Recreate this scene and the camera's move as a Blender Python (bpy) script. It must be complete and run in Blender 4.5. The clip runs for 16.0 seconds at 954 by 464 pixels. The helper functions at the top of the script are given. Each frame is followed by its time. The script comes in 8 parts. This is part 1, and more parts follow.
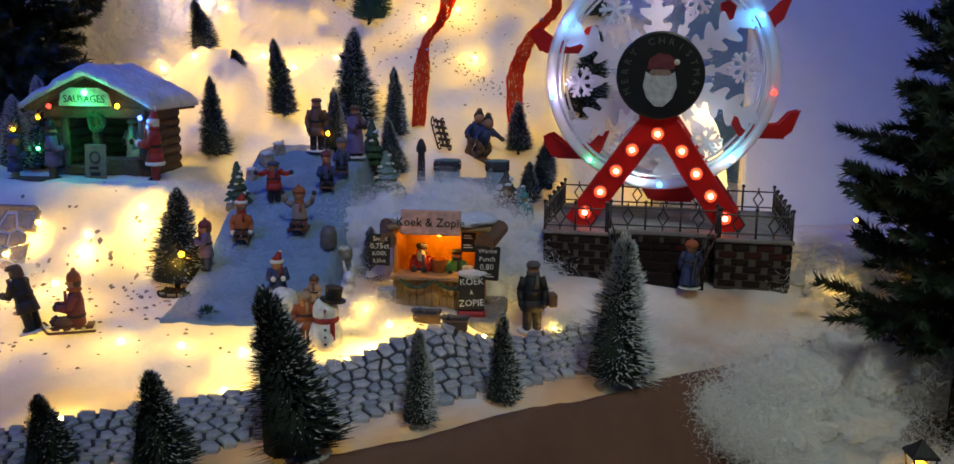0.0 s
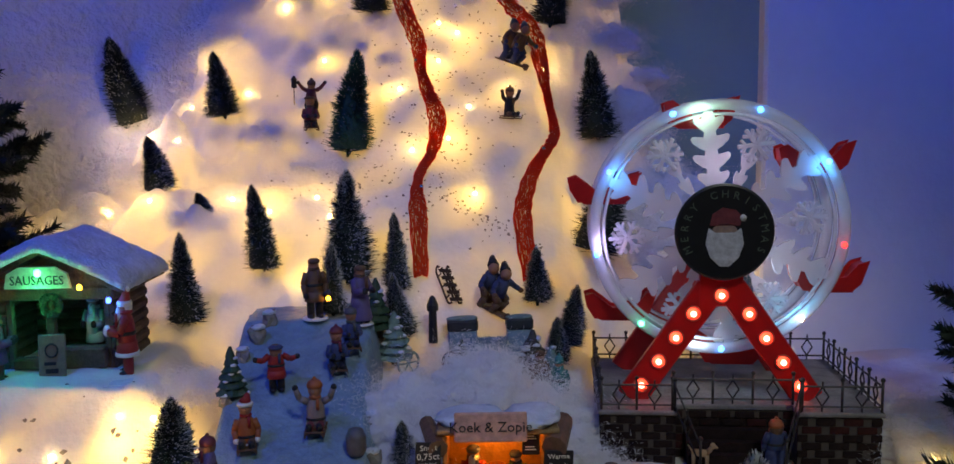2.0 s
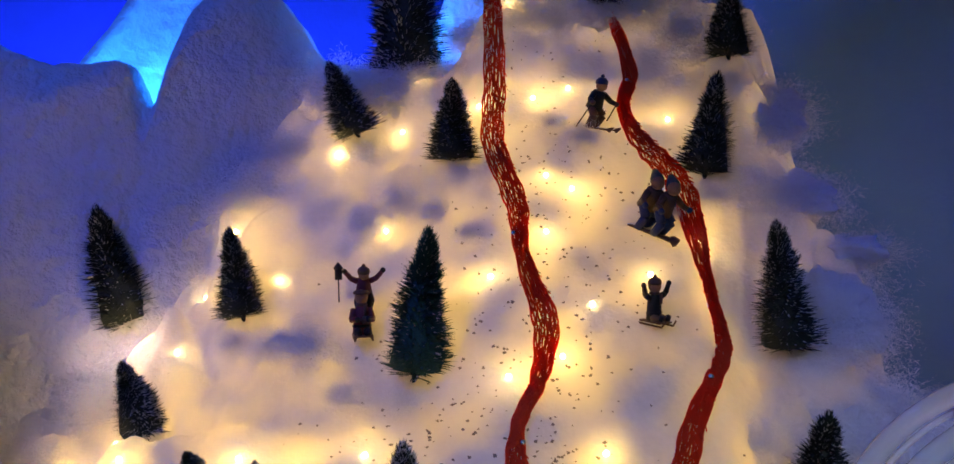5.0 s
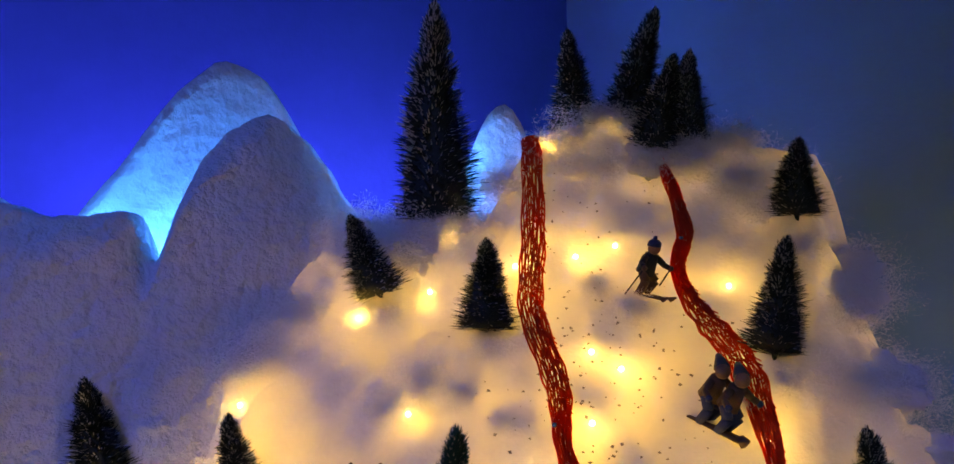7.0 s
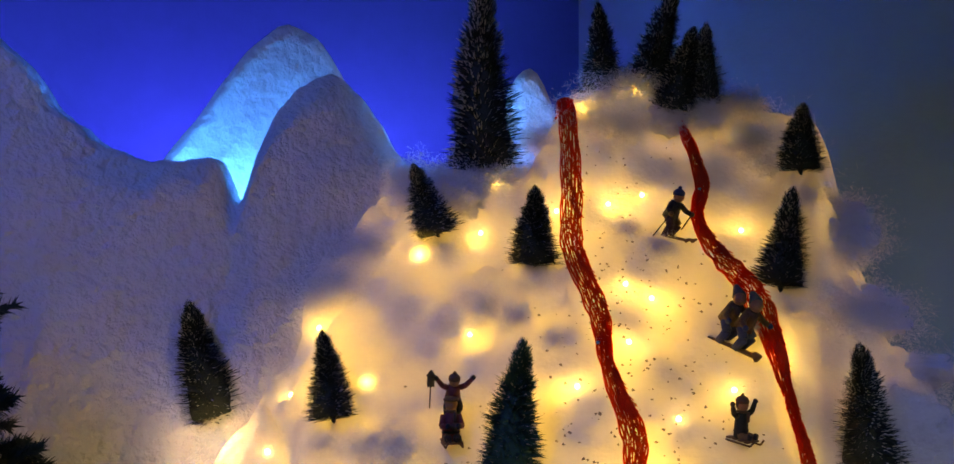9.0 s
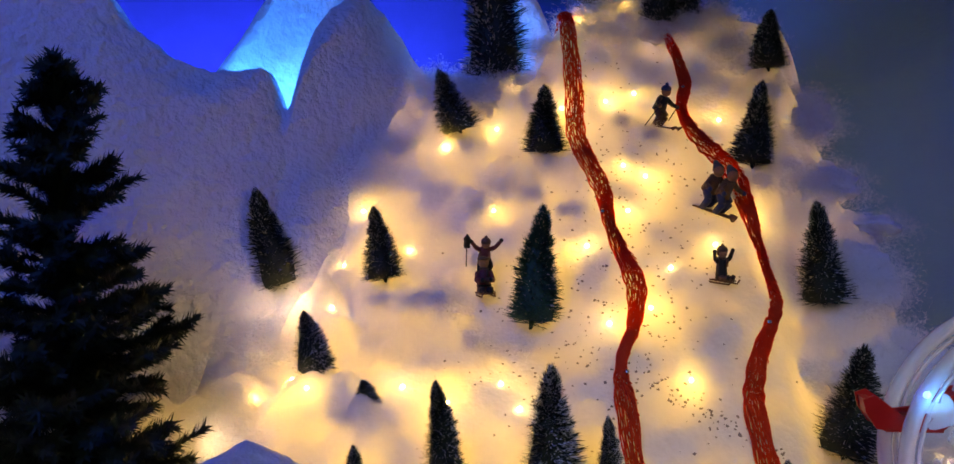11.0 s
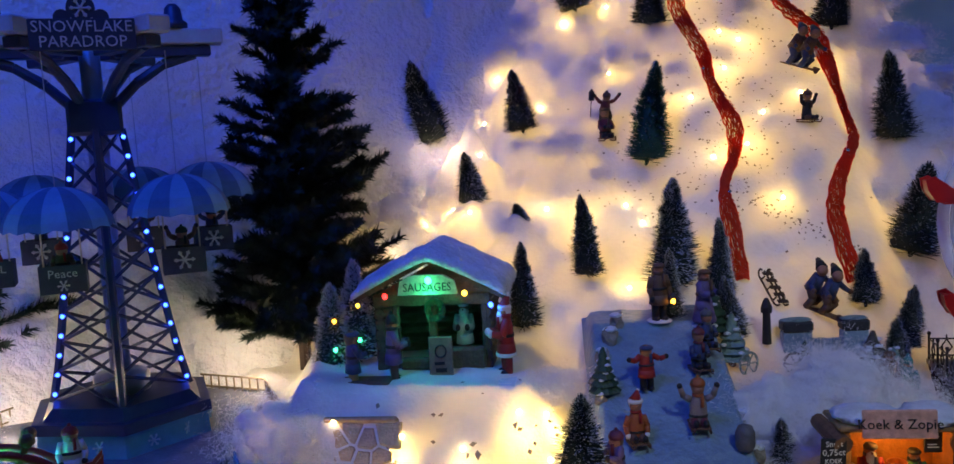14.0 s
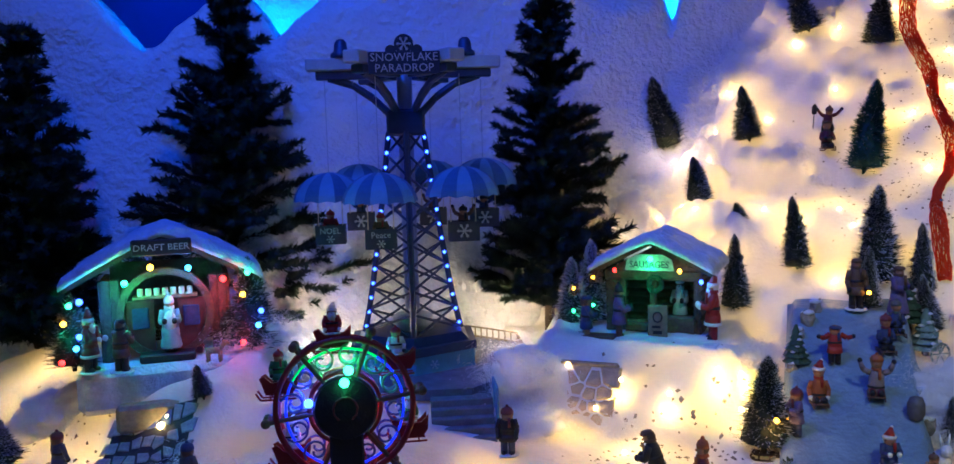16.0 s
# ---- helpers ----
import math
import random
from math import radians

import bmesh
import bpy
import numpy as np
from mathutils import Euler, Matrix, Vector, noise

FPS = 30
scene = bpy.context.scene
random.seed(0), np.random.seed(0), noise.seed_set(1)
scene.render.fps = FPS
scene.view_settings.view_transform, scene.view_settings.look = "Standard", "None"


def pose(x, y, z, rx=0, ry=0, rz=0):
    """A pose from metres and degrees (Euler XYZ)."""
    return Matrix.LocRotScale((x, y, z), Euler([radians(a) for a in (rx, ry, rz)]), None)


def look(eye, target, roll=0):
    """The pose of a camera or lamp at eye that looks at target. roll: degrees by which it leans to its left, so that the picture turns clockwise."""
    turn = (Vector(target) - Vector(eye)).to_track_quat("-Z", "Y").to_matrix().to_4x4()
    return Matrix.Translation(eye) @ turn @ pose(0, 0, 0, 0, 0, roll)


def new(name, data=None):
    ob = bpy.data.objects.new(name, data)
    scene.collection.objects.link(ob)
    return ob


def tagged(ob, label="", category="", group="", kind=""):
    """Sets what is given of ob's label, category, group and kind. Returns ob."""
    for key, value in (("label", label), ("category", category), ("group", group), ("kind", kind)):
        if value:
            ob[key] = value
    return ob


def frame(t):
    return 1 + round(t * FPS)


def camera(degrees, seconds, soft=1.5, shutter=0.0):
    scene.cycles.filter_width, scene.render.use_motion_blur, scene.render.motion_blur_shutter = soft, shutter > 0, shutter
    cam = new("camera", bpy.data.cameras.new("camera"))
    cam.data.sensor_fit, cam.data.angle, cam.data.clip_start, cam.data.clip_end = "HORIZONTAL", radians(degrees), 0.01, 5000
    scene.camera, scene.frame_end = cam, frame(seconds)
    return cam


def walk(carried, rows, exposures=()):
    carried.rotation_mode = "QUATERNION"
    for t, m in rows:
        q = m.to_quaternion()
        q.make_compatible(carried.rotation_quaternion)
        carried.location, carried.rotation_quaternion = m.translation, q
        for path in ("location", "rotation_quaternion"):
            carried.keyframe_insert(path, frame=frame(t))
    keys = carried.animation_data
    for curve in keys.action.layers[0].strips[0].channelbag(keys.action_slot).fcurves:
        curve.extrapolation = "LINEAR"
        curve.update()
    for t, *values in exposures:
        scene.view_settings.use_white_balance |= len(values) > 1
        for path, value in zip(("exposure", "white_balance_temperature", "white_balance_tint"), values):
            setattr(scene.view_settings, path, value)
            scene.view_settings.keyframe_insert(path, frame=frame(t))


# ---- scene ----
cam = camera(56.8, 16.0)
PATH = [
    (0, (0.118, 0.233, 0.261), (0.004, 2.193, -0.125), 0.5),
    (0.5, (0.105, 0.259, 0.291), (-0.063, 2.221, -0.059), 0.8),
    (1, (0.066, 0.301, 0.315), (-0.13, 2.269, 0.014), 0.1),
    (1.5, (0.021, 0.34, 0.335), (0.009, 2.32, 0.052), -0.5),
    (2, (-0.021, 0.372, 0.346), (0.108, 2.353, 0.098), -1.0),
    (2.5, (-0.038, 0.407, 0.368), (0.076, 2.394, 0.173), -1.3),
    (3, (-0.042, 0.473, 0.388), (0.051, 2.457, 0.152), -1.2),
    (3.5, (-0.039, 0.548, 0.394), (0.034, 2.538, 0.203), -1.1),
    (4, (-0.039, 0.632, 0.407), (-0.002, 2.624, 0.232), -1.2),
    (4.5, (-0.036, 0.693, 0.429), (-0.055, 2.689, 0.298), -1.5),
    (5, (-0.02, 0.744, 0.450), (-0.105, 2.742, 0.397), -1.6),
    (7.5, (-0.035, 0.844, 0.535), (-0.192, 2.832, 0.687), -0.4),
    (8, (-0.052, 0.797, 0.529), (-0.215, 2.787, 0.648), -0.1),
    (8.5, (-0.077, 0.751, 0.523), (-0.184, 2.745, 0.621), 0.1),
    (9, (-0.099, 0.716, 0.506), (-0.184, 2.714, 0.565), 0.1),
    (11.5, (-0.168, 0.516, 0.422), (-0.178, 2.515, 0.342), -1.9),
    (12, (-0.189, 0.483, 0.404), (-0.195, 2.481, 0.306), -2.3),
    (12.5, (-0.201, 0.445, 0.389), (-0.221, 2.439, 0.240), -2.5),
    (13, (-0.223, 0.404, 0.369), (-0.258, 2.394, 0.170), -2.8),
    (13.5, (-0.238, 0.36, 0.359), (-0.352, 2.347, 0.158), -3.4),
    (14, (-0.239, 0.332, 0.357), (-0.397, 2.314, 0.137), -3.2),
    (14.5, (-0.219, 0.298, 0.354), (-0.503, 2.266, 0.140), -2.3),
    (15, (-0.199, 0.237, 0.354), (-0.655, 2.175, 0.157), -1.7),
    (15.5, (-0.189, 0.175, 0.359), (-0.798, 2.069, 0.160), -1.6),
    (16, (-0.179, 0.12, 0.358), (-0.884, 1.982, 0.168), -1.7),
]
walk(cam, [(t, look(eye, target, roll)) for t, eye, target, roll in PATH],
     exposures=((0, 0.66, 8300, -2), (1, 0.52, 8000, 2), (2.5, 0.24, 7400, 9), (5, 0.11, 7300, 10), (7.5, 0.28, 13500, -2), (9, 0.3, 15500, -5), (11.5, 0.32, 8300, 7), (12.5, 0.26, 7300, 9), (14, 0.3, 6700, 8), (16, 0.66, 6500, 5)))

# ---- terrain: one height for every place of the village ----


def smooth(a, b, v):
    t = min(1.0, max(0.0, (v - a) / (b - a)))
    return t * t * (3 - 2 * t)


def terrain(x, y):
    """Height of the snow."""
    flat = 0.006 * smooth(0.9, 1.05, y) + 0.03 * smooth(-0.42, -0.6, x) * smooth(0.6, 0.8, y)
    flat += 0.026 * smooth(0.1, 0.04, x) * smooth(0.87, 0.97, y)
    ahead = 0.545 * x - 0.838 * (y - 0.765)
    flat -= 0.104 * smooth(0.0, 0.07, ahead)
    start = 1.02 - 0.22 * smooth(-0.5, -0.75, x)
    left = 0.115 * smooth(start, start + 0.1, y) * smooth(-0.18, -0.27, x) * (1 - 0.55 * smooth(-0.48, -0.54, x) * smooth(-0.78, -0.74, x)) * (1 - 0.24 * smooth(-0.74, -0.80, x))
    mound = 0.075 * smooth(1.09, 1.17, y) * smooth(-0.26, -0.18, x) * smooth(0.16, 0.1, x)
    right = 0.05 * smooth(1.0, 1.1, y) * smooth(0.08, 0.14, x)
    k = smooth(-0.2, -0.42, x)
    slope = 0.15 + 1.13 * (y - 1.3) - k * (0.045 + 0.25 * max(0.0, y - 1.42))
    slope -= 0.35 * smooth(-0.42, -0.95, x) + 0.042 * smooth(-0.04, -0.15, x) * smooth(1.38, 1.5, y)
    slope -= 0.068 * smooth(0.13, 0.19, x) * smooth(1.64, 1.5, y)
    edge = 0.03 * noise.noise(Vector((y * 13, 3.3, x * 4))) + 0.012 * noise.noise(Vector((y * 37, 7.3, x * 12)))
    edge += 0.07 * smooth(1.6, 1.42, y)
    slope -= 0.25 * smooth(0.21 + edge, 0.36 + edge, x) * smooth(1.3, 1.6, y) + 1.1 * smooth(0.27 + edge, 0.48 + edge, x)
    rim = max(smooth(0.15, 0.22, x), smooth(-0.2, -0.3, x), smooth(1.62, 1.72, y) * smooth(0.02, -0.05, x), smooth(1.70, 1.76, y)) * smooth(1.3, 1.42, y)
    tuft = math.exp(-(((x + 0.205) / 0.045) ** 2 + ((y - 1.495) / 0.035) ** 2)) + math.exp(-(((x + 0.13) / 0.06) ** 2 + ((y - 1.61) / 0.03) ** 2)) + 0.6 * math.exp(-(((x - 0.05) / 0.03) ** 2 + ((y - 1.63) / 0.02) ** 2))
    puff = 1.5 * abs(noise.noise(Vector((x * 13, y * 13, 9.1)))) + 0.6 * abs(noise.noise(Vector((x * 31, y * 31, 5.1)))) + 0.08 * noise.noise(Vector((x * 60, y * 60, 2.2)))
    puff += 1.1 * math.exp(-(((x - 0.205) / 0.034) ** 2 + ((y - 1.665) / 0.03) ** 2))
    slope += 0.04 * min(1.0, rim + tuft) * puff
    slope += 0.012 * noise.noise(Vector((x * 9, y * 7, 1.3))) * smooth(1.25, 1.4, y)
    top = 0.615 + 0.085 * smooth(-0.10, -0.03, x) + 0.02 * noise.noise(Vector((x * 14, y * 9, 4.0)))
    top += 0.036 * math.exp(-(((x - 0.035) / 0.05) ** 2)) * smooth(1.74, 1.80, y)
    slope = min(slope, top - 0.6 * max(0.0, y - 1.86))
    ramp = min(0.165, 0.048 + 0.48 * (y - 1.0)) * smooth(-0.225, -0.195, x) * smooth(-0.045, -0.075, x) * smooth(0.94, 1.0, y) * smooth(1.34, 1.3, y)
    h = [flat, ramp - 0.2 * smooth(0.0, 0.07, ahead), flat + left, flat + mound, flat + right, slope]
    w = 0.012
    m = max(h)
    z = m + w * math.log(sum(math.exp((v - m) / w) for v in h)) - 0.016
    z -= max(0.0, z - 0.070) * smooth(0.19, 0.165, math.hypot(x + 0.66, y - 1.146))
    return z + 0.004 * noise.noise(Vector((x * 22, y * 22, 0.5))) + 0.0016 * noise.noise(Vector((x * 70, y * 70, 2.5)))


def panel_y(x, z):
    """Depth of the front face of the foam mountain at a height."""
    return 1.631 + 0.7 * (x + 0.399) + 0.25 * (z - 0.568)


# ---- light ----
world = bpy.data.worlds.new("world")
scene.world = world
world.use_nodes = True
world.node_tree.nodes["Background"].inputs[0].default_value = (0.25, 0.4, 1.0, 1)
world.node_tree.nodes["Background"].inputs[1].default_value = 0.01


def lamp(name, kind, m, watts, colour, size=0.01, spot=None):
    data = bpy.data.lights.new(name, kind)
    data.energy, data.color = watts, colour
    if kind == "AREA":
        data.shape, data.size = "DISK", size
    else:
        data.shadow_soft_size = size
    if spot:
        data.spot_size, data.spot_blend = radians(spot), 0.8
    ob = new(name, data)
    ob.matrix_world = m
    return ob


WARM = (1.0, 0.61, 0.15)
BLUE = (0.006, 0.08, 1.0)
AZURE = (0.0, 0.17, 1.0)
# unseen fill spot and disc, added high behind the viewer as dim room light
lamp("fill_spot", "SPOT", look((0.5, -0.6, 1.9), (0.15, 1.09, 0.05)), 38.0, (0.8, 0.91, 1.0), 0.12, 28)
lamp("room_fill", "AREA", look((0.1, -0.8, 1.9), (0.0, 1.2, 0.2)), 2.3, (0.8, 0.88, 1.0), 0.7)
# blue floodlights of the display
lamp("blue_flood", "SPOT", look((-0.7, 0.6, 1.35), (-0.66, 1.42, 0.32)), 26.0, BLUE, 0.18, 85)
lamp("blue_flood", "SPOT", look((0.55, 0.9, 1.1), (0.62, 1.6, 0.3)), 11.0, BLUE, 0.03, 58)
# blue lights behind the foam mountain
lamp("blue_backlight", "POINT", pose(-0.415, 1.705, 0.535), 2.0, AZURE, 0.02)
lamp("blue_backlight", "POINT", pose(-0.50, 1.84, 0.62), 1.1, BLUE, 0.02)
lamp("blue_backlight", "POINT", pose(-0.62, 1.56, 0.50), 1.1, AZURE, 0.02)
lamp("blue_backlight", "POINT", pose(-0.22, 2.02, 0.62), 1.2, BLUE, 0.02)
lamp("blue_backlight", "POINT", pose(-0.97, 1.315, 0.48), 2.0, AZURE, 0.02)
lamp("blue_backlight", "POINT", pose(-0.13, 1.92, 0.68), 1.5, AZURE, 0.02)
# warm fairy lights under the snow blanket: x, y and strength
rng = random.Random(4)
RUN_LIGHTS = [(-0.401, 1.516), (-0.333, 1.416), (-0.238, 1.415), (-0.194, 1.402), (-0.141, 1.422), (-0.148, 1.335), (-0.358, 1.466), (-0.042, 1.524), (0.009, 1.557),
              (0.017, 1.47), (-0.028, 1.456), (0.147, 1.557), (-0.143, 1.587), (-0.124, 1.397), (0.045, 1.413), (-0.136, 1.68), (0.003, 1.681), (0.041, 1.692),
              (-0.054, 1.669), (0.139, 1.655), (0.012, 1.604), (0.036, 1.594), (0.098, 1.521), (0.045, 1.502), (-0.324, 1.519), (-0.301, 1.624), (-0.319, 1.583)]
VILLAGE_LIGHTS = [(-0.438, 1.089), (-0.376, 1.083), (-0.245, 1.076), (-0.321, 1.075), (-0.271, 1.092), (-0.343, 1.046), (-0.454, 1.052), (-0.401, 1.064), (-0.214, 0.811),
                  (-0.116, 0.874), (-0.014, 0.937), (-0.029, 0.922), (-0.119, 0.929), (0.081, 0.995), (0.086, 1.12), (-0.247, 1.102), (-0.36, 1.02), (-0.227, 0.937), (-0.172, 0.931), (0.0, 0.966), (-0.823, 0.867)]
for x, y in RUN_LIGHTS:
    p = Vector((x, y, terrain(x, y))) - Vector((0, -0.75, 0.66)) * rng.uniform(0.014, 0.022)
    lamp("fairy_light", "POINT", Matrix.Translation(p), 0.05 * rng.uniform(0.6, 1.4), WARM, 0.003)
for x, y in VILLAGE_LIGHTS:
    lamp("fairy_light", "POINT", pose(x, y, terrain(x, y) - rng.uniform(0.018, 0.026)), 0.065 * rng.uniform(0.6, 1.4), WARM, 0.003)
for x in (-0.56, -0.65, -0.76, -0.86, -0.95):
    lamp("fairy_light", "POINT", pose(x, panel_y(x, 0.13) - 0.15, 0.12), 0.20, (1.0, 0.75, 0.5), 0.008)
for x, y in ((0.05, 1.145), (-0.02, 1.14), (0.11, 1.13)):
    lamp("fairy_light", "POINT", pose(x, y, terrain(x, y) - 0.004), 0.03, (1.0, 0.75, 0.5), 0.01)
lamp("fairy_light", "POINT", pose(-0.018, 0.945, terrain(-0.018, 0.945) - 0.02), 0.16, WARM, 0.004)
lamp("fairy_light", "POINT", pose(-0.028, 1.0, terrain(-0.028, 1.0) + 0.006), 0.06, WARM, 0.004)
lamp("fairy_light", "POINT", pose(0.143, 1.02, terrain(0.143, 1.02) + 0.004), 0.03, WARM, 0.004)
lamp("fairy_light", "POINT", pose(0.415, 1.07, terrain(0.415, 1.07) + 0.02), 0.018, WARM, 0.004)
for x, y in ((0.29, 1.40), (0.34, 1.42), (0.31, 1.34), (0.37, 1.36)):
    lamp("string_light", "POINT", pose(x, y, terrain(x, y) - 0.02), 0.06, (1.0, 0.72, 0.4), 0.01)
for x, y, z, watts in ((-0.492, 1.072, 0.014, 0.05), (-0.42, 1.028, 0.02, 0.025)):
    lamp("fairy_light", "POINT", pose(x, y, terrain(x, y) + z), watts, WARM, 0.004)
# round the trees at the top and down the outer edge
for x, y in ((0.10, 1.775), (0.155, 1.75), (0.045, 1.785), (-0.12, 1.71), (-0.02, 1.76), (-0.24, 1.56), (-0.2, 1.66), (-0.36, 1.54), (-0.395, 1.46), (-0.33, 1.60), (-0.38, 1.38)):
    lamp("fairy_light", "POINT", pose(x, y - 0.004, terrain(x, y) - 0.006), 0.05 * rng.uniform(0.7, 1.3), WARM, 0.004)
for x, y in ((-0.44, 1.30), (-0.42, 1.41), (-0.375, 1.545)):
    lamp("fairy_light", "POINT", pose(x, y - 0.035, terrain(x, y) + 0.022), 0.055, (1.0, 0.7, 0.42), 0.005)
# the deeper strings that glow evenly through the blanket
for i in range(7):
    for j in range(6):
        x, y = -0.36 + 0.085 * i + rng.uniform(-0.02, 0.02), 1.32 + 0.082 * j + rng.uniform(-0.02, 0.02)
        if x > -0.3 or y < 1.5:
            lamp("string_light", "POINT", pose(x, y + 0.04, terrain(x, y) - 0.04), 0.037, WARM, 0.01)
for x, y in ((-0.4, 0.95), (-0.3, 0.93), (-0.2, 0.9), (-0.3, 1.02), (-0.5, 0.95), (-0.35, 1.3), (0.2, 1.32), (0.42, 1.24), (0.36, 1.4), (0.27, 1.36), (0.05, 1.16), (-0.01, 1.15), (0.1, 1.16), (0.5, 1.12), (-0.7, 0.8), (-0.9, 0.8), (-0.98, 0.84), (-0.88, 0.85), (-1.02, 0.92), (-0.08, 0.9), (0.3, 1.38)):
    lamp("string_light", "POINT", pose(x, y, terrain(x, y) - 0.045), 0.085, WARM, 0.01)

# ---- materials ----


def mat(name, colour, rough=0.6, metal=0.0, vary=0.25, scale=60.0, bump=0.0, bscale=200.0, emit=None, power=0.0, trans=0.0, sheen=0.0, coat=0.0, spec=0.5):
    """A plain surface with two scales of variation and fine relief."""
    m = bpy.data.materials.new(name)
    m.use_nodes = True
    nt = m.node_tree
    b = nt.nodes["Principled BSDF"]
    b.inputs["Roughness"].default_value = rough
    b.inputs["Metallic"].default_value = metal
    b.inputs["Transmission Weight"].default_value = trans
    b.inputs["Sheen Weight"].default_value = sheen
    b.inputs["Coat Weight"].default_value = coat
    b.inputs["Specular IOR Level"].default_value = spec
    co = nt.nodes.new("ShaderNodeTexCoord")
    if vary:
        n1, n2 = nt.nodes.new("ShaderNodeTexNoise"), nt.nodes.new("ShaderNodeTexNoise")
        n1.inputs["Scale"].default_value, n2.inputs["Scale"].default_value = scale, scale * 7
        n1.inputs["Detail"].default_value = 4
        add = nt.nodes.new("ShaderNodeMath")
        add.operation = "MULTIPLY_ADD"
        add.inputs[1].default_value = 0.4
        nt.links.new(co.outputs["Object"], n1.inputs["Vector"])
        nt.links.new(co.outputs["Object"], n2.inputs["Vector"])
        nt.links.new(n2.outputs["Fac"], add.inputs[0])
        nt.links.new(n1.outputs["Fac"], add.inputs[2])
        r = nt.nodes.new("ShaderNodeMapRange")
        r.inputs["From Min"].default_value, r.inputs["From Max"].default_value = 0.4, 1.0
        r.inputs["To Min"].default_value, r.inputs["To Max"].default_value = 1 - vary, 1 + vary
        nt.links.new(add.outputs[0], r.inputs["Value"])
        mul = nt.nodes.new("ShaderNodeVectorMath")
        mul.operation = "SCALE"
        mul.inputs[0].default_value = colour
        nt.links.new(r.outputs[0], mul.inputs["Scale"])
        nt.links.new(mul.outputs[0], b.inputs["Base Color"])
    else:
        b.inputs["Base Color"].default_value = (*colour, 1)
    if bump:
        nb, bu = nt.nodes.new("ShaderNodeTexNoise"), nt.nodes.new("ShaderNodeBump")
        nb.inputs["Scale"].default_value, nb.inputs["Detail"].default_value = bscale, 5
        bu.inputs["Strength"].default_value, bu.inputs["Distance"].default_value = bump, 1.0 / bscale
        nt.links.new(co.outputs["Object"], nb.inputs["Vector"])
        nt.links.new(nb.outputs["Fac"], bu.inputs["Height"])
        nt.links.new(bu.outputs["Normal"], b.inputs["Normal"])
    if emit:
        b.inputs["Emission Color"].default_value = (*emit, 1)
        b.inputs["Emission Strength"].default_value = power
    return m


def blanket(name, colour, through_share, bscale, bump):
    """Fibre fill or snow blanket: lets light through from behind."""
    m = mat(name, colour, 0.95, vary=0.1, scale=25, bump=bump, bscale=bscale, spec=0.1)
    nt = m.node_tree
    b, out = nt.nodes["Principled BSDF"], nt.nodes["Material Output"]
    t, mix = nt.nodes.new("ShaderNodeBsdfTranslucent"), nt.nodes.new("ShaderNodeMixShader")
    t.inputs["Color"].default_value = (*[min(1, c * 1.05) for c in colour], 1)
    n, r = nt.nodes.new("ShaderNodeTexNoise"), nt.nodes.new("ShaderNodeMapRange")
    n.inputs["Scale"].default_value, n.inputs["Detail"].default_value = 16, 9
    co = nt.nodes.new("ShaderNodeTexCoord")
    nt.links.new(co.outputs["Object"], n.inputs["Vector"])
    r.inputs["From Min"].default_value, r.inputs["From Max"].default_value = 0.36, 0.64
    r.inputs["To Min"].default_value, r.inputs["To Max"].default_value = through_share * 0.3, min(0.95, through_share * 1.45)
    nt.links.new(n.outputs["Fac"], r.inputs["Value"])
    nt.links.new(r.outputs[0], mix.inputs[0])
    nt.links.new(b.outputs[0], mix.inputs[1])
    nt.links.new(t.outputs[0], mix.inputs[2])
    nt.links.new(mix.outputs[0], out.inputs[0])
    return m


SNOW = blanket("snow_blanket", (0.85, 0.85, 0.85), 0.5, 160, 0.35)


def fibre(name):
    """Loose white fibres, lit from both sides."""
    m = bpy.data.materials.new(name)
    m.use_nodes = True
    nt = m.node_tree
    nt.nodes.remove(nt.nodes["Principled BSDF"])
    d, t, mix = nt.nodes.new("ShaderNodeBsdfDiffuse"), nt.nodes.new("ShaderNodeBsdfTranslucent"), nt.nodes.new("ShaderNodeMixShader")
    d.inputs["Color"].default_value = t.inputs["Color"].default_value = (0.96, 0.96, 0.96, 1)
    mix.inputs[0].default_value = 0.5
    nt.links.new(d.outputs[0], mix.inputs[1])
    nt.links.new(t.outputs[0], mix.inputs[2])
    nt.links.new(mix.outputs[0], nt.nodes["Material Output"].inputs[0])
    return m


FIBRE = fibre("fibre")
COTTON = blanket("cotton", (0.9, 0.9, 0.9), 0.5, 120, 0.02)
SKY = mat("sky_backdrop", (0.006, 0.13, 0.55), 0.9, vary=0.08, scale=5, bump=0.1, bscale=120, spec=0.1)
FOAM = mat("foam", (0.8, 0.8, 0.82), 0.9, vary=0.06, scale=20, bump=0.9, bscale=90, spec=0.15)
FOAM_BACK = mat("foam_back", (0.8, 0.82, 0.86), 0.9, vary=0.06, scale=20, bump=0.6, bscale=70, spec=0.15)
WALLPAINT = mat("wall_paint", (0.19, 0.37, 0.51), 0.9, vary=0.06, scale=6, bump=0.15, bscale=150, spec=0.2)
WHITEBOARD = mat("white_board", (0.75, 0.77, 0.8), 0.85, vary=0.05, scale=8, bump=0.2, bscale=120)
TABLE = mat("brown_table", (0.11, 0.05, 0.028), 0.5, vary=0.3, scale=8, bump=0.1, bscale=60)
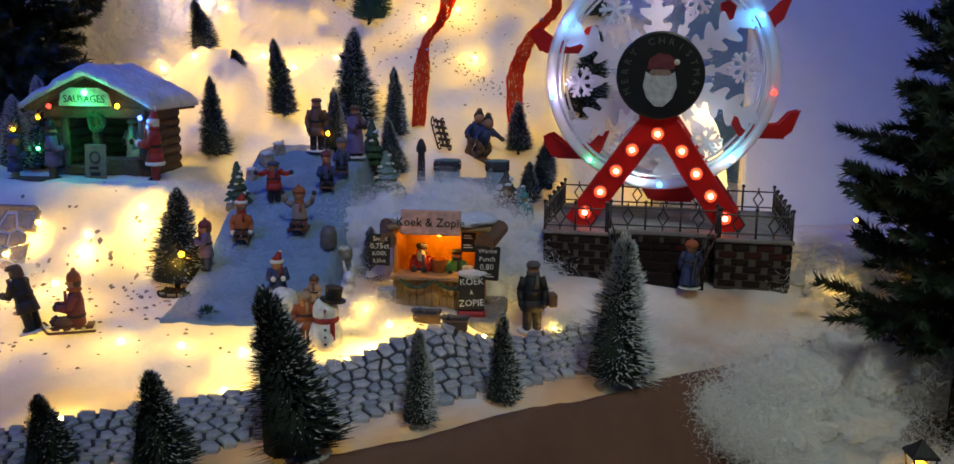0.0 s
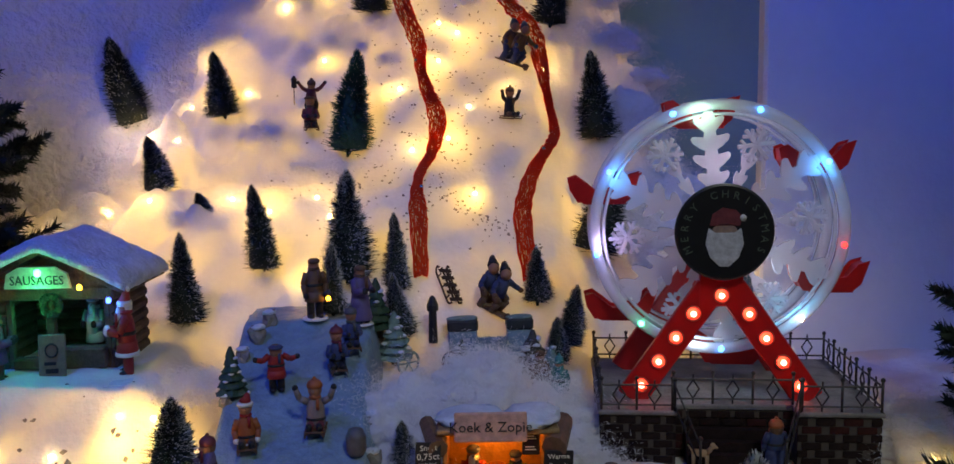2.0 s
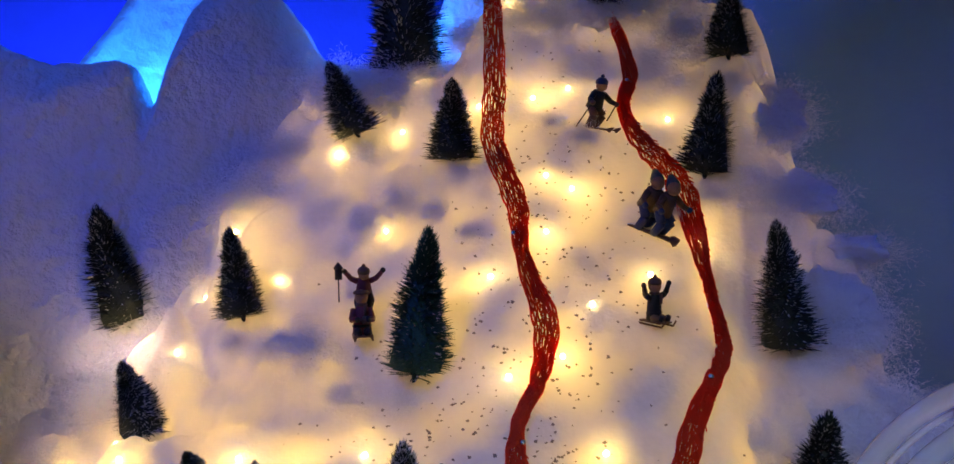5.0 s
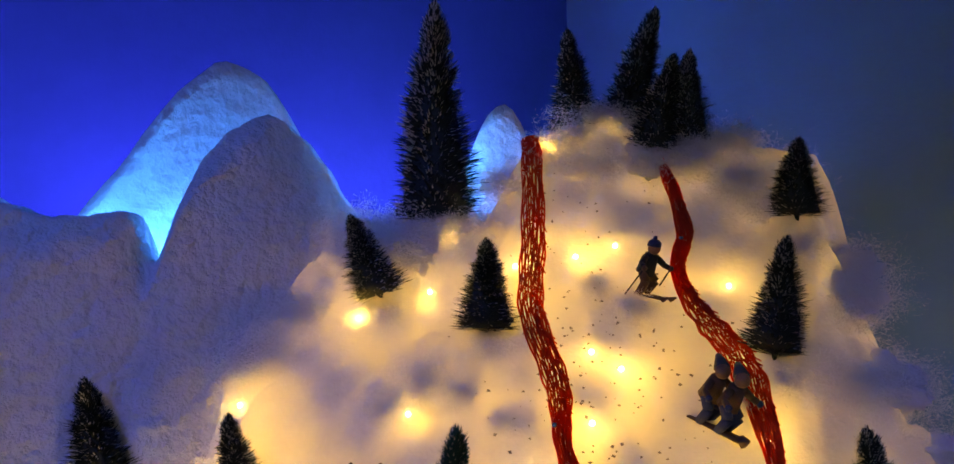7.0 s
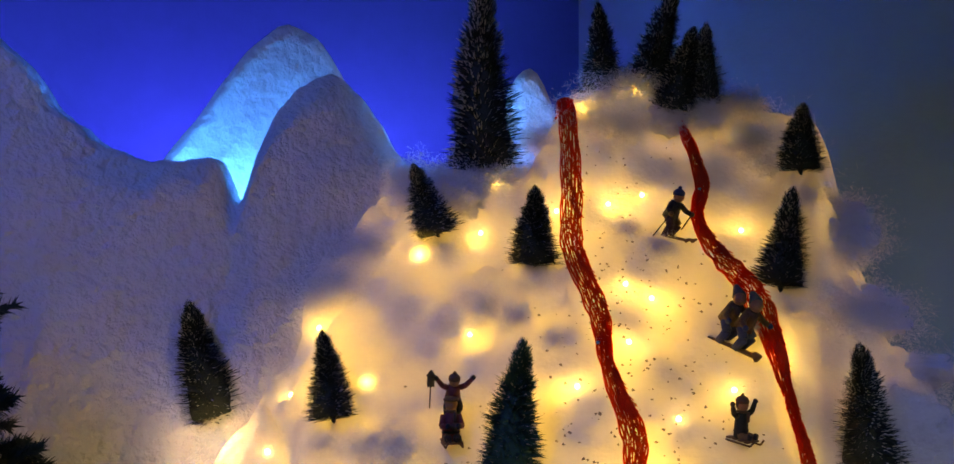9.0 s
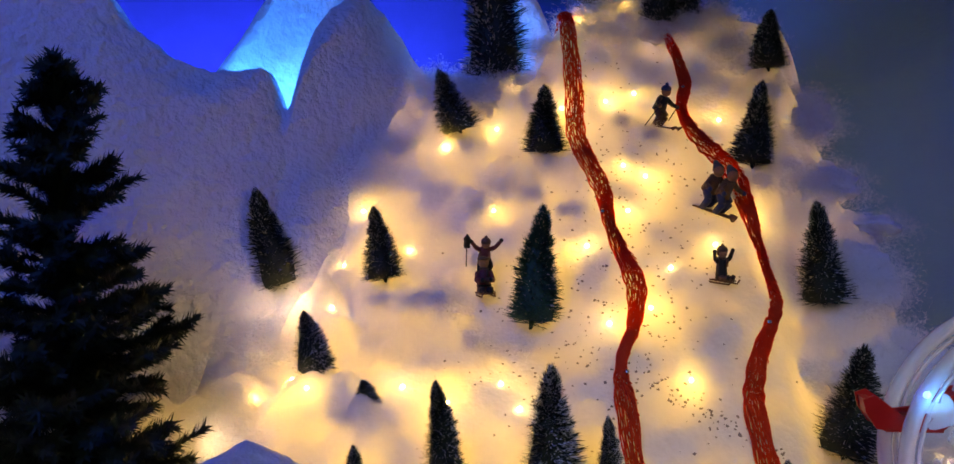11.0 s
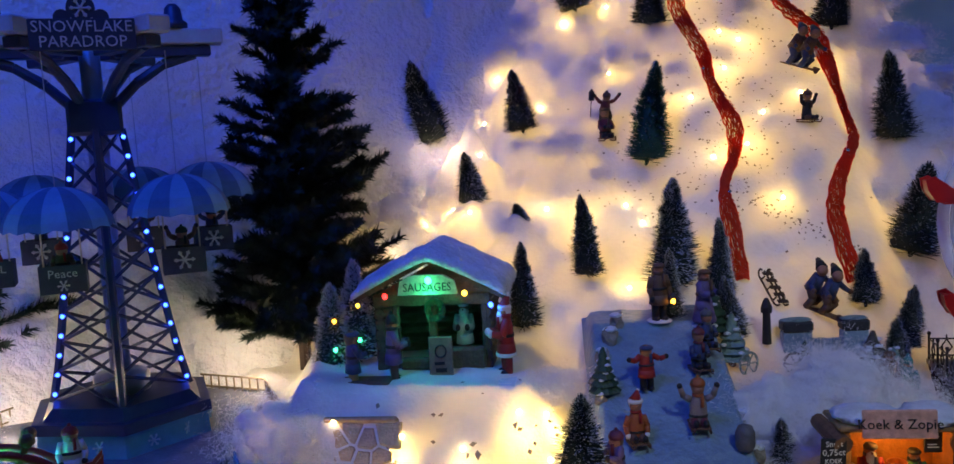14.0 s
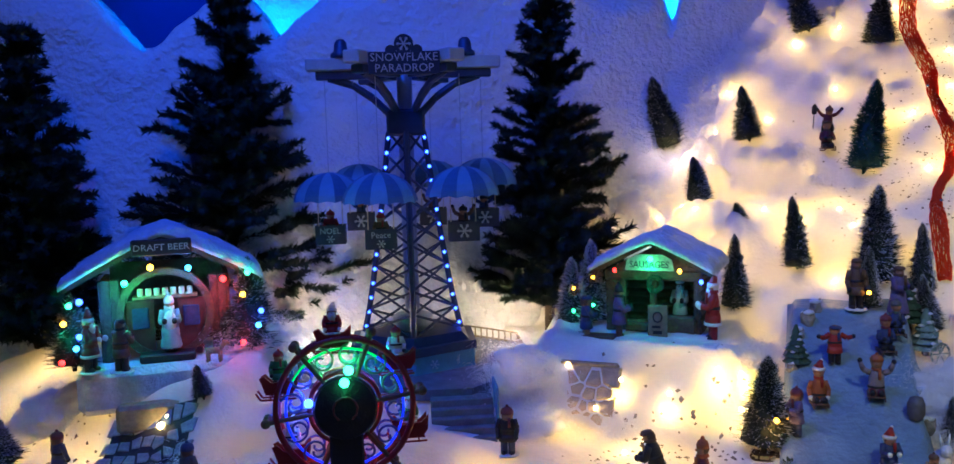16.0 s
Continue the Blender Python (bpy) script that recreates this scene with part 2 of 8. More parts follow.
NEEDLE = mat("bristle_green", (0.02, 0.034, 0.028), 0.75, vary=0.5, scale=90)
NEEDLE_TEAL = mat("bristle_teal", (0.01, 0.075, 0.07), 0.75, vary=0.5, scale=90)
FROST = mat("frost", (0.6, 0.63, 0.66), 0.9, vary=0.1, scale=90)
PALEBASE = mat("tree_base", (0.62, 0.62, 0.58), 0.8, vary=0.2, bump=0.5, bscale=300)
RIBBON = blanket("red_mesh", (0.85, 0.07, 0.03), 0.5, 200, 0.05)
BRASS = mat("pin", (0.6, 0.6, 0.62), 0.25, 0.9, vary=0.0)
FLECK = mat("fleck", (0.27, 0.25, 0.23), 0.9, vary=0.5, scale=40)

# ---- building helpers ----


def mesh_of(name, bm, *mats, smooth_shade=False):
    me = bpy.data.meshes.new(name)
    bm.to_mesh(me)
    bm.free()
    for m in mats:
        me.materials.append(m)
    if smooth_shade:
        for p in me.polygons:
            p.use_smooth = True
    return me


def part(name, bm, material, parent=None, label="", smooth_shade=False, m=None):
    mats = material if isinstance(material, (list, tuple)) else (material,)
    ob = new(name, mesh_of(name, bm, *mats, smooth_shade=smooth_shade))
    if parent:
        ob.parent = parent
    if m is not None:
        ob.matrix_basis = m
    if label:
        ob["label"] = label
    return ob


def thing(name, m, label, category, group="", kind=""):
    ob = new(name)
    ob.empty_display_size = 0.02
    ob.matrix_basis = m
    return tagged(ob, label, category, group, kind)


def box(bm, x0, y0, z0, x1, y1, z1, mi=0, m=None, bevel=0.0):
    vs = [bm.verts.new(v) for v in [(x0, y0, z0), (x1, y0, z0), (x1, y1, z0), (x0, y1, z0), (x0, y0, z1), (x1, y0, z1), (x1, y1, z1), (x0, y1, z1)]]
    fs = [bm.faces.new([vs[i] for i in q]) for q in [(3, 2, 1, 0), (4, 5, 6, 7), (0, 1, 5, 4), (1, 2, 6, 5), (2, 3, 7, 6), (3, 0, 4, 7)]]
    for f in fs:
        f.material_index = mi
    if bevel:
        es = list({e for f in fs for e in f.edges})
        r = bmesh.ops.bevel(bm, geom=es, offset=bevel, segments=1, affect="EDGES", profile=0.5)
        for f in r["faces"]:
            f.material_index = mi
        vs = list({v for f in r["faces"] for v in f.verts})
    if m is not None:
        bmesh.ops.transform(bm, matrix=m, verts=vs)
    return vs


def rod(bm, a, b, r0, r1=None, seg=8, mi=0, cap=True):
    """A tapered round bar from a to b."""
    a, b = Vector(a), Vector(b)
    r1 = r0 if r1 is None else r1
    q = (b - a).to_track_quat("Z", "Y")
    rings = []
    for p, r in ((a, r0), (b, r1)):
        rings.append([bm.verts.new(p + q @ Vector((r * math.cos(2 * math.pi * i / seg), r * math.sin(2 * math.pi * i / seg), 0))) for i in range(seg)])
    for i in range(seg):
        f = bm.faces.new((rings[0][i], rings[0][(i + 1) % seg], rings[1][(i + 1) % seg], rings[1][i]))
        f.material_index = mi
    if cap:
        bm.faces.new(rings[0][::-1]).material_index = mi
        bm.faces.new(rings[1]).material_index = mi


def lathe(bm, prof, seg=14, mi=0, m=None):
    """A round body from (radius, height) pairs."""
    rings = []
    made = []
    for r, z in prof:
        ring = [bm.verts.new((max(r, 1e-5) * math.cos(2 * math.pi * i / seg), max(r, 1e-5) * math.sin(2 * math.pi * i / seg), z)) for i in range(seg)]
        rings.append(ring)
        made += ring
    for a, b in zip(rings, rings[1:]):
        for i in range(seg):
            bm.faces.new((a[i], a[(i + 1) % seg], b[(i + 1) % seg], b[i])).material_index = mi
    bm.faces.new(rings[0][::-1]).material_index = mi
    bm.faces.new(rings[-1]).material_index = mi
    if m is not None:
        bmesh.ops.transform(bm, matrix=m, verts=made)
    return made


def ball(bm, c, r, mi=0, seg=10, squash=(1, 1, 1), rot=None):
    prof = [(math.sin(math.pi * k / 6), -math.cos(math.pi * k / 6)) for k in range(7)]
    m = Matrix.Translation(c) @ (rot or Matrix()) @ Matrix.Diagonal((r * squash[0], r * squash[1], r * squash[2], 1))
    return lathe(bm, prof, seg, mi, m)


def poly(bm, pts, y0, y1, mi=0):
    """A flat outline in x and z, given thickness along y."""
    a = [bm.verts.new((x, y0, z)) for x, z in pts]
    b = [bm.verts.new((x, y1, z)) for x, z in pts]
    bm.faces.new(a).material_index = mi
    bm.faces.new(b[::-1]).material_index = mi
    n = len(pts)
    for i in range(n):
        bm.faces.new((a[(i + 1) % n], a[i], b[i], b[(i + 1) % n])).material_index = mi
    return a + b


def grid_mesh(bm, xs, ys, fn):
    vs = [[bm.verts.new(fn(x, y)) for x in xs] for y in ys]
    for j in range(len(ys) - 1):
        for i in range(len(xs) - 1):
            bm.faces.new((vs[j][i], vs[j][i + 1], vs[j + 1][i + 1], vs[j + 1][i]))


# ---- ground, walls, mountain ----
bm = bmesh.new()
xs = np.concatenate([np.linspace(-1.5, -0.6, 60), np.linspace(-0.592, 0.42, 230), np.linspace(0.43, 1.3, 30)])
ys = np.concatenate([np.linspace(0.2, 0.7, 14), np.linspace(0.71, 2.08, 300)])
grid_mesh(bm, xs, ys, lambda x, y: (x, y, terrain(x, y)))
ground = tagged(part("ground", bm, SNOW, smooth_shade=True), "white snow blanket glowing from lights beneath", "snow", kind="structure")

bm = bmesh.new()


def ridge_top(x):
    """Top edge of the foam mountain."""
    t = 0.60 + 0.12 * math.exp(-(((x + 0.315) / 0.075) ** 2)) + 0.16 * math.exp(-(((x + 0.66) / 0.10) ** 2))
    t -= 0.075 * math.exp(-(((x + 0.397) / 0.016) ** 2)) + 0.02 * smooth(-0.3, -0.2, x)
    t -= 0.07 * math.exp(-(((x + 0.925) / 0.035) ** 2)) + 0.09 * math.exp(-(((x + 1.08) / 0.05) ** 2))
    return t + 0.008 * noise.noise(Vector((x * 30, 0, 3))) + 0.004 * noise.noise(Vector((x * 90, 0, 3)))


def foam_face(x, v):
    top = ridge_top(x)
    z = -0.05 + (top + 0.05) * v
    y = panel_y(x, z) - (0.20 - 0.11 * smooth(0.26, 0.18, abs(x + 0.64))) * (1 - v) ** 2.2
    n = Vector((x * 10, y * 10, z * 10))
    y -= 0.012 * noise.noise(n) + 0.003 * noise.noise(n * 4) + 0.0013 * noise.noise(n * 12)
    return (x, y + 0.02 * max(0, v - 0.94) / 0.06, z)


fx, fv = np.linspace(-1.5, -0.16, 260), np.linspace(0, 1, 110)
grid_mesh(bm, fx, fv, foam_face)
front = bm.verts[:]
r = bmesh.ops.extrude_face_region(bm, geom=bm.faces[:])
bmesh.ops.translate(bm, vec=(0, 0.035, 0), verts=[g for g in r["geom"] if isinstance(g, bmesh.types.BMVert)])
tagged(part("backdrop_mountain", bm, FOAM, smooth_shade=True), "white carved foam mountain with rough snowy face", "backdrop", kind="structure")


def far_top(x):
    t = 0.52 + 0.275 * math.exp(-(((x + 0.37) / (0.13 if x < -0.37 else 0.10)) ** 2)) + 0.265 * math.exp(-(((x + 0.078) / 0.075) ** 2))
    return t + 0.14 * math.exp(-(((x + 0.95) / 0.12) ** 2)) + 0.006 * noise.noise(Vector((x * 40, 1, 8)))


bm = bmesh.new()
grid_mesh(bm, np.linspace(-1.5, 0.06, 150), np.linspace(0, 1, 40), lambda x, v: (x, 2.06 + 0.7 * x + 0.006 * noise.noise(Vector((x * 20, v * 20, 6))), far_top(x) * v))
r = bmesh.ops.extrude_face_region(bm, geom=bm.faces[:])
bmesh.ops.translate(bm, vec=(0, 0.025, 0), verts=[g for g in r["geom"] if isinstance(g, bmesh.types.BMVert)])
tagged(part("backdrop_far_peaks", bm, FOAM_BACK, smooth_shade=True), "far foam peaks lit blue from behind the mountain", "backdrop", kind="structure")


def wall(name, a, b, z0, z1, thick, material, label):
    a, b = Vector((*a, 0)), Vector((*b, 0))
    bm = bmesh.new()
    d = (b - a).length
    box(bm, 0, 0, z0, d, thick, z1)
    ob = part(name, bm, material)
    ob.matrix_basis = Matrix.Translation(a) @ Matrix.Rotation(math.atan2(b.y - a.y, b.x - a.x), 4, "Z")
    return tagged(ob, label, "wall", kind="structure")


FLOOR = -0.75
wall("wall_left", (-2.6, 0.516), (0.02, 2.35), FLOOR, 2.0, 0.1, SKY, "sky-blue painted wall lit deep blue")
wall("wall_right", (0.02, 2.35), (2.45, -0.08), FLOOR, 2.0, 0.1, WALLPAINT, "plain grey painted wall")
wall("wall_near", (2.45, -0.08), (-0.3, -2.4), FLOOR, 2.0, 0.1, WALLPAINT, "plain painted wall")
wall("wall_far", (-0.3, -2.4), (-2.6, 0.516), FLOOR, 2.0, 0.1, WALLPAINT, "plain painted wall")
bm = bmesh.new()
box(bm, -3, -2.6, 2.0, 2.6, 2.6, 2.05)
tagged(part("ceiling", bm, WALLPAINT), "plain white ceiling", "ceiling", kind="structure")
bm = bmesh.new()
box(bm, -3, -2.6, FLOOR - 0.05, 2.6, 2.6, FLOOR)
tagged(part("floor", bm, TABLE), "brown wooden floor", "floor", kind="structure")
bm = bmesh.new()
box(bm, 0.412, 1.46, -0.1, 1.0, 1.485, 0.536, bevel=0.004)
tagged(part("white_panel", bm, WHITEBOARD), "white foam board standing behind the wheel", "board")

# ---- bottle-brush trees ----


def bristle_mesh(seed, frost, n=4200, bare=0.0, material=NEEDLE):
    """A brush cone 1 high and 0.5 across: thin bristles in a spiral, tips frosted."""
    rg = random.Random(seed)
    verts, faces, mis = [], [], []
    for i in range(n):
        u = rg.random() ** 0.8
        z = 0.08 + 0.9 * u if bare == 0 else 0.16 + 0.82 * u
        a = i * 2.39996 + rg.uniform(-0.3, 0.3)
        env = (1 - u) ** 0.62 * 0.255 + 0.012
        env *= 0.75 + 0.25 * math.cos(z * 55 * (0.6 + 0.4 * (1 - u))) ** 2 + 0.1 * math.sin(3 * a + seed + 7 * z)
        rr = env * rg.uniform(0.75, 1.1)
        up = rg.uniform(-0.03, 0.06) + 0.04 * u
        d = Vector((math.cos(a), math.sin(a), 0))
        s = Vector((-d.y, d.x, 0)) * rg.uniform(0.0035, 0.006)
        p0, p1, p2 = Vector((0, 0, z - 0.02)), d * rr * 0.78 + Vector((0, 0, z + up * 0.7)), d * rr + Vector((0, 0, z + up))
        k = len(verts)
        t = Vector((0, 0, 0.003))
        verts += [p0 - s, p0 + s, p1 + s * 0.8 + t, p1 - s * 0.8 - t, p2 + s * 0.25]
        faces += [(k, k + 1, k + 2, k + 3), (k + 3, k + 2, k + 4)]
        mis += [1 if rg.random() < (frost - 0.75) * 1.8 else 0, 1 if rg.random() < frost else 0]
    me = bpy.data.meshes.new("bristles")
    me.from_pydata(verts, [], faces)
    me.materials.append(material)
    me.materials.append(FROST)
    me.polygons.foreach_set("material_index", mis)
    return me


def core_mesh(material):
    bm = bmesh.new()
    lathe(bm, [(0.02, 0.0), (0.02, 0.1), (0.17, 0.12), (0.145, 0.3), (0.095, 0.6), (0.02, 0.93), (0.004, 1.0)], 9)
    return mesh_of("core", bm, material, smooth_shade=True)


def foot_mesh():
    bm = bmesh.new()
    lathe(bm, [(0.11, -0.02), (0.12, 0.02), (0.1, 0.05), (0.06, 0.075), (0.03, 0.09)], 12)
    return mesh_of("base", bm, PALEBASE, smooth_shade=True)


BRUSH = [bristle_mesh(s, f) for s, f in ((1, 0.25), (2, 0.35), (3, 0.3), (4, 0.5))]
BRUSH_FROSTY = [bristle_mesh(s, 0.75) for s in (11, 12)]
BRUSH_SNOWY = [bristle_mesh(s, 1.0) for s in (15, 16)]
BRUSH_TEAL = [bristle_mesh(21, 0.12, material=NEEDLE_TEAL)]
CORE, CORE_TEAL, FOOT = core_mesh(NEEDLE), core_mesh(NEEDLE_TEAL), foot_mesh()


def brush_tree(i, base, tip, width, kind="dark", foot=False, label="", group="bottle-brush trees"):
    """A tree from the middle of its foot to its tip, width across its lowest bristles."""
    base, tip = Vector(base), Vector(tip)
    h = (tip - base).length
    q = (tip - base).to_track_quat("Z", "Y").to_matrix().to_4x4()
    label = label or {"dark": "dark green bottle-brush tree with lightly frosted tips on the snow", "teal": "teal green bottle-brush tree leaning on the snow slope", "frosty": "heavily frosted dark bottle-brush tree in the snow", "snowy": "snow-white frosted bottle-brush tree"}[kind]
    t = thing("bottle_brush_tree", Matrix.Translation(base) @ q, label, "tree", group)
    width *= 1.22
    s = Matrix.Diagonal((width / 0.5, width / 0.5, h, 1)) @ Matrix.Rotation(i * 1.7, 4, "Z")
    pool = {"dark": BRUSH, "teal": BRUSH_TEAL, "frosty": BRUSH_FROSTY, "snowy": BRUSH_SNOWY}[kind]
    for name, me in (("bristles", pool[i % len(pool)]), ("trunk", CORE_TEAL if kind == "teal" else CORE)) + ((("base", FOOT),) if foot else ()):
        o = new(name, me)
        o.parent, o.matrix_basis = t, s
    return t


# slope: base x y, tip x y z, width, kind
SLOPE_TREES = [
    (-0.391, 1.572, -0.417, 1.569, 0.457, 0.062, "dark"),
    (-0.264, 1.523, -0.276, 1.526, 0.435, 0.044, "dark"),
    (-0.108, 1.482, -0.092, 1.479, 0.430, 0.056, "teal"),
    (-0.333, 1.462, -0.338, 1.437, 0.332, 0.042, "dark"),
    (-0.271, 1.412, -0.276, 1.405, 0.269, 0.026, "dark"),
    (-0.193, 1.350, -0.200, 1.331, 0.278, 0.038, "dark"),
    (-0.101, 1.334, -0.098, 1.321, 0.291, 0.058, "frosty"),
    (-0.271, 1.308, -0.269, 1.292, 0.232, 0.040, "dark"),
    (-0.047, 1.327, -0.049, 1.322, 0.246, 0.032, "frosty"),
    (0.214, 1.512, 0.200, 1.496, 0.427, 0.054, "dark"),
    (0.183, 1.392, 0.203, 1.387, 0.291, 0.062, "dark"),
    (-0.181, 1.672, -0.206, 1.650, 0.602, 0.052, "dark"),
    (-0.079, 1.627, -0.078, 1.624, 0.576, 0.052, "dark"),
    (0.164, 1.606, 0.184, 1.625, 0.573, 0.052, "dark"),
    (0.203, 1.662, 0.208, 1.664, 0.668, 0.050, "dark"),
    (-0.136, 1.735, -0.136, 1.735, 0.822, 0.086, "dark"),
    (0.012, 1.800, 0.003, 1.790, 0.812, 0.052, "dark"),
    (0.058, 1.805, 0.098, 1.800, 0.835, 0.060, "dark"),
    (0.088, 1.772, 0.112, 1.765, 0.775, 0.056, "dark"),
    (0.126, 1.776, 0.133, 1.788, 0.786, 0.050, "dark"),
]
for i, (x, y, tx, ty, tz, w, kind) in enumerate(SLOPE_TREES):
    brush_tree(i, (x, y, terrain(x, y) - 0.006), (tx, ty, tz), w, kind)

ROW_TREES = [(-0.181, 0.737, 0.050, 0.036, -0.005), (-0.107, 0.734, 0.068, 0.045, -0.005), (-0.024, 0.767, 0.112, 0.060, -0.025),
             (0.044, 0.822, 0.072, 0.030, -0.001), (0.102, 0.867, 0.072, 0.030, -0.001), (0.191, 0.913, 0.122, 0.060, 0.003)]
for i, (x, y, h, w, dx) in enumerate(ROW_TREES):
    brush_tree(i + 40, (x, y, 0.0), (x + dx, y, h), w, "snowy" if i in (3, 5) else "frosty" if i == 4 else "dark", True, "frosted dark bottle-brush tree on a round pale base", "trees along the street")

# ---- figures, lettering and small fittings ----
PAINTS = {}


def paint(r, g, b, rough=0.55):
    key = (r, g, b)
    if key not in PAINTS:
        PAINTS[key] = mat("paint", (r, g, b), rough, vary=0.35, scale=180, bump=0.25, bscale=500)
    return PAINTS[key]


SKIN, WHITE, BLACK = paint(0.36, 0.17, 0.1), paint(0.75, 0.75, 0.72), paint(0.015, 0.015, 0.017)
RED, GREEN, NAVY, BROWN, GREY = paint(0.32, 0.02, 0.018), paint(0.03, 0.16, 0.06), paint(0.03, 0.05, 0.14), paint(0.13, 0.07, 0.04), paint(0.1, 0.1, 0.11)
PURPLE, ORANGE, MAROON, TAN = paint(0.12, 0.09, 0.22), paint(0.36, 0.1, 0.03), paint(0.16, 0.03, 0.04), paint(0.4, 0.27, 0.15)
CREAM = paint(0.7, 0.62, 0.45)


def glow(name, colour, power):
    return mat(name, tuple(min(1, c) for c in colour), 0.4, vary=0, emit=colour, power=power)


BULB_WARM = glow("bulb_warm", (1.0, 0.7, 0.25), 22)
BULB_GREEN = glow("bulb_green", (0.03, 0.8, 0.27), 13)
BULB_BLUE = glow("bulb_blue", (0.02, 0.07, 1.0), 12)
BULB_CYAN = glow("bulb_cyan", (0.03, 0.3, 1.0), 9)
BULB_RED = glow("bulb_red", (1.0, 0.02, 0.02), 6)
BULB_AMBER = glow("bulb_amber", (1.0, 0.42, 0.03), 10)
BULB_ROSE = glow("bulb_rose", (1.0, 0.16, 0.12), 16)
BULB_WHITE = glow("bulb_white", (1.0, 0.62, 0.5), 12)


def bulb_mesh(material):
    bm = bmesh.new()
    ball(bm, (0, 0, 0), 1.0, seg=8)
    return mesh_of("bulb", bm, material, smooth_shade=True)


BULBS = {m.name: bulb_mesh(m) for m in (BULB_WARM, BULB_GREEN, BULB_BLUE, BULB_CYAN, BULB_RED, BULB_AMBER, BULB_ROSE, BULB_WHITE)}


def bulb(parent, at, r, material, name="bulb"):
    o = new(name, BULBS[material.name])
    o.parent = parent
    o.matrix_basis = Matrix.Translation(at) @ Matrix.Diagonal((r, r, r, 1))
    return o


def lettering(body, size, material, parent, m, name="lettering", thick=0.0003):
    cu = bpy.data.curves.new("lettering", "FONT")
    cu.body, cu.size, cu.align_x, cu.align_y, cu.extrude, cu.resolution_u = body, size, "CENTER", "CENTER", thick, 2
    tmp = bpy.data.objects.new("lettering_curve", cu)
    scene.collection.objects.link(tmp)
    dg = bpy.context.evaluated_depsgraph_get()
    me = bpy.data.meshes.new_from_object(tmp.evaluated_get(dg))
    bpy.data.objects.remove(tmp)
    me.materials.clear()
    me.materials.append(material)
    ob = new(name, me)
    ob.parent, ob.matrix_basis = parent, m
    return ob


FACE = pose(0, 0, 0, 90)


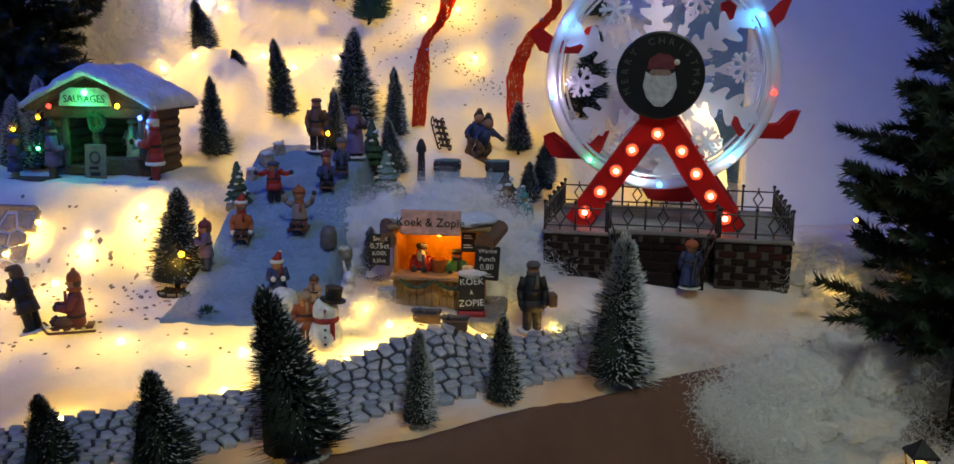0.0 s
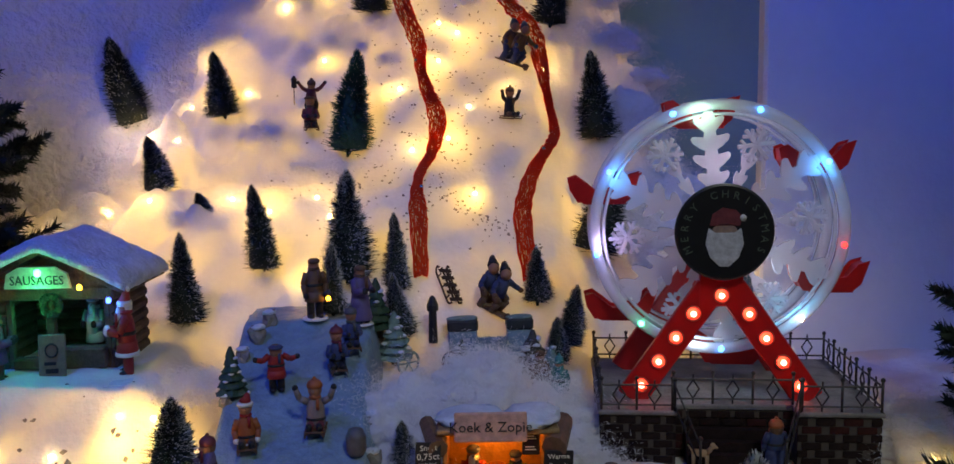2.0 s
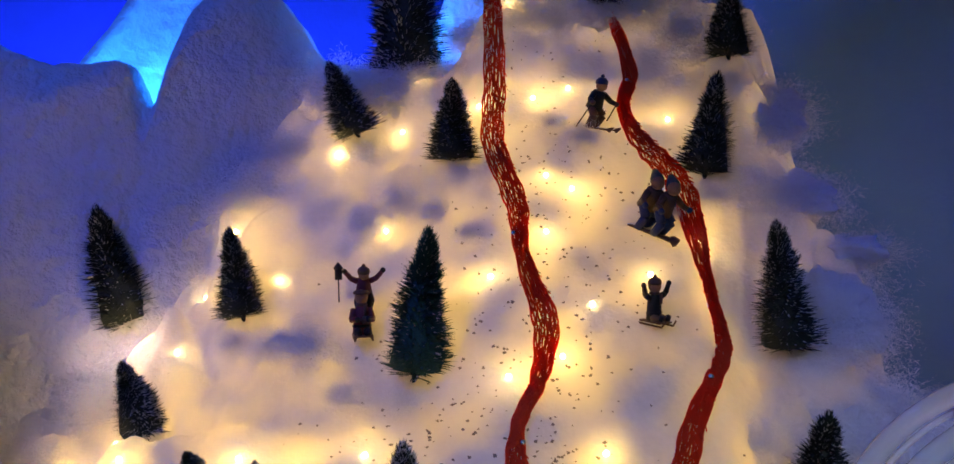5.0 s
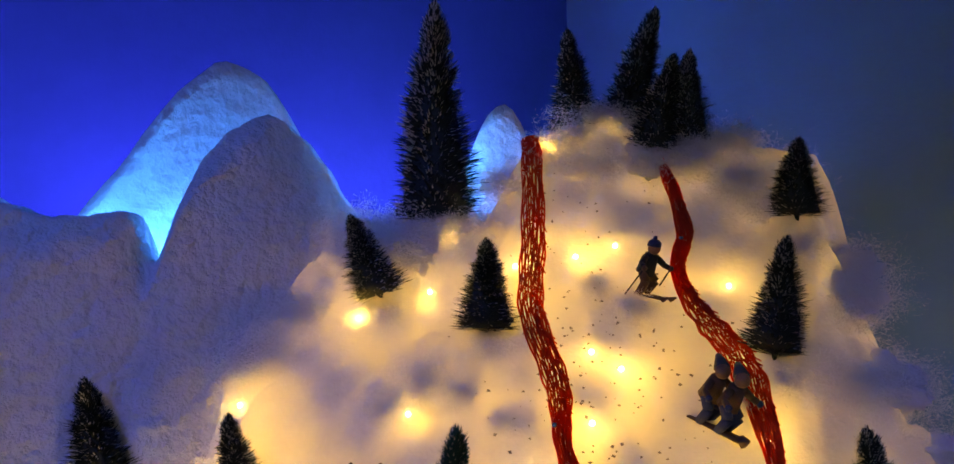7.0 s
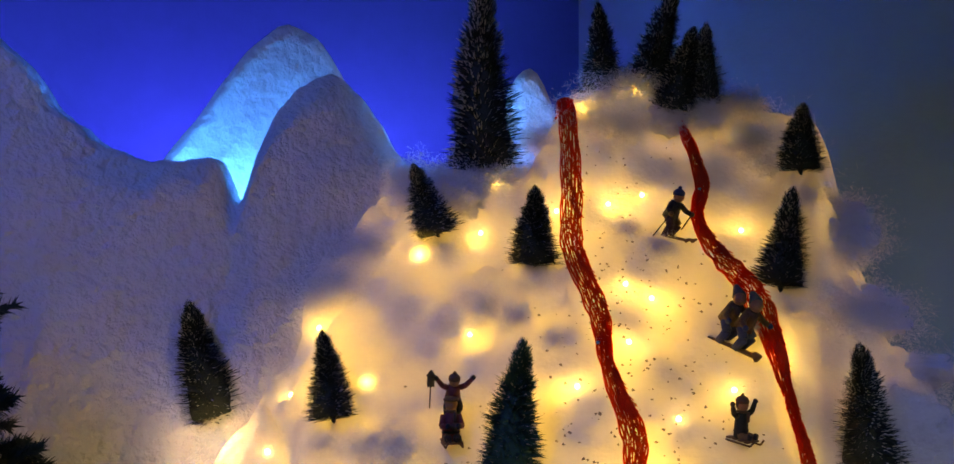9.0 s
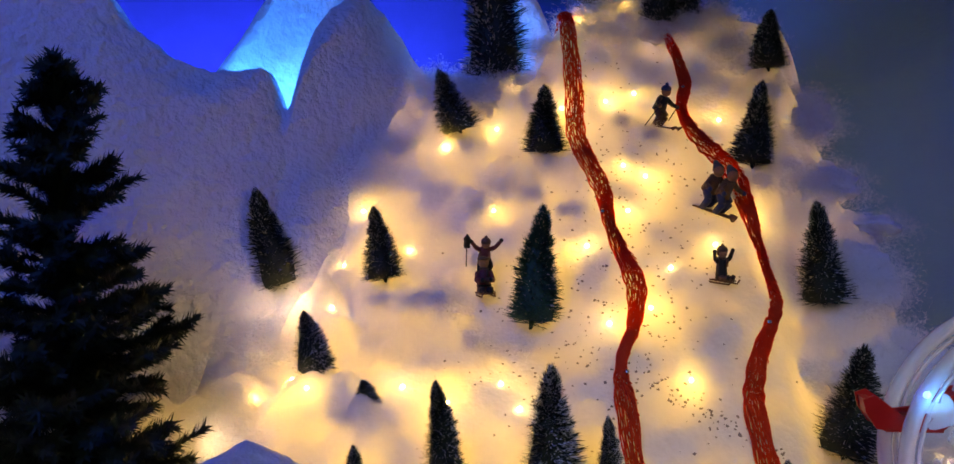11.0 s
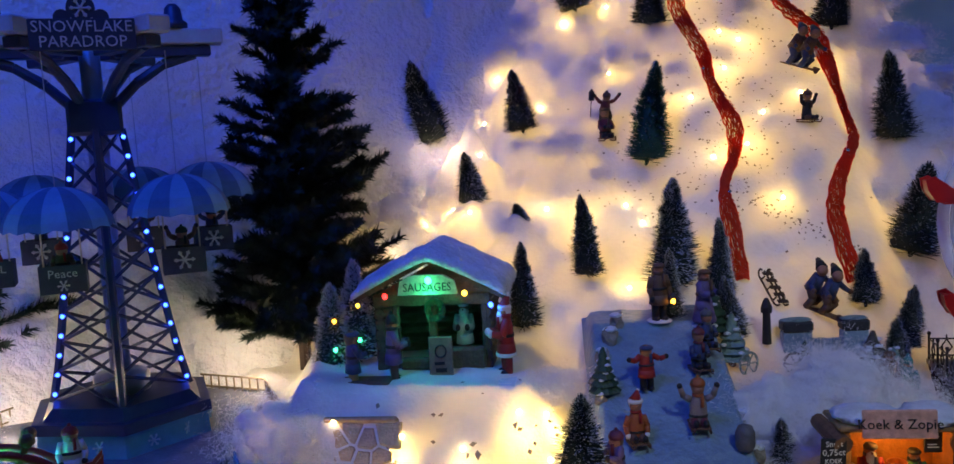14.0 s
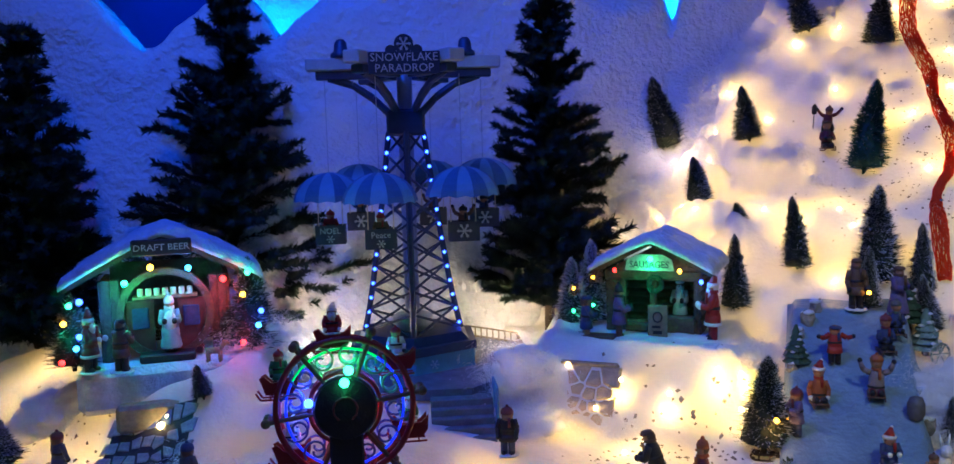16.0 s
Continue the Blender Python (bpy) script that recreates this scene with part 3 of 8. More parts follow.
def doll(m, h, coat, legs, hat, style="beanie", arms="down", skirt=False, child=False, foot=True, ride="", label="", category="figurine", group="village figurines", beard=False, apron=None):
    """A small resin figure, one plain mesh, that faces -y."""
    bm = bmesh.new()
    hr = 0.125 if child else 0.095
    hz = 1 - hr - 0.06
    lift = 0.02
    if foot:
        lathe(bm, [(0.24, 0), (0.25, 0.015), (0.22, 0.03)], 12, 4)
    if ride == "sit":
        for s in (-1, 1):
            rod(bm, (0.08 * s, 0.02, 0.16), (0.09 * s, -0.3, 0.14), 0.085, 0.07, 7, 1)
            rod(bm, (0.09 * s, -0.3, 0.14), (0.09 * s, -0.34, 0.22), 0.06, 0.05, 6, 5)
        for s in (-1, 1):
            rod(bm, (0.16 * s, 0.28, 0.03), (0.16 * s, -0.4, 0.03), 0.02, mi=6, seg=6)
            rod(bm, (0.16 * s, -0.4, 0.03), (0.13 * s, -0.5, 0.14), 0.02, mi=6, seg=6)
        for k in range(4):
            box(bm, -0.18, -0.34 + 0.16 * k, 0.07, 0.18, -0.24 + 0.16 * k, 0.1, 6)
        base, top = 0.12, 0.62
        hz = 0.62 + hr
    else:
        base, top = 0.42, 0.8
        for s in (-1, 1):
            rod(bm, (0.085 * s, 0, lift), (0.075 * s, 0, 0.46), 0.07, 0.085, 8, 1)
            ball(bm, (0.09 * s, -0.045, lift + 0.035), 0.075, 5, 7, (0.8, 1.3, 0.6))
    if skirt and ride != "sit":
        lathe(bm, [(0.22, 0.08), (0.23, 0.12), (0.17, 0.34), (0.12, 0.5)], 12, 0)
    w = top - base
    lathe(bm, [(0.13, base - 0.04), (0.175, base), (0.165, base + 0.35 * w), (0.16, base + 0.62 * w), (0.13, base + 0.85 * w), (0.055, top + 0.02)], 12, 0, Matrix.Diagonal((1, 0.78, 1, 1)))
    sh = base + 0.82 * w
    lathe(bm, [(0.075, top - 0.035), (0.115, top - 0.015), (0.105, top + 0.02), (0.06, top + 0.035)], 11, 3)
    box(bm, 0.03, -0.15, top - 0.2, 0.085, -0.11, top - 0.01, 3)
    if ride != "sit":
        lathe(bm, [(0.165, base - 0.14), (0.2, base - 0.13), (0.178, base + 0.02)], 12, 0, Matrix.Diagonal((1, 0.82, 1, 1)))
    if style == "santa":
        lathe(bm, [(0.18, base - 0.16), (0.215, base - 0.15), (0.205, base - 0.105), (0.17, base - 0.1)] if ride != "sit" else [(0.15, base - 0.03), (0.185, base - 0.01), (0.17, base + 0.02)], 12, 4, Matrix.Diagonal((1, 0.84, 1, 1)))
    lathe(bm, [(0.165, base + 0.1), (0.178, base + 0.11), (0.178, base + 0.14), (0.16, base + 0.15)], 12, 5, Matrix.Diagonal((1, 0.8, 1, 1)))
    for s in (-1, 1):
        if arms == "up":
            pts = [(0.14 * s, 0, sh), (0.27 * s, -0.03, sh + 0.07), (0.34 * s, -0.05, sh + 0.26)]
        elif arms == "out":
            pts = [(0.14 * s, 0, sh), (0.28 * s, -0.05, sh - 0.08), (0.42 * s, -0.1, sh - 0.03)]
        elif arms == "forward":
            pts = [(0.14 * s, 0, sh), (0.19 * s, -0.1, sh - 0.17), (0.1 * s, -0.27, sh - 0.15)]
        else:
            pts = [(0.14 * s, 0, sh), (0.21 * s, -0.02, sh - 0.18), (0.19 * s, -0.1, sh - 0.34)]
        rod(bm, pts[0], pts[1], 0.065, 0.06, 7, 0)
        rod(bm, pts[1], pts[2], 0.06, 0.045, 7, 0)
        ball(bm, pts[2], 0.056, 5 if style != "santa" else 4, 7)
    ball(bm, (0, -0.015, hz), hr, 2, 10, (1, 1, 1.1))
    ball(bm, (0, -0.015 - hr, hz - 0.01), 0.022, 2, 6)
    ball(bm, (0, 0.02, hz + 0.01), hr * 1.04, 6 if style != "santa" else 4, 9, (1, 0.95, 1.05))
    if beard:
        ball(bm, (0, -0.075, hz - 0.085), hr * 0.95, 4, 9, (1, 0.7, 1.3))
    if apron:
        ball(bm, (0, -0.09, base + 0.12), 0.14, 7, 9, (1, 0.55, 1.5))
    t = hz + hr * 0.45
    if style == "top":
        lathe(bm, [(hr * 1.6, 0), (hr * 1.6, 0.02), (hr * 0.95, 0.025), (hr * 1.0, 0.15), (0.02, 0.155)], 12, 3, Matrix.Translation((0, 0, t)))
    elif style == "cap":
        lathe(bm, [(hr * 1.15, 0), (hr * 1.25, 0.03), (hr * 0.9, 0.065), (0.01, 0.07)], 12, 3, Matrix.Translation((0, -0.03, t)))
    elif style == "santa":
        lathe(bm, [(hr * 1.15, -0.02), (hr * 1.2, 0.02), (hr * 1.05, 0.045)], 12, 4, Matrix.Translation((0, 0, t)))
        rod(bm, (0, 0, t + 0.02), (0.06, 0.05, t + 0.19), hr * 1.0, 0.03, 10, 3)
        ball(bm, (0.075, 0.06, t + 0.19), 0.035, 4, 7)
    elif style == "point":
        rod(bm, (0, 0, t - 0.02), (0, 0.03, t + 0.2), hr * 1.1, 0.015, 10, 3)
    else:
        lathe(bm, [(hr * 1.12, -0.02), (hr * 1.14, 0.03), (hr * 0.9, 0.085), (hr * 0.4, 0.12), (0.01, 0.125)], 12, 3, Matrix.Translation((0, 0, t)))
        ball(bm, (0, 0, t + 0.135), 0.035, 3, 7)
    ob = part("figurine", bm, [coat, legs, SKIN, hat, WHITE, BLACK, BROWN, apron or WHITE], smooth_shade=True)
    ob.matrix_basis = m @ Matrix.Diagonal((h * (0.95 if child else 0.82), h * 0.9, h, 1))
    return tagged(ob, label or "small painted resin figurine standing in the snow", category, group)


def on_snow(x, y, turn=0.0, lift=0.0, lean=0.0):
    return pose(x, y, terrain(x, y) + lift, lean, 0, turn)


def blob(bm, c, r, squash, seed, amp=0.28, mi=0, sub=3):
    """A fluffy lump."""
    res = bmesh.ops.create_icosphere(bm, subdivisions=sub, radius=1.0)
    for v in res["verts"]:
        n = v.co.normalized()
        q = n * 1.6 + Vector((seed * 3.1, seed * 1.7, seed * 0.9))
        k = 1 + amp * noise.noise(q) + 0.5 * amp * noise.noise(q * 2.3) + 0.34 * amp * noise.noise(q * 5.0) + 0.2 * amp * noise.noise(q * 10.0)
        v.co = Vector((c[0] + n.x * r * squash[0] * k, c[1] + n.y * r * squash[1] * k, c[2] + n.z * r * squash[2] * k))
    for v in res["verts"]:
        for f in v.link_faces:
            f.material_index = mi
    return res["verts"]

# ---- the ski slope: ribbons, pins, skiers ----


def spline(pts, n):
    """Points along a smooth line through pts."""
    out = []
    p = [pts[0]] + list(pts) + [pts[-1]]
    for i in range(1, len(p) - 2):
        a, b, c, d = [Vector(q) for q in p[i - 1:i + 3]]
        for k in range(n):
            t = k / n
            out.append(0.5 * ((2 * b) + (c - a) * t + (2 * a - 5 * b + 4 * c - d) * t * t + (3 * b - a - 3 * c + d) * t ** 3))
    out.append(Vector(pts[-1]))
    return out


def ribbon(line, widths, label, seed):
    """A strip of red net: many wavering threads and cross ties."""
    rg = random.Random(seed)
    path = spline([(x, y, terrain(x, y) + 0.005) for x, y in line], 14)
    n = len(path)
    bm = bmesh.new()
    across = []
    for i, p in enumerate(path):
        d = (path[min(i + 1, n - 1)] - path[max(i - 1, 0)]).normalized()
        nrm = Vector((0, -0.75, 0.66))
        side = d.cross(nrm).normalized()
        t = i / (n - 1) * (len(widths) - 1)
        k = min(int(t), len(widths) - 2)
        w = widths[k] + (widths[k + 1] - widths[k]) * (t - k)
        across.append((p, side * w, nrm))
    threads = 19
    for j in range(threads):
        u = -0.5 + j / (threads - 1)
        ph = rg.uniform(0, 6)
        prev = None
        for i, (p, s, nrm) in enumerate(across):
            q = p + s * (u + 0.035 * math.sin(i * 0.9 + ph)) + nrm * (0.004 * math.cos(math.pi * u) + 0.0012 * math.sin(i * 1.3 + ph))
            q.z += 0.002 * math.sin(i * 0.31)
            if prev is not None:
                rod(bm, prev, q, 0.0011 if abs(u) > 0.45 else 0.0008, seg=3, cap=False)
            prev = q
    for i in range(0, n - 1):
        for k in range(9):
            u0 = rg.uniform(-0.5, 0.4)
            p, s, nrm = across[i]
            p2, s2, _ = across[min(i + 1, n - 1)]
            a = p + s * u0 + nrm * (0.004 * math.cos(math.pi * u0) + 0.0006)
            b = p2 + s2 * min(0.5, u0 + rg.choice((-0.12, 0.12))) + nrm * (0.004 * math.cos(math.pi * u0) + 0.0006)
            rod(bm, a, b, 0.0006, seg=3, cap=False)
    return tagged(part("ribbon", bm, RIBBON), label, "ribbon", "ribbons of the ski run")


LEFT_LINE = [(-0.046, 1.80), (-0.039, 1.752), (-0.037, 1.685), (-0.039, 1.631), (-0.018, 1.578), (-0.014, 1.537), (0.004, 1.488), (-0.005, 1.45), (-0.022, 1.42), (-0.023, 1.39), (-0.021, 1.335)]
RIGHT_LINE = [(0.092, 1.772), (0.108, 1.704), (0.096, 1.663), (0.119, 1.62), (0.140, 1.588), (0.147, 1.528), (0.151, 1.487), (0.135, 1.45), (0.108, 1.412), (0.098, 1.382), (0.102, 1.33)]
ribbon(LEFT_LINE, (0.010, 0.018, 0.022, 0.022, 0.020, 0.012, 0.022, 0.012, 0.010, 0.020, 0.014), "red net ribbon winding down the snowy ski run", 3)
ribbon(RIGHT_LINE, (0.008, 0.015, 0.012, 0.024, 0.026, 0.011, 0.014, 0.012, 0.017, 0.020, 0.018), "red net ribbon bordering the ski run", 5)
for x, y in ((0.103, 1.687), (-0.021, 1.545), (-0.018, 1.41), (0.132, 1.445)):
    bm = bmesh.new()
    lathe(bm, [(0.0004, -0.012), (0.0004, 0), (0.0022, 0.0003), (0.0024, 0.0012), (0.0012, 0.002)], 10)
    tagged(part("pin", bm, BRASS, smooth_shade=True, m=Matrix.Translation((x, y, terrain(x, y) + 0.011)) @ pose(0, 0, 0, 48)), "round-headed metal pin holding the ribbon", "pin", "pins of the ribbons")


def sled(m, length, width, material, label):
    """A wooden toboggan with slats and two runners."""
    t = thing("sled", m, label, "sled")
    for s in (-1, 1):
        bm = bmesh.new()
        pts = [(-0.5, 0.16), (-0.47, 0.05), (-0.4, 0.0), (0.42, 0.0), (0.5, 0.06), (0.53, 0.16), (0.47, 0.2)]
        for a, b in zip(pts, pts[1:]):
            rod(bm, (s * width / 2, a[0] * length, a[1] * length * 0.8), (s * width / 2, b[0] * length, b[1] * length * 0.8), 0.0011, seg=6)
        for y in (-0.3, 0, 0.3):
            rod(bm, (s * width / 2, y * length, 0), (s * width / 2, y * length, 0.15 * length), 0.0009, seg=6)
        part("runner", bm, material, t)
    for k in range(5):
        bm = bmesh.new()
        box(bm, -width / 2 - 0.0015, -0.0022, 0, width / 2 + 0.0015, 0.0022, 0.0012, bevel=0.0003)
        part("slat", bm, material, t, m=Matrix.Translation((0, (-0.42 + 0.2 * k) * length, 0.135 * length)))
    for s in (-0.25, 0.25):
        bm = bmesh.new()
        box(bm, s * width - 0.0012, -0.46 * length, 0, s * width + 0.0012, 0.46 * length, 0.001)
        part("plank", bm, material, t, m=Matrix.Translation((0, 0, 0.145 * length)))
    return t


DARKWOOD = mat("dark_wood", (0.035, 0.022, 0.016), 0.6, vary=0.4, scale=120, bump=0.4, bscale=400)
sled(Matrix.Translation((0.007, 1.325, terrain(0.007, 1.325) + 0.006)) @ pose(0, 0, 0, 50, 8, 36), 0.046, 0.014, DARKWOOD, "empty dark wooden sled lying on the snow slope")


def rider(m, h, coat, legs, hat, label, style="beanie", arms="out", pair=False, poles=False, boards=2, lantern=False):
    """A skiing or snowboarding figure, one plain mesh."""
    bm = bmesh.new()
    for k in ((-1, 1) if boards == 2 else (0,)):
        box(bm, k * 0.11 - (0.035 if boards == 2 else 0.11), -0.5, 0.0, k * 0.11 + (0.035 if boards == 2 else 0.11), 0.42, 0.025, 4)
        rod(bm, (k * 0.11, -0.49, 0.012), (k * 0.11, -0.6, 0.07), 0.05 if boards == 2 else 0.1, 0.02, 6, 4)
    for off in ((-0.17, 0.17) if pair else (0,)):
        o = Vector((0, off, 0))
        for s in (-1, 1):
            rod(bm, o + Vector((0.1 * s, 0.03, 0.03)), o + Vector((0.13 * s, -0.1, 0.25)), 0.07, 0.08, 7, 1)
            rod(bm, o + Vector((0.13 * s, -0.1, 0.25)), o + Vector((0.07 * s, 0.04, 0.42)), 0.08, 0.09, 7, 1)
        rod(bm, o + Vector((0, 0.04, 0.38)), o + Vector((0, -0.06, 0.72)), 0.17, 0.12, 9, 0)
        for s in (-1, 1):
            a = o + Vector((0.14 * s, -0.04, 0.67))
            b = o + (Vector((0.3 * s, -0.1, 0.55)) if arms == "out" else Vector((0.25 * s, -0.1, 0.75)))
            c = o + (Vector((0.36 * s, -0.22, 0.5)) if arms == "out" else Vector((0.38 * s, -0.12, 0.92)))
            rod(bm, a, b, 0.065, 0.055, 7, 0)
            rod(bm, b, c, 0.055, 0.045, 7, 0)
            ball(bm, c, 0.055, 1, 7)
            if poles:
                rod(bm, c, c + Vector((0.04 * s, 0.3, -0.5)), 0.014, seg=5, mi=5)
        ball(bm, o + Vector((0, -0.09, 0.83)), 0.115, 2, 10)
        if style == "tail":
            rod(bm, o + Vector((0, -0.06, 0.88)), o + Vector((0.12, 0.12, 0.98)), 0.12, 0.05, 9, 3)
            ball(bm, o + Vector((0.18, 0.16, 0.95)), 0.05, 3, 7)
        else:
            lathe(bm, [(0.125, -0.02), (0.12, 0.05), (0.07, 0.1), (0.01, 0.115)], 10, 3, Matrix.Translation(o + Vector((0, -0.08, 0.88))))
            ball(bm, o + Vector((0, -0.08, 1.01)), 0.04, 3, 7)
    if lantern:
        rod(bm, (-0.5, -0.2, 0.3), (-0.5, -0.2, 0.95), 0.014, seg=5, mi=5)
        box(bm, -0.57, -0.26, 0.8, -0.43, -0.14, 1.02, 5)
        rod(bm, (-0.5, -0.2, 1.02), (-0.5, -0.2, 1.14), 0.1, 0.02, 6, 5)
    ob = part("figurine", bm, [coat, legs, SKIN, hat, BROWN, BLACK], smooth_shade=True)
    ob.matrix_basis = m @ Matrix.Diagonal((h, h, h, 1))
    return tagged(ob, label, "figurine", "figurines on the ski run")


rider(on_snow(0.053, 1.311, 40, 0.002, 14), 0.055, NAVY, BROWN, BLACK, "resin figurine of two children on a snowboard", "tail", pair=True, boards=1)
doll(on_snow(0.094, 1.484, 35, 0.0, 4), 0.044, BLACK, BROWN, BROWN, "beanie", "up", child=True, foot=False, ride="sit", label="small dark resin child figurine on a sled", group="figurines on the ski run")
rider(on_snow(0.104, 1.556, 42, 0.002, 18), 0.055, BROWN, NAVY, GREY, "resin figurine of two children riding downhill", "tail", pair=True, boards=1)
rider(on_snow(0.062, 1.648, 45, 0.0, 12), 0.052, BLACK, BROWN, NAVY, "resin skier figurine with blue cap and poles", "beanie", "out", poles=True)
rider(on_snow(-0.156, 1.525, 12, 0.010, 18), 0.044, MAROON, BLACK, BROWN, "dark resin figurine with raised arms beside a lantern post", "beanie", "up", boards=1, lantern=True)
doll(on_snow(-0.156, 1.512, 14, 0.004), 0.050, MAROON, BLACK, BROWN, "cap", "forward", child=True, foot=False, ride="sit", label="dark resin figurine crouching in front on a sled", group="figurines on the ski run")

# dark flecks strewn over the run
rg = random.Random(9)
vs, fs = [], []
for i in range(1050):
    if i % 3 == 1:
        x, y = rg.gauss(-0.05, 0.07), rg.gauss(1.45, 0.05)
    elif i % 2:
        x, y = rg.gauss(0.02, 0.05), rg.gauss(1.58, 0.09)
    else:
        x, y = rg.uniform(-0.4, 0.1), rg.uniform(0.9, 1.1)
    if i % 13 == 0:
        x, y = rg.gauss(-0.32, 0.06), rg.gauss(1.03, 0.04)
    if i % 17 == 0:
        x, y = rg.gauss(-0.93, 0.04), rg.gauss(0.85, 0.03)
    if i % 11 == 0:
        x = rg.uniform(0.0, 0.12)
        y = 1.42 - 0.55 * x + rg.gauss(0, 0.006)
    z = terrain(x, y) + 0.0012
    k, s, a = len(vs), rg.uniform(0.0006, 0.0020) * (1.7 if y < 1.15 else 1.0), rg.uniform(0, 6.28)
    sl = (terrain(x, y + 0.01) - terrain(x, y)) / 0.01
    for q in range(4):
        b = a + q * 1.57 + rg.uniform(-0.4, 0.4)
        r = s * rg.uniform(0.5, 1.4)
        vs.append((x + r * math.cos(b), y + r * math.sin(b) * 0.6, z + sl * r * math.sin(b) * 0.6))
    vs.append((x, y, z + s * 0.6))
    fs += [(k, k + 1, k + 4), (k + 1, k + 2, k + 4), (k + 2, k + 3, k + 4), (k + 3, k, k + 4)]
me = bpy.data.meshes.new("snow_flecks")
me.from_pydata(vs, [], fs)
me.materials.append(FLECK)
tagged(new("snow_flecks", me), "grey flecks strewn over the snow", "flecks", kind="stuff")

# ---- ferris wheel on its brick platform ----
BRICK = mat("brick", (0.02, 0.011, 0.010), 0.85, spec=0.2, vary=0.5, scale=140, bump=0.5, bscale=400)
BRICK_RED = mat("brick_red", (0.045, 0.012, 0.011), 0.85, spec=0.2, vary=0.4, scale=140, bump=0.5, bscale=400)
MORTAR = mat("mortar", (0.075, 0.06, 0.05), 0.9, vary=0.2, scale=100)
DECK = mat("deck", (0.2, 0.19, 0.18), 0.7, vary=0.35, scale=60, bump=0.4, bscale=200)
IRON = mat("iron", (0.05, 0.047, 0.045), 0.45, 0.5, vary=0.3, scale=150, bump=0.3, bscale=400)
REDPLASTIC = mat("red_plastic", (0.5, 0.012, 0.012), 0.35, vary=0.12, scale=60, coat=0.3)
# the red glow round the leg bulbs is put into the cup's colour
LAMPCUP = mat("lamp_cup", (0.75, 0.16, 0.1), 0.3, 0.3, vary=0.1)
GOLD = mat("gold_trim", (0.6, 0.33, 0.08), 0.35, 0.8, vary=0.2)
DISC = mat("black_disc", (0.012, 0.012, 0.013), 0.4, vary=0.3, scale=80)


def acrylic():
    m = mat("clear_acrylic", (0.85, 0.84, 0.95), 0.12, vary=0.05, scale=40)
    nt = m.node_tree
    t, mix = nt.nodes.new("ShaderNodeBsdfTransparent"), nt.nodes.new("ShaderNodeMixShader")
    mix.inputs[0].default_value = 0.45
    nt.links.new(nt.nodes["Principled BSDF"].outputs[0], mix.inputs[1])
    nt.links.new(t.outputs[0], mix.inputs[2])
    nt.links.new(mix.outputs[0], nt.nodes["Material Output"].inputs[0])
    return m


ACRYLIC = acrylic()
FROSTED = blanket("frosted_plastic", (0.88, 0.85, 0.95), 0.45, 120, 0.05)
nt = FROSTED.node_tree
gap, mix = nt.nodes.new("ShaderNodeBsdfTransparent"), nt.nodes.new("ShaderNodeMixShader")
mix.inputs[0].default_value = 0.42
nt.links.new(nt.nodes["Material Output"].inputs[0].links[0].from_socket, mix.inputs[1])
nt.links.new(gap.outputs[0], mix.inputs[2])
nt.links.new(mix.outputs[0], nt.nodes["Material Output"].inputs[0])
FROSTED.node_tree.nodes["Principled BSDF"].inputs["Roughness"].default_value = 0.18
FROSTED.node_tree.nodes["Principled BSDF"].inputs["Specular IOR Level"].default_value = 0.5
PW, PD, PZ = 0.12, 0.085, 0.042
BASE = Vector((0.2675, 1.186, 0.048))
PLACE = Matrix.Translation(BASE) @ pose(0, 0, 0, 0, 0, -9)
plat = thing("brick_platform", PLACE, "dark brick platform with iron railings and a grey deck", "platform")
bm = bmesh.new()
box(bm, -PW, -PD + 0.018, -0.02, PW, PD, PZ - 0.004)
box(bm, -PW, -PD, -0.02, -0.055, -PD + 0.018, PZ - 0.004)
box(bm, 0.05, -PD, -0.02, PW, -PD + 0.018, PZ - 0.004)
part("core", bm, MORTAR, plat)
bm = bmesh.new()
box(bm, -PW - 0.003, -PD + 0.016, PZ - 0.004, PW + 0.003, PD + 0.003, PZ + 0.001, bevel=0.001)
box(bm, -PW - 0.003, -PD - 0.003, PZ - 0.0035, -0.054, -PD + 0.016, PZ + 0.0005, bevel=0.001)
box(bm, 0.049, -PD - 0.003, PZ - 0.0035, PW + 0.003, -PD + 0.016, PZ + 0.0005, bevel=0.001)
part("deck", bm, DECK, plat, "grey mottled deck")
bm = bmesh.new()
for k in range(4):
    box(bm, -0.045, -PD + 0.018 - 0.008 * (3 - k), -0.02, 0.04, -PD + 0.018 - 0.008 * (2 - k), 0.004 + 0.009 * k)
part("steps", bm, BRICK, plat)


def brick_mesh(material, l):
    bm = bmesh.new()
    box(bm, -l / 2, -0.0013, -0.0030, l / 2, 0.0013, 0.0030, bevel=0.0005)
    return mesh_of("brick", bm, material)


BRICKS = [brick_mesh(BRICK, 0.0165), brick_mesh(BRICK_RED, 0.0165), brick_mesh(BRICK, 0.0168)]


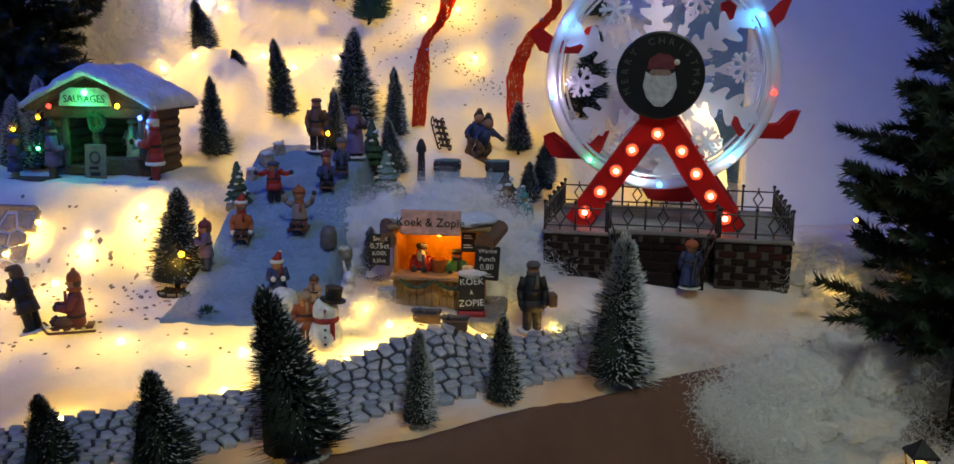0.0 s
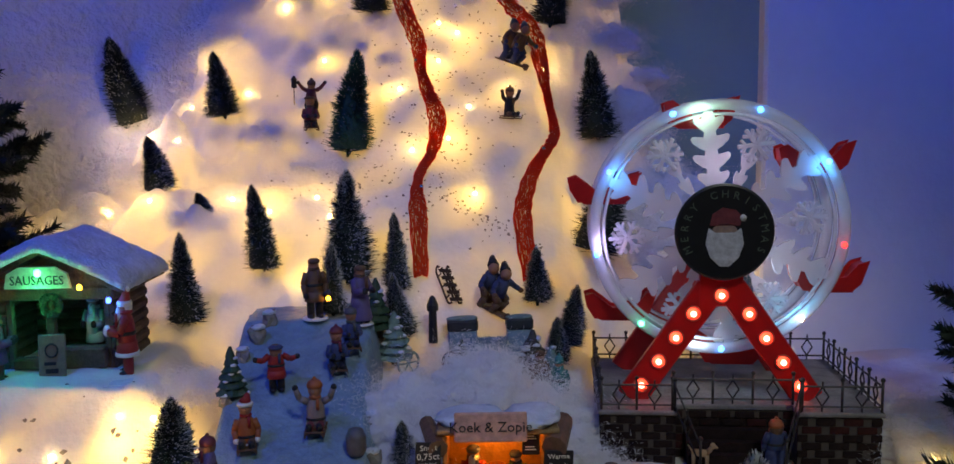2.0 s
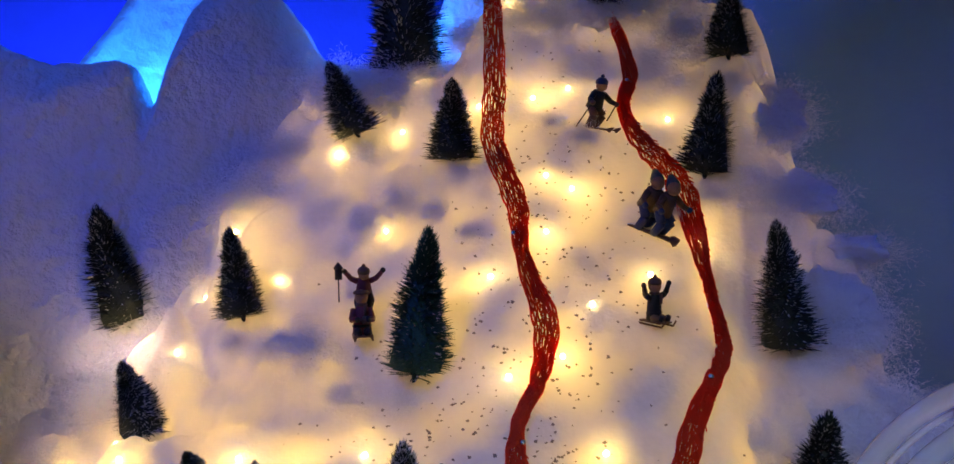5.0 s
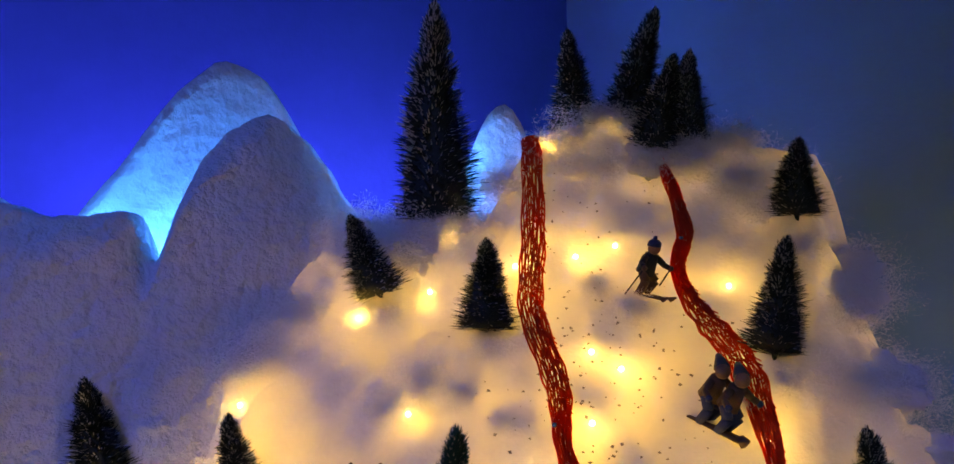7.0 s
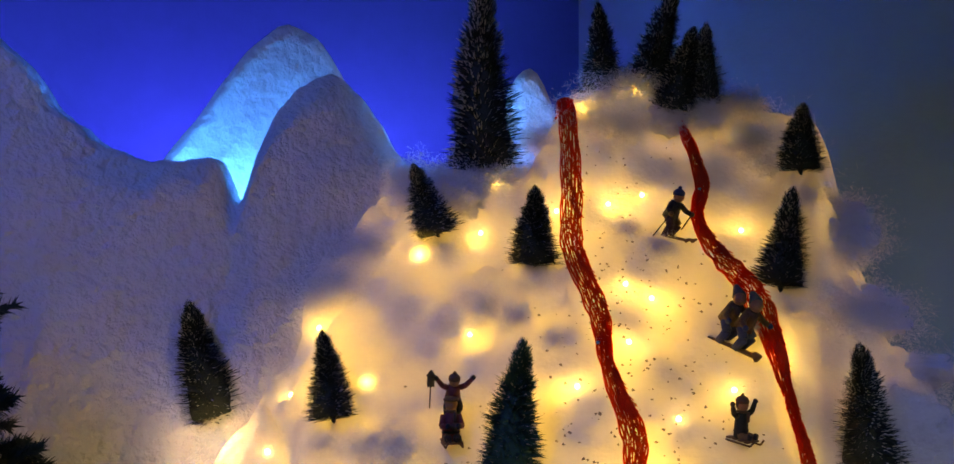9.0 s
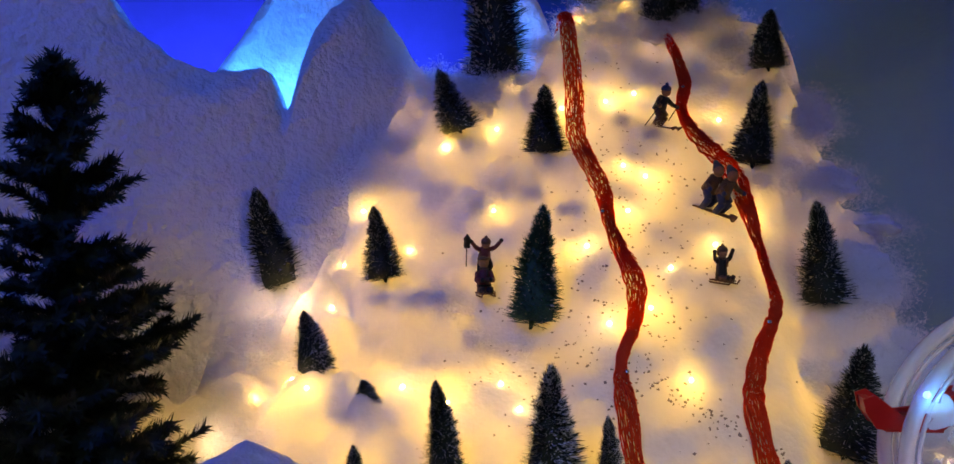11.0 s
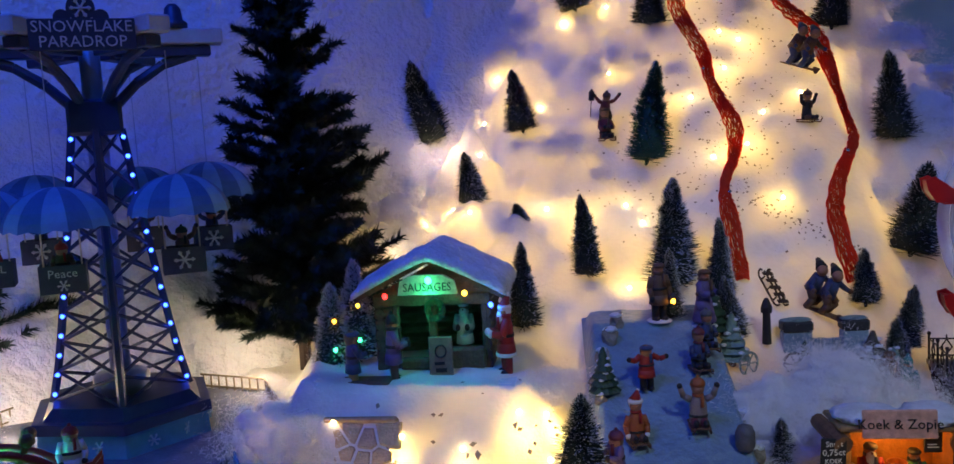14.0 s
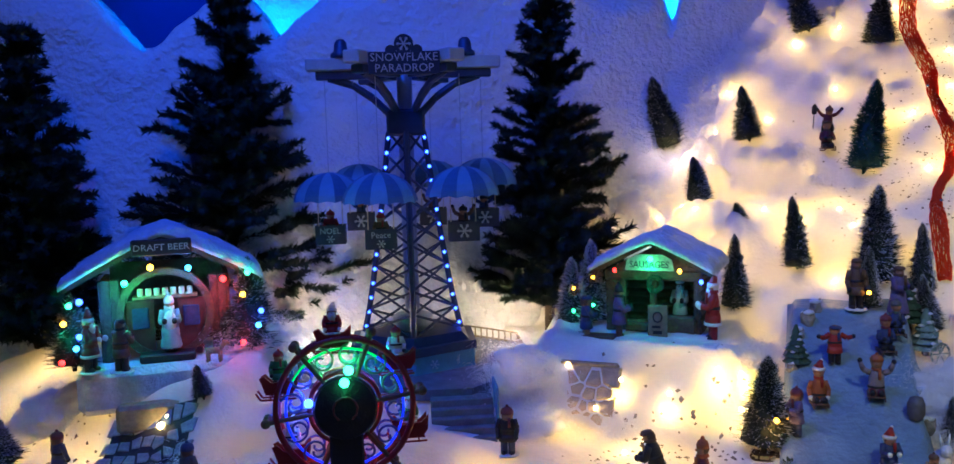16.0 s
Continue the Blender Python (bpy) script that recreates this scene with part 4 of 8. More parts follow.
def brick_run(parent, a, b, z0, rows, rg):
    a, b = Vector((*a, 0)), Vector((*b, 0))
    d = (b - a).normalized()
    n = int((b - a).length / 0.0178)
    step = (b - a).length / max(n, 1)
    for r in range(rows):
        for i in range(n + r % 2):
            c = min(max((i + (0.0 if r % 2 else 0.5)) * step, 0.004), (b - a).length - 0.004)
            o = new("brick", BRICKS[1 if rg.random() < 0.12 else rg.choice((0, 2))])
            o.parent = parent
            half = 0.5 if r % 2 and i in (0, n) else 1.0
            o.matrix_basis = Matrix.Translation(a + d * c + Vector((0, 0, z0 + r * 0.0072 + 0.0036))) @ Matrix.Rotation(math.atan2(d.y, d.x), 4, "Z") @ Matrix.Translation((0, rg.uniform(-0.0003, 0.0003), 0)) @ Matrix.Diagonal((half, 1, 1, 1))


rgb = random.Random(2)
brick_run(plat, (-PW, -PD), (-0.055, -PD), -0.006, 6, rgb)
brick_run(plat, (0.05, -PD), (PW, -PD), -0.006, 6, rgb)
brick_run(plat, (-0.055, -PD + 0.018), (0.05, -PD + 0.018), -0.006, 6, rgb)
brick_run(plat, (-PW, PD), (-PW, -PD), -0.006, 6, rgb)
brick_run(plat, (PW, -PD), (PW, PD), -0.006, 6, rgb)
bm = bmesh.new()
rod(bm, (0, 0, 0), (0, 0, 0.027), 0.0012, seg=7)
ball(bm, (0, 0, 0.0285), 0.0021, seg=7)
POST = mesh_of("post", bm, IRON, smooth_shade=True)
bm = bmesh.new()
dia = [(0, -0.0085), (0.0055, 0), (0, 0.0085), (-0.0055, 0)]
for (x0, z0), (x1, z1) in zip(dia, dia[1:] + dia[:1]):
    rod(bm, (x0, 0, z0 + 0.0135), (x1, 0, z1 + 0.0135), 0.0008, seg=5)
rod(bm, (0, 0, 0), (0, 0, 0.005), 0.0008, seg=5)
rod(bm, (0, 0, 0.022), (0, 0, 0.027), 0.0008, seg=5)
DIAMOND = mesh_of("diamond", bm, IRON)


def railing(parent, a, b, n):
    a, b = Vector(a), Vector(b)
    slope = (b - a)
    rot = Matrix.Rotation(math.atan2(slope.y, slope.x), 4, "Z")
    for i in range(2 * n + 1):
        p = a + slope * (i / (2 * n))
        o = new("diamond" if i % 2 else "post", DIAMOND if i % 2 else POST)
        o.parent, o.matrix_basis = parent, Matrix.Translation(p) @ rot
    for z in (0.0045, 0.0225):
        bm = bmesh.new()
        rod(bm, a + Vector((0, 0, z)), b + Vector((0, 0, z)), 0.0009, seg=6)
        part("rail", bm, IRON, parent)


Z = PZ + 0.001
railing(plat, (-PW, -PD, Z), (-0.058, -PD, Z), 2)
railing(plat, (0.053, -PD, Z), (PW, -PD, Z), 2)
railing(plat, (-0.055, -PD + 0.019, Z), (0.05, -PD + 0.019, Z), 3)
railing(plat, (-PW, -PD, Z), (-PW, PD, Z), 5)
railing(plat, (PW, -PD, Z), (PW, PD, Z), 5)
railing(plat, (-PW, PD, Z), (PW, PD, Z), 7)
railing(plat, (-0.056, -PD - 0.002, Z), (-0.040, -PD - 0.042, 0.004), 1)
railing(plat, (0.051, -PD - 0.002, Z), (0.030, -PD - 0.042, 0.004), 1)

HUB = Vector((-0.012, -0.004, 0.198))
wheel = thing("ferris_wheel", PLACE, "toy ferris wheel with red legs and a clear snowflake wheel", "ferris wheel")


def beam(bm, a, b, w, t, mi=0):
    """A flat bar in x and z from a to b, width w, thickness t along y."""
    a, b = Vector(a), Vector(b)
    d = (b - a).normalized()
    box(bm, -w / 2, -t / 2, 0, w / 2, t / 2, (b - a).length, mi, Matrix.Translation(a) @ Matrix.Rotation(math.atan2(d.x, d.z), 4, "Y"), bevel=min(0.001, w / 5))


for y, name in ((-0.052, "front_leg"), (0.045, "rear_leg")):
    for s in (-1, 1):
        bm = bmesh.new()
        beam(bm, (HUB.x + 0.080 * s, y, Z), (HUB.x + 0.009 * s, y, HUB.z - 0.052), 0.027, 0.007)
        part(name, bm, REDPLASTIC, wheel)
    bm = bmesh.new()
    poly(bm, [(HUB.x - 0.019, HUB.z - 0.068), (HUB.x + 0.019, HUB.z - 0.068), (HUB.x + 0.019, HUB.z - 0.035), (HUB.x - 0.019, HUB.z - 0.035)], y - 0.004, y + 0.004)
    part("leg_crown", bm, REDPLASTIC, wheel)


def bulb_on_leg(x, z):
    bm = bmesh.new()
    lathe(bm, [(0.007, 0), (0.0074, 0.001), (0.0064, 0.0016), (0.0052, 0.0006), (0.001, 0.0004)], 14)
    part("lamp_cup", bm, LAMPCUP, wheel, smooth_shade=True, m=Matrix.Translation((x, -0.0558, z)) @ FACE)
    bulb(wheel, (x, -0.0585, z), 0.0027, BULB_ROSE)


bulb_on_leg(HUB.x, HUB.z - 0.058)
for s in (-1, 1):
    for k in range(4):
        f = 0.22 + 0.215 * k
        bulb_on_leg(HUB.x + s * (0.009 + 0.071 * f), HUB.z - 0.052 - (HUB.z - 0.052 - Z) * f)

bm = bmesh.new()
rod(bm, HUB + Vector((0, -0.058, 0)), HUB + Vector((0, 0.05, 0)), 0.006, seg=12)
part("axle", bm, IRON, wheel)
bm = bmesh.new()
lathe(bm, [(0.0425, 0), (0.043, 0.001), (0.043, 0.005), (0.041, 0.006), (0.0005, 0.006)], 48, 0, Matrix.Translation(HUB + Vector((0, -0.056, 0))) @ FACE)
disc = part("hub_disc", bm, DISC, wheel, "black round badge with pale lettering")
for i, ch in enumerate("MERRY CHRISTMAS"):
    a = radians(205 - i * 230 / 14)
    if ch != " ":
        lettering(ch, 0.0095, paint(0.09, 0.12, 0.09), disc, Matrix.Translation(HUB + Vector((0.0345 * math.cos(a), -0.0625, 0.0345 * math.sin(a) - 0.001))) @ Matrix.Rotation(math.pi / 2 - a, 4, "Y") @ FACE)
# the plain pale badge shape in the middle of the disc
bm = bmesh.new()
y = HUB.y - 0.0625
poly(bm, [(HUB.x + 0.0165 * sx * 1.0, HUB.z + z) for sx, z in ((-0.85, 0.004), (-1.0, -0.010), (-0.75, -0.022), (-0.25, -0.030), (0.25, -0.030), (0.75, -0.022), (1.0, -0.010), (0.85, 0.004), (0.5, 0.0), (-0.5, 0.0))], y - 0.0006, y)
part("badge", bm, paint(0.5, 0.52, 0.55), disc)
bm = bmesh.new()
poly(bm, [(HUB.x + 0.011 * math.cos(a), HUB.z + 0.001 + 0.0075 * math.sin(a)) for a in np.linspace(0, 2 * math.pi, 14, endpoint=False)], y - 0.0004, y)
part("badge_centre", bm, paint(0.3, 0.2, 0.16), disc)
bm = bmesh.new()
poly(bm, [(HUB.x + x, HUB.z + z) for x, z in ((-0.013, 0.006), (0.013, 0.006), (0.015, 0.014), (0.009, 0.020), (-0.002, 0.022), (-0.011, 0.016))], y - 0.0004, y)
part("badge_cap", bm, MAROON, disc)
bm = bmesh.new()
ball(bm, (HUB.x + 0.0155, y, HUB.z + 0.013), 0.003, seg=8)
part("badge_dot", bm, WHITE, disc)

RING = 0.117


def ring(bm, r, w, t, y, seg=72):
    """A flat hoop round the hub."""
    loops = []
    for i in range(seg):
        a = 2 * math.pi * i / seg
        c, s = math.cos(a), math.sin(a)
        loops.append([bm.verts.new((HUB.x + q * c, y + v, HUB.z + q * s)) for q, v in ((r - w, -t / 2), (r - w * 0.25, -t / 2 - 0.0008), (r, -t / 4), (r, t / 4), (r - w * 0.25, t / 2 + 0.0008), (r - w, t / 2))])
    for i in range(seg):
        A, B = loops[i], loops[(i + 1) % seg]
        for k in range(6):
            bm.faces.new((A[k], A[(k + 1) % 6], B[(k + 1) % 6], B[k]))


for y, nm in ((-0.030, "front_hoop"), (0.024, "rear_hoop")):
    bm = bmesh.new()
    ring(bm, RING, 0.010, 0.006, HUB.y + y)
    ring(bm, RING - 0.012, 0.003, 0.003, HUB.y + y)
    part(nm, bm, ACRYLIC, wheel, smooth_shade=True)


def leaf_outline(r0, r1, w, teeth):
    """Outline of a fir-like snowflake arm along +z: rounded teeth that point outwards."""
    right = [(w * 0.22, r0)]
    for k in range(teeth):
        f0, f1 = k / teeth, (k + 1) / teeth
        ww = w * (0.72 + 0.5 * f0 if f0 < 0.5 else 1.25 - 0.75 * f0)
        z0, dz = r0 + (r1 - r0) * 0.9 * f0, (r1 - r0) * 0.9 / teeth
        right += [(w * 0.26, z0 + 0.12 * dz), (ww * 0.6, z0 + 0.3 * dz), (ww * 0.94, z0 + 0.62 * dz), (ww, z0 + 0.82 * dz), (ww * 0.9, z0 + 0.94 * dz), (ww * 0.62, z0 + 0.9 * dz), (w * 0.3, z0 + 0.86 * dz)]
    right += [(w * 0.2, r0 + (r1 - r0) * 0.95), (0.0, r1)]
    return right + [(-x, z) for x, z in reversed(right[:-1])]


def flake_arm(outline, angle, y, t, name):
    bm = bmesh.new()
    vs = poly(bm, outline, -t / 2, t / 2)
    bmesh.ops.recalc_face_normals(bm, faces=bm.faces[:])
    return part(name, bm, FROSTED, wheel, m=Matrix.Translation(HUB + Vector((0, y, 0))) @ Matrix.Rotation(angle, 4, "Y"))


for k in range(6):
    flake_arm(leaf_outline(0.036, 0.110, 0.020, 4), radians(60 * k - 6), -0.030, 0.004, "large_snowflake_arm")
    flake_arm(leaf_outline(0.036, 0.100, 0.008, 3), radians(60 * k + 24), -0.022, 0.003, "small_snowflake_arm")
    bm = bmesh.new()
    for q in range(6):
        a = q * math.pi / 3
        beam(bm, (0, 0, 0.082), (0.017 * math.sin(a), 0, 0.082 + 0.017 * math.cos(a)), 0.0042, 0.003)
        for turn in (-0.9, 0.9):
            beam(bm, (0.009 * math.sin(a), 0, 0.082 + 0.009 * math.cos(a)), (0.009 * math.sin(a) + 0.0075 * math.sin(a + turn), 0, 0.082 + 0.009 * math.cos(a) + 0.0075 * math.cos(a + turn)), 0.0032, 0.0028)
    part("snowflake", bm, FROSTED, wheel, m=Matrix.Translation(HUB + Vector((0, -0.026, 0))) @ Matrix.Rotation(radians(60 * k + 24), 4, "Y"))
COLOURS = [BULB_CYAN, BULB_CYAN, BULB_CYAN, BULB_RED, BULB_WHITE, BULB_CYAN, BULB_GREEN, BULB_CYAN, BULB_BLUE]
for i, c in enumerate(COLOURS):
    a = radians(112 - i * 40)
    bulb(wheel, HUB + Vector((0.112 * math.cos(a), -0.034, 0.112 * math.sin(a))), 0.0026, c)
for a, c in ((152, (0.05, 0.35, 1.0)), (32, (0.03, 0.35, 1.0)), (-48, (0.05, 0.55, 1.0)), (-100, (0.5, 0.75, 1.0)), (100, (0.5, 1.0, 0.7)), (188, (0.6, 0.5, 1.0))):
    lamp("hoop_lamp", "POINT", PLACE @ Matrix.Translation(HUB + Vector((0.105 * math.cos(radians(a)), -0.041, 0.105 * math.sin(radians(a))))), 0.02, c, 0.003)


lamp("wheel_lamp", "POINT", PLACE @ Matrix.Translation(HUB + Vector((0.0, -0.005, 0.06))), 0.035, (0.75, 0.7, 1.0), 0.01)
lamp("wheel_lamp", "POINT", PLACE @ Matrix.Translation(HUB + Vector((0.05, -0.005, -0.04))), 0.03, (0.6, 0.75, 1.0), 0.01)


def gondola(a):
    """A sleigh-shaped seat hung at the rim."""
    c = HUB + Vector((0.112 * math.cos(a), -0.003, 0.112 * math.sin(a) - 0.010))
    bm = bmesh.new()
    K = 1.45
    side = [(K * u, K * v) for u, v in [(-0.021, 0.002), (-0.016, -0.006), (0.014, -0.007), (0.020, -0.002), (0.025, 0.013), (0.018, 0.011), (0.011, 0.003), (-0.004, 0.001), (-0.010, 0.006), (-0.017, 0.011), (-0.0225, 0.009)]]
    for y in (-0.013, 0.011):
        poly(bm, side, y, y + 0.002)
    poly(bm, [(K * u, K * v) for u, v in ((-0.020, 0.001), (-0.0155, -0.0055), (0.0135, -0.0065), (0.0195, -0.002), (0.0235, 0.011), (0.0185, 0.009), (0.013, -0.001), (-0.012, -0.001), (-0.017, 0.008), (-0.021, 0.008))], -0.0108, 0.0108)
    bmesh.ops.recalc_face_normals(bm, faces=bm.faces[:])
    g = part("gondola", bm, REDPLASTIC, wheel, "red sleigh-shaped gondola", m=Matrix.Translation(c))
    bm = bmesh.new()
    for y in (-0.0115, 0.0115):
        pts = [(0.022, -0.010), (-0.016, -0.010), (-0.023, -0.006), (-0.0245, 0.0), (-0.022, 0.003)]
        for (x0, z0), (x1, z1) in zip(pts, pts[1:]):
            rod(bm, (x0, y, z0), (x1, y, z1), 0.0009, seg=5)
        for x in (-0.01, 0.01):
            rod(bm, (x, y, -0.010), (x, y, -0.005), 0.0008, seg=5)
    part("runner", bm, REDPLASTIC, g)
    bm = bmesh.new()
    for x in (-0.012, -0.003, 0.006):
        for k in range(8):
            b0, b1 = k * 0.7, (k + 1) * 0.7
            r0, r1 = 0.0008 + 0.0004 * k, 0.0008 + 0.0004 * (k + 1)
            rod(bm, (x + r0 * math.cos(b0), -0.0114, -0.002 + r0 * 0.6 * math.sin(b0)), (x + r1 * math.cos(b1), -0.0114, -0.002 + r1 * 0.6 * math.sin(b1)), 0.0003, seg=4)
    part("scroll", bm, GOLD, g)


for k in range(6):
    gondola(radians(90 - 60 * k + 8))
doll(PLACE @ pose(0.026, -PD - 0.022, -0.004, 0, 0, 190), 0.048, NAVY, paint(0.3, 0.12, 0.1), ORANGE, "beanie", skirt=True, child=True, label="resin child figurine in blue coat by the platform steps")


def dog(m, s, material, label):
    bm = bmesh.new()
    rod(bm, (0, -0.3, 0.55), (0, 0.35, 0.52), 0.17, 0.15, 9)
    for x in (-0.1, 0.1):
        for y in (-0.28, 0.3):
            rod(bm, (x, y, 0), (x, y, 0.5), 0.06, 0.08, 6)
    rod(bm, (0, -0.3, 0.6), (0, -0.48, 0.85), 0.11, 0.1, 8)
    ball(bm, (0, -0.52, 0.92), 0.14)
    rod(bm, (0, -0.6, 0.9), (0, -0.74, 0.86), 0.08, 0.05, 7)
    for x in (-0.1, 0.1):
        ball(bm, (x, -0.48, 0.95), 0.07, 0, 6, (0.5, 0.9, 1.4))
    rod(bm, (0, 0.36, 0.55), (0.1, 0.58, 0.8), 0.05, 0.02, 6)
    ob = part("dog_figurine", bm, material, smooth_shade=True)
    ob.matrix_basis = m @ Matrix.Diagonal((s, s, s, 1))
    return tagged(ob, label, "figurine", "village figurines")


dog(PLACE @ pose(-0.035, -PD - 0.012, -0.002, 0, 0, 70), 0.02, TAN, "small tan resin dog figurine beside the brick platform")

# ---- artificial firs ----
FIRGREEN = mat("fir_needles", (0.012, 0.03, 0.016), 0.7, vary=0.5, scale=30)
BARK = mat("fir_bark", (0.05, 0.035, 0.025), 0.9, vary=0.4, scale=60)


def fir_tree(x, y, z, h, r, seed, lean=(0, 0), label="dark green artificial fir with bristly drooping branches", bulbs=()):
    rg = random.Random(seed)
    t = thing("fir_tree", pose(x, y, z), label, "tree", "artificial firs")
    bm = bmesh.new()
    rod(bm, (0, 0, -0.075), (lean[0] * 0.5, lean[1] * 0.5, h * 0.5), 0.008, 0.006, 8)
    rod(bm, (lean[0] * 0.5, lean[1] * 0.5, h * 0.5), (lean[0], lean[1], h), 0.006, 0.002, 8)
    part("trunk", bm, BARK, t)
    vs, fs = [], []

    def needles(a, b, n, ln):
        d = (b - a)
        q = d.to_track_quat("Z", "Y")
        for i in range(n):
            u = rg.random()
            p = a + d * u
            an = rg.uniform(0, 6.283)
            o = q @ Vector((math.cos(an), math.sin(an), 0.75)).normalized() * ln * rg.uniform(0.7, 1.15)
            s = q @ Vector((-math.sin(an), math.cos(an), 0)) * 0.0015
            k = len(vs)
            vs.extend((p - s, p + s, p + o))
            fs.append((k, k + 1, k + 2))
        k = len(vs)
        s = q @ Vector((0.0012, 0, 0))
        vs.extend((a - s, a + s, b))
        fs.append((k, k + 1, k + 2))

    needles(Vector((0, 0, 0.08 * h)), Vector((lean[0], lean[1], h)), 3500, 0.026)
    z0 = 0.10 * h
    while z0 < h * 0.98:
        f = (z0 - 0.1 * h) / (0.9 * h)
        n = 7 if f < 0.6 else 5
        for j in range(n):
            a = rg.uniform(0, 6.283)
            ln = r * (1 - f) ** 0.85 * rg.choice((0.4, 0.6, 0.8, 0.95, 1.1)) * rg.uniform(0.8, 1.1) + 0.018
            c = Vector((lean[0] * z0 / h, lean[1] * z0 / h, z0 + rg.uniform(-0.01, 0.01)))
            up = rg.uniform(0.0, 0.55) + 0.4 * f
            d = Vector((math.cos(a), math.sin(a), up)).normalized()
            e = c + d * ln
            e.z += rg.uniform(-0.012, 0.014)
            needles(c, e, int(60 + 3500 * ln), 0.0135)
            for s in range(int(1 + ln * 30)):
                u = rg.uniform(0.2, 0.95)
                b0 = c + (e - c) * u
                sa = a + rg.choice((-1, 1)) * rg.uniform(0.4, 0.95)
                l2 = ln * (1 - u * 0.6) * rg.uniform(0.25, 0.5) + 0.01
                e2 = b0 + Vector((math.cos(sa), math.sin(sa), rg.uniform(-0.1, 0.5))) * l2
                needles(b0, e2, int(30 + 2900 * l2), 0.0115)
        z0 += h * rg.uniform(0.030, 0.046)
    me = bpy.data.meshes.new("crown")
    me.from_pydata(vs, [], fs)
    me.materials.append(FIRGREEN)
    o = new("crown", me)
    o.parent = t
    for p in bulbs:
        bulb(t, (p[0] * 0.85, p[1] * 0.85, p[2]), 0.0018, BULB_AMBER)
    return t


fir_tree(-0.528, 1.325, 0.09, 0.475, 0.108, 31, (0.004, 0.0))
fir_tree(-0.93, 1.14, 0.09, 0.48, 0.15, 32, (0.01, 0.0))
fir_tree(-1.09, 0.95, 0.09, 0.42, 0.115, 33)
fir_tree(0.505, 1.0, -0.02, 0.42, 0.118, 34, (0.01, 0.02), "dark green artificial fir strung with warm fairy lights", ((-0.11, -0.08, 0.12), (-0.07, -0.08, 0.225), (-0.13, -0.02, 0.15), (0.0, -0.12, 0.13)))

# ---- cookie and drinks kiosk ----
WOOD = mat("kiosk_wood", (0.3, 0.19, 0.09), 0.6, vary=0.35, scale=120, bump=0.5, bscale=300)
WOOD_ORANGE = mat("kiosk_inside", (0.5, 0.22, 0.06), 0.6, vary=0.3, scale=100, bump=0.4, bscale=300)
STONE = mat("grey_stone", (0.25, 0.23, 0.21), 0.85, vary=0.4, scale=80, bump=0.6, bscale=250)
ROOFSNOW = mat("roof_snow", (0.62, 0.68, 0.78), 0.85, vary=0.2, scale=60, bump=0.7, bscale=220, spec=0.3)
SLATE = mat("chalk_board", (0.012, 0.012, 0.012), 0.7, vary=0.4, scale=90)
CHALK = mat("chalk", (0.7, 0.7, 0.66), 0.9, vary=0.1)
PINK = paint(0.62, 0.36, 0.3)
K = Matrix.Translation((0.035, 1.048, 0.024)) @ pose(0, 0, 0, 0, 0, -4)
kiosk = thing("market_kiosk", K, "small wooden drinks kiosk lit warm inside, snow on roof", "kiosk", "market stalls")
bm = bmesh.new()
box(bm, -0.052, -0.040, -0.012, 0.062, 0.045, 0.004, bevel=0.003)
part("base", bm, STONE, kiosk)
for s in (-1, 1):
    bm = bmesh.new()
    box(bm, s * 0.040 - 0.002, -0.014, 0.004, s * 0.040 + 0.002, 0.030, 0.078, bevel=0.0008)
    part("side_wall", bm, WOOD_ORANGE, kiosk)
bm = bmesh.new()
box(bm, -0.038, 0.028, 0.004, 0.038, 0.031, 0.080)
part("back_wall", bm, WOOD_ORANGE, kiosk)
rgk = random.Random(3)
for i in range(11):
    bm = bmesh.new()
    box(bm, -0.0033, -0.0016, 0, 0.0033, 0.0016, 0.030 + rgk.uniform(-0.0005, 0.0005), bevel=0.0005)
    part("plank", bm, WOOD, kiosk, m=pose(-0.036 + 0.0072 * i, -0.0185, 0.004, 0, rgk.uniform(-0.6, 0.6), 0))
bm = bmesh.new()
box(bm, -0.043, -0.0265, 0.034, 0.043, 0.004, 0.038, bevel=0.001)
part("counter", bm, WOOD, kiosk)
bm = bmesh.new()
box(bm, -0.047, -0.022, 0.078, 0.050, 0.036, 0.083, 0, pose(0, 0, 0, -4), bevel=0.0015)
roof = part("roof", bm, WOOD, kiosk)
bm = bmesh.new()
blob(bm, (-0.020, 0.008, 0.087), 0.03, (0.95, 0.85, 0.16), 3, 0.25)
blob(bm, (0.030, 0.008, 0.087), 0.03, (0.8, 0.9, 0.2), 4, 0.3)
part("snow", bm, ROOFSNOW, roof, "packed snow", smooth_shade=True)
for s, r in ((-1, 0.008), (1, 0.010)):
    bm = bmesh.new()
    rod(bm, (s * 0.045, -0.020, 0.070), (s * 0.056, 0.02, 0.078), r, r * 0.8, 9)
    part("log_end", bm, BROWN, kiosk)
bm = bmesh.new()
box(bm, -0.028, -0.0015, -0.0115, 0.028, 0.0015, 0.0115, bevel=0.001)
sign = part("sign", bm, PINK, kiosk, "pale pink sign board", m=pose(-0.004, -0.024, 0.089, -6))
lettering("Koek & Zopie", 0.0112, BLACK, sign, Matrix.Translation((0, -0.0019, 0)) @ FACE)


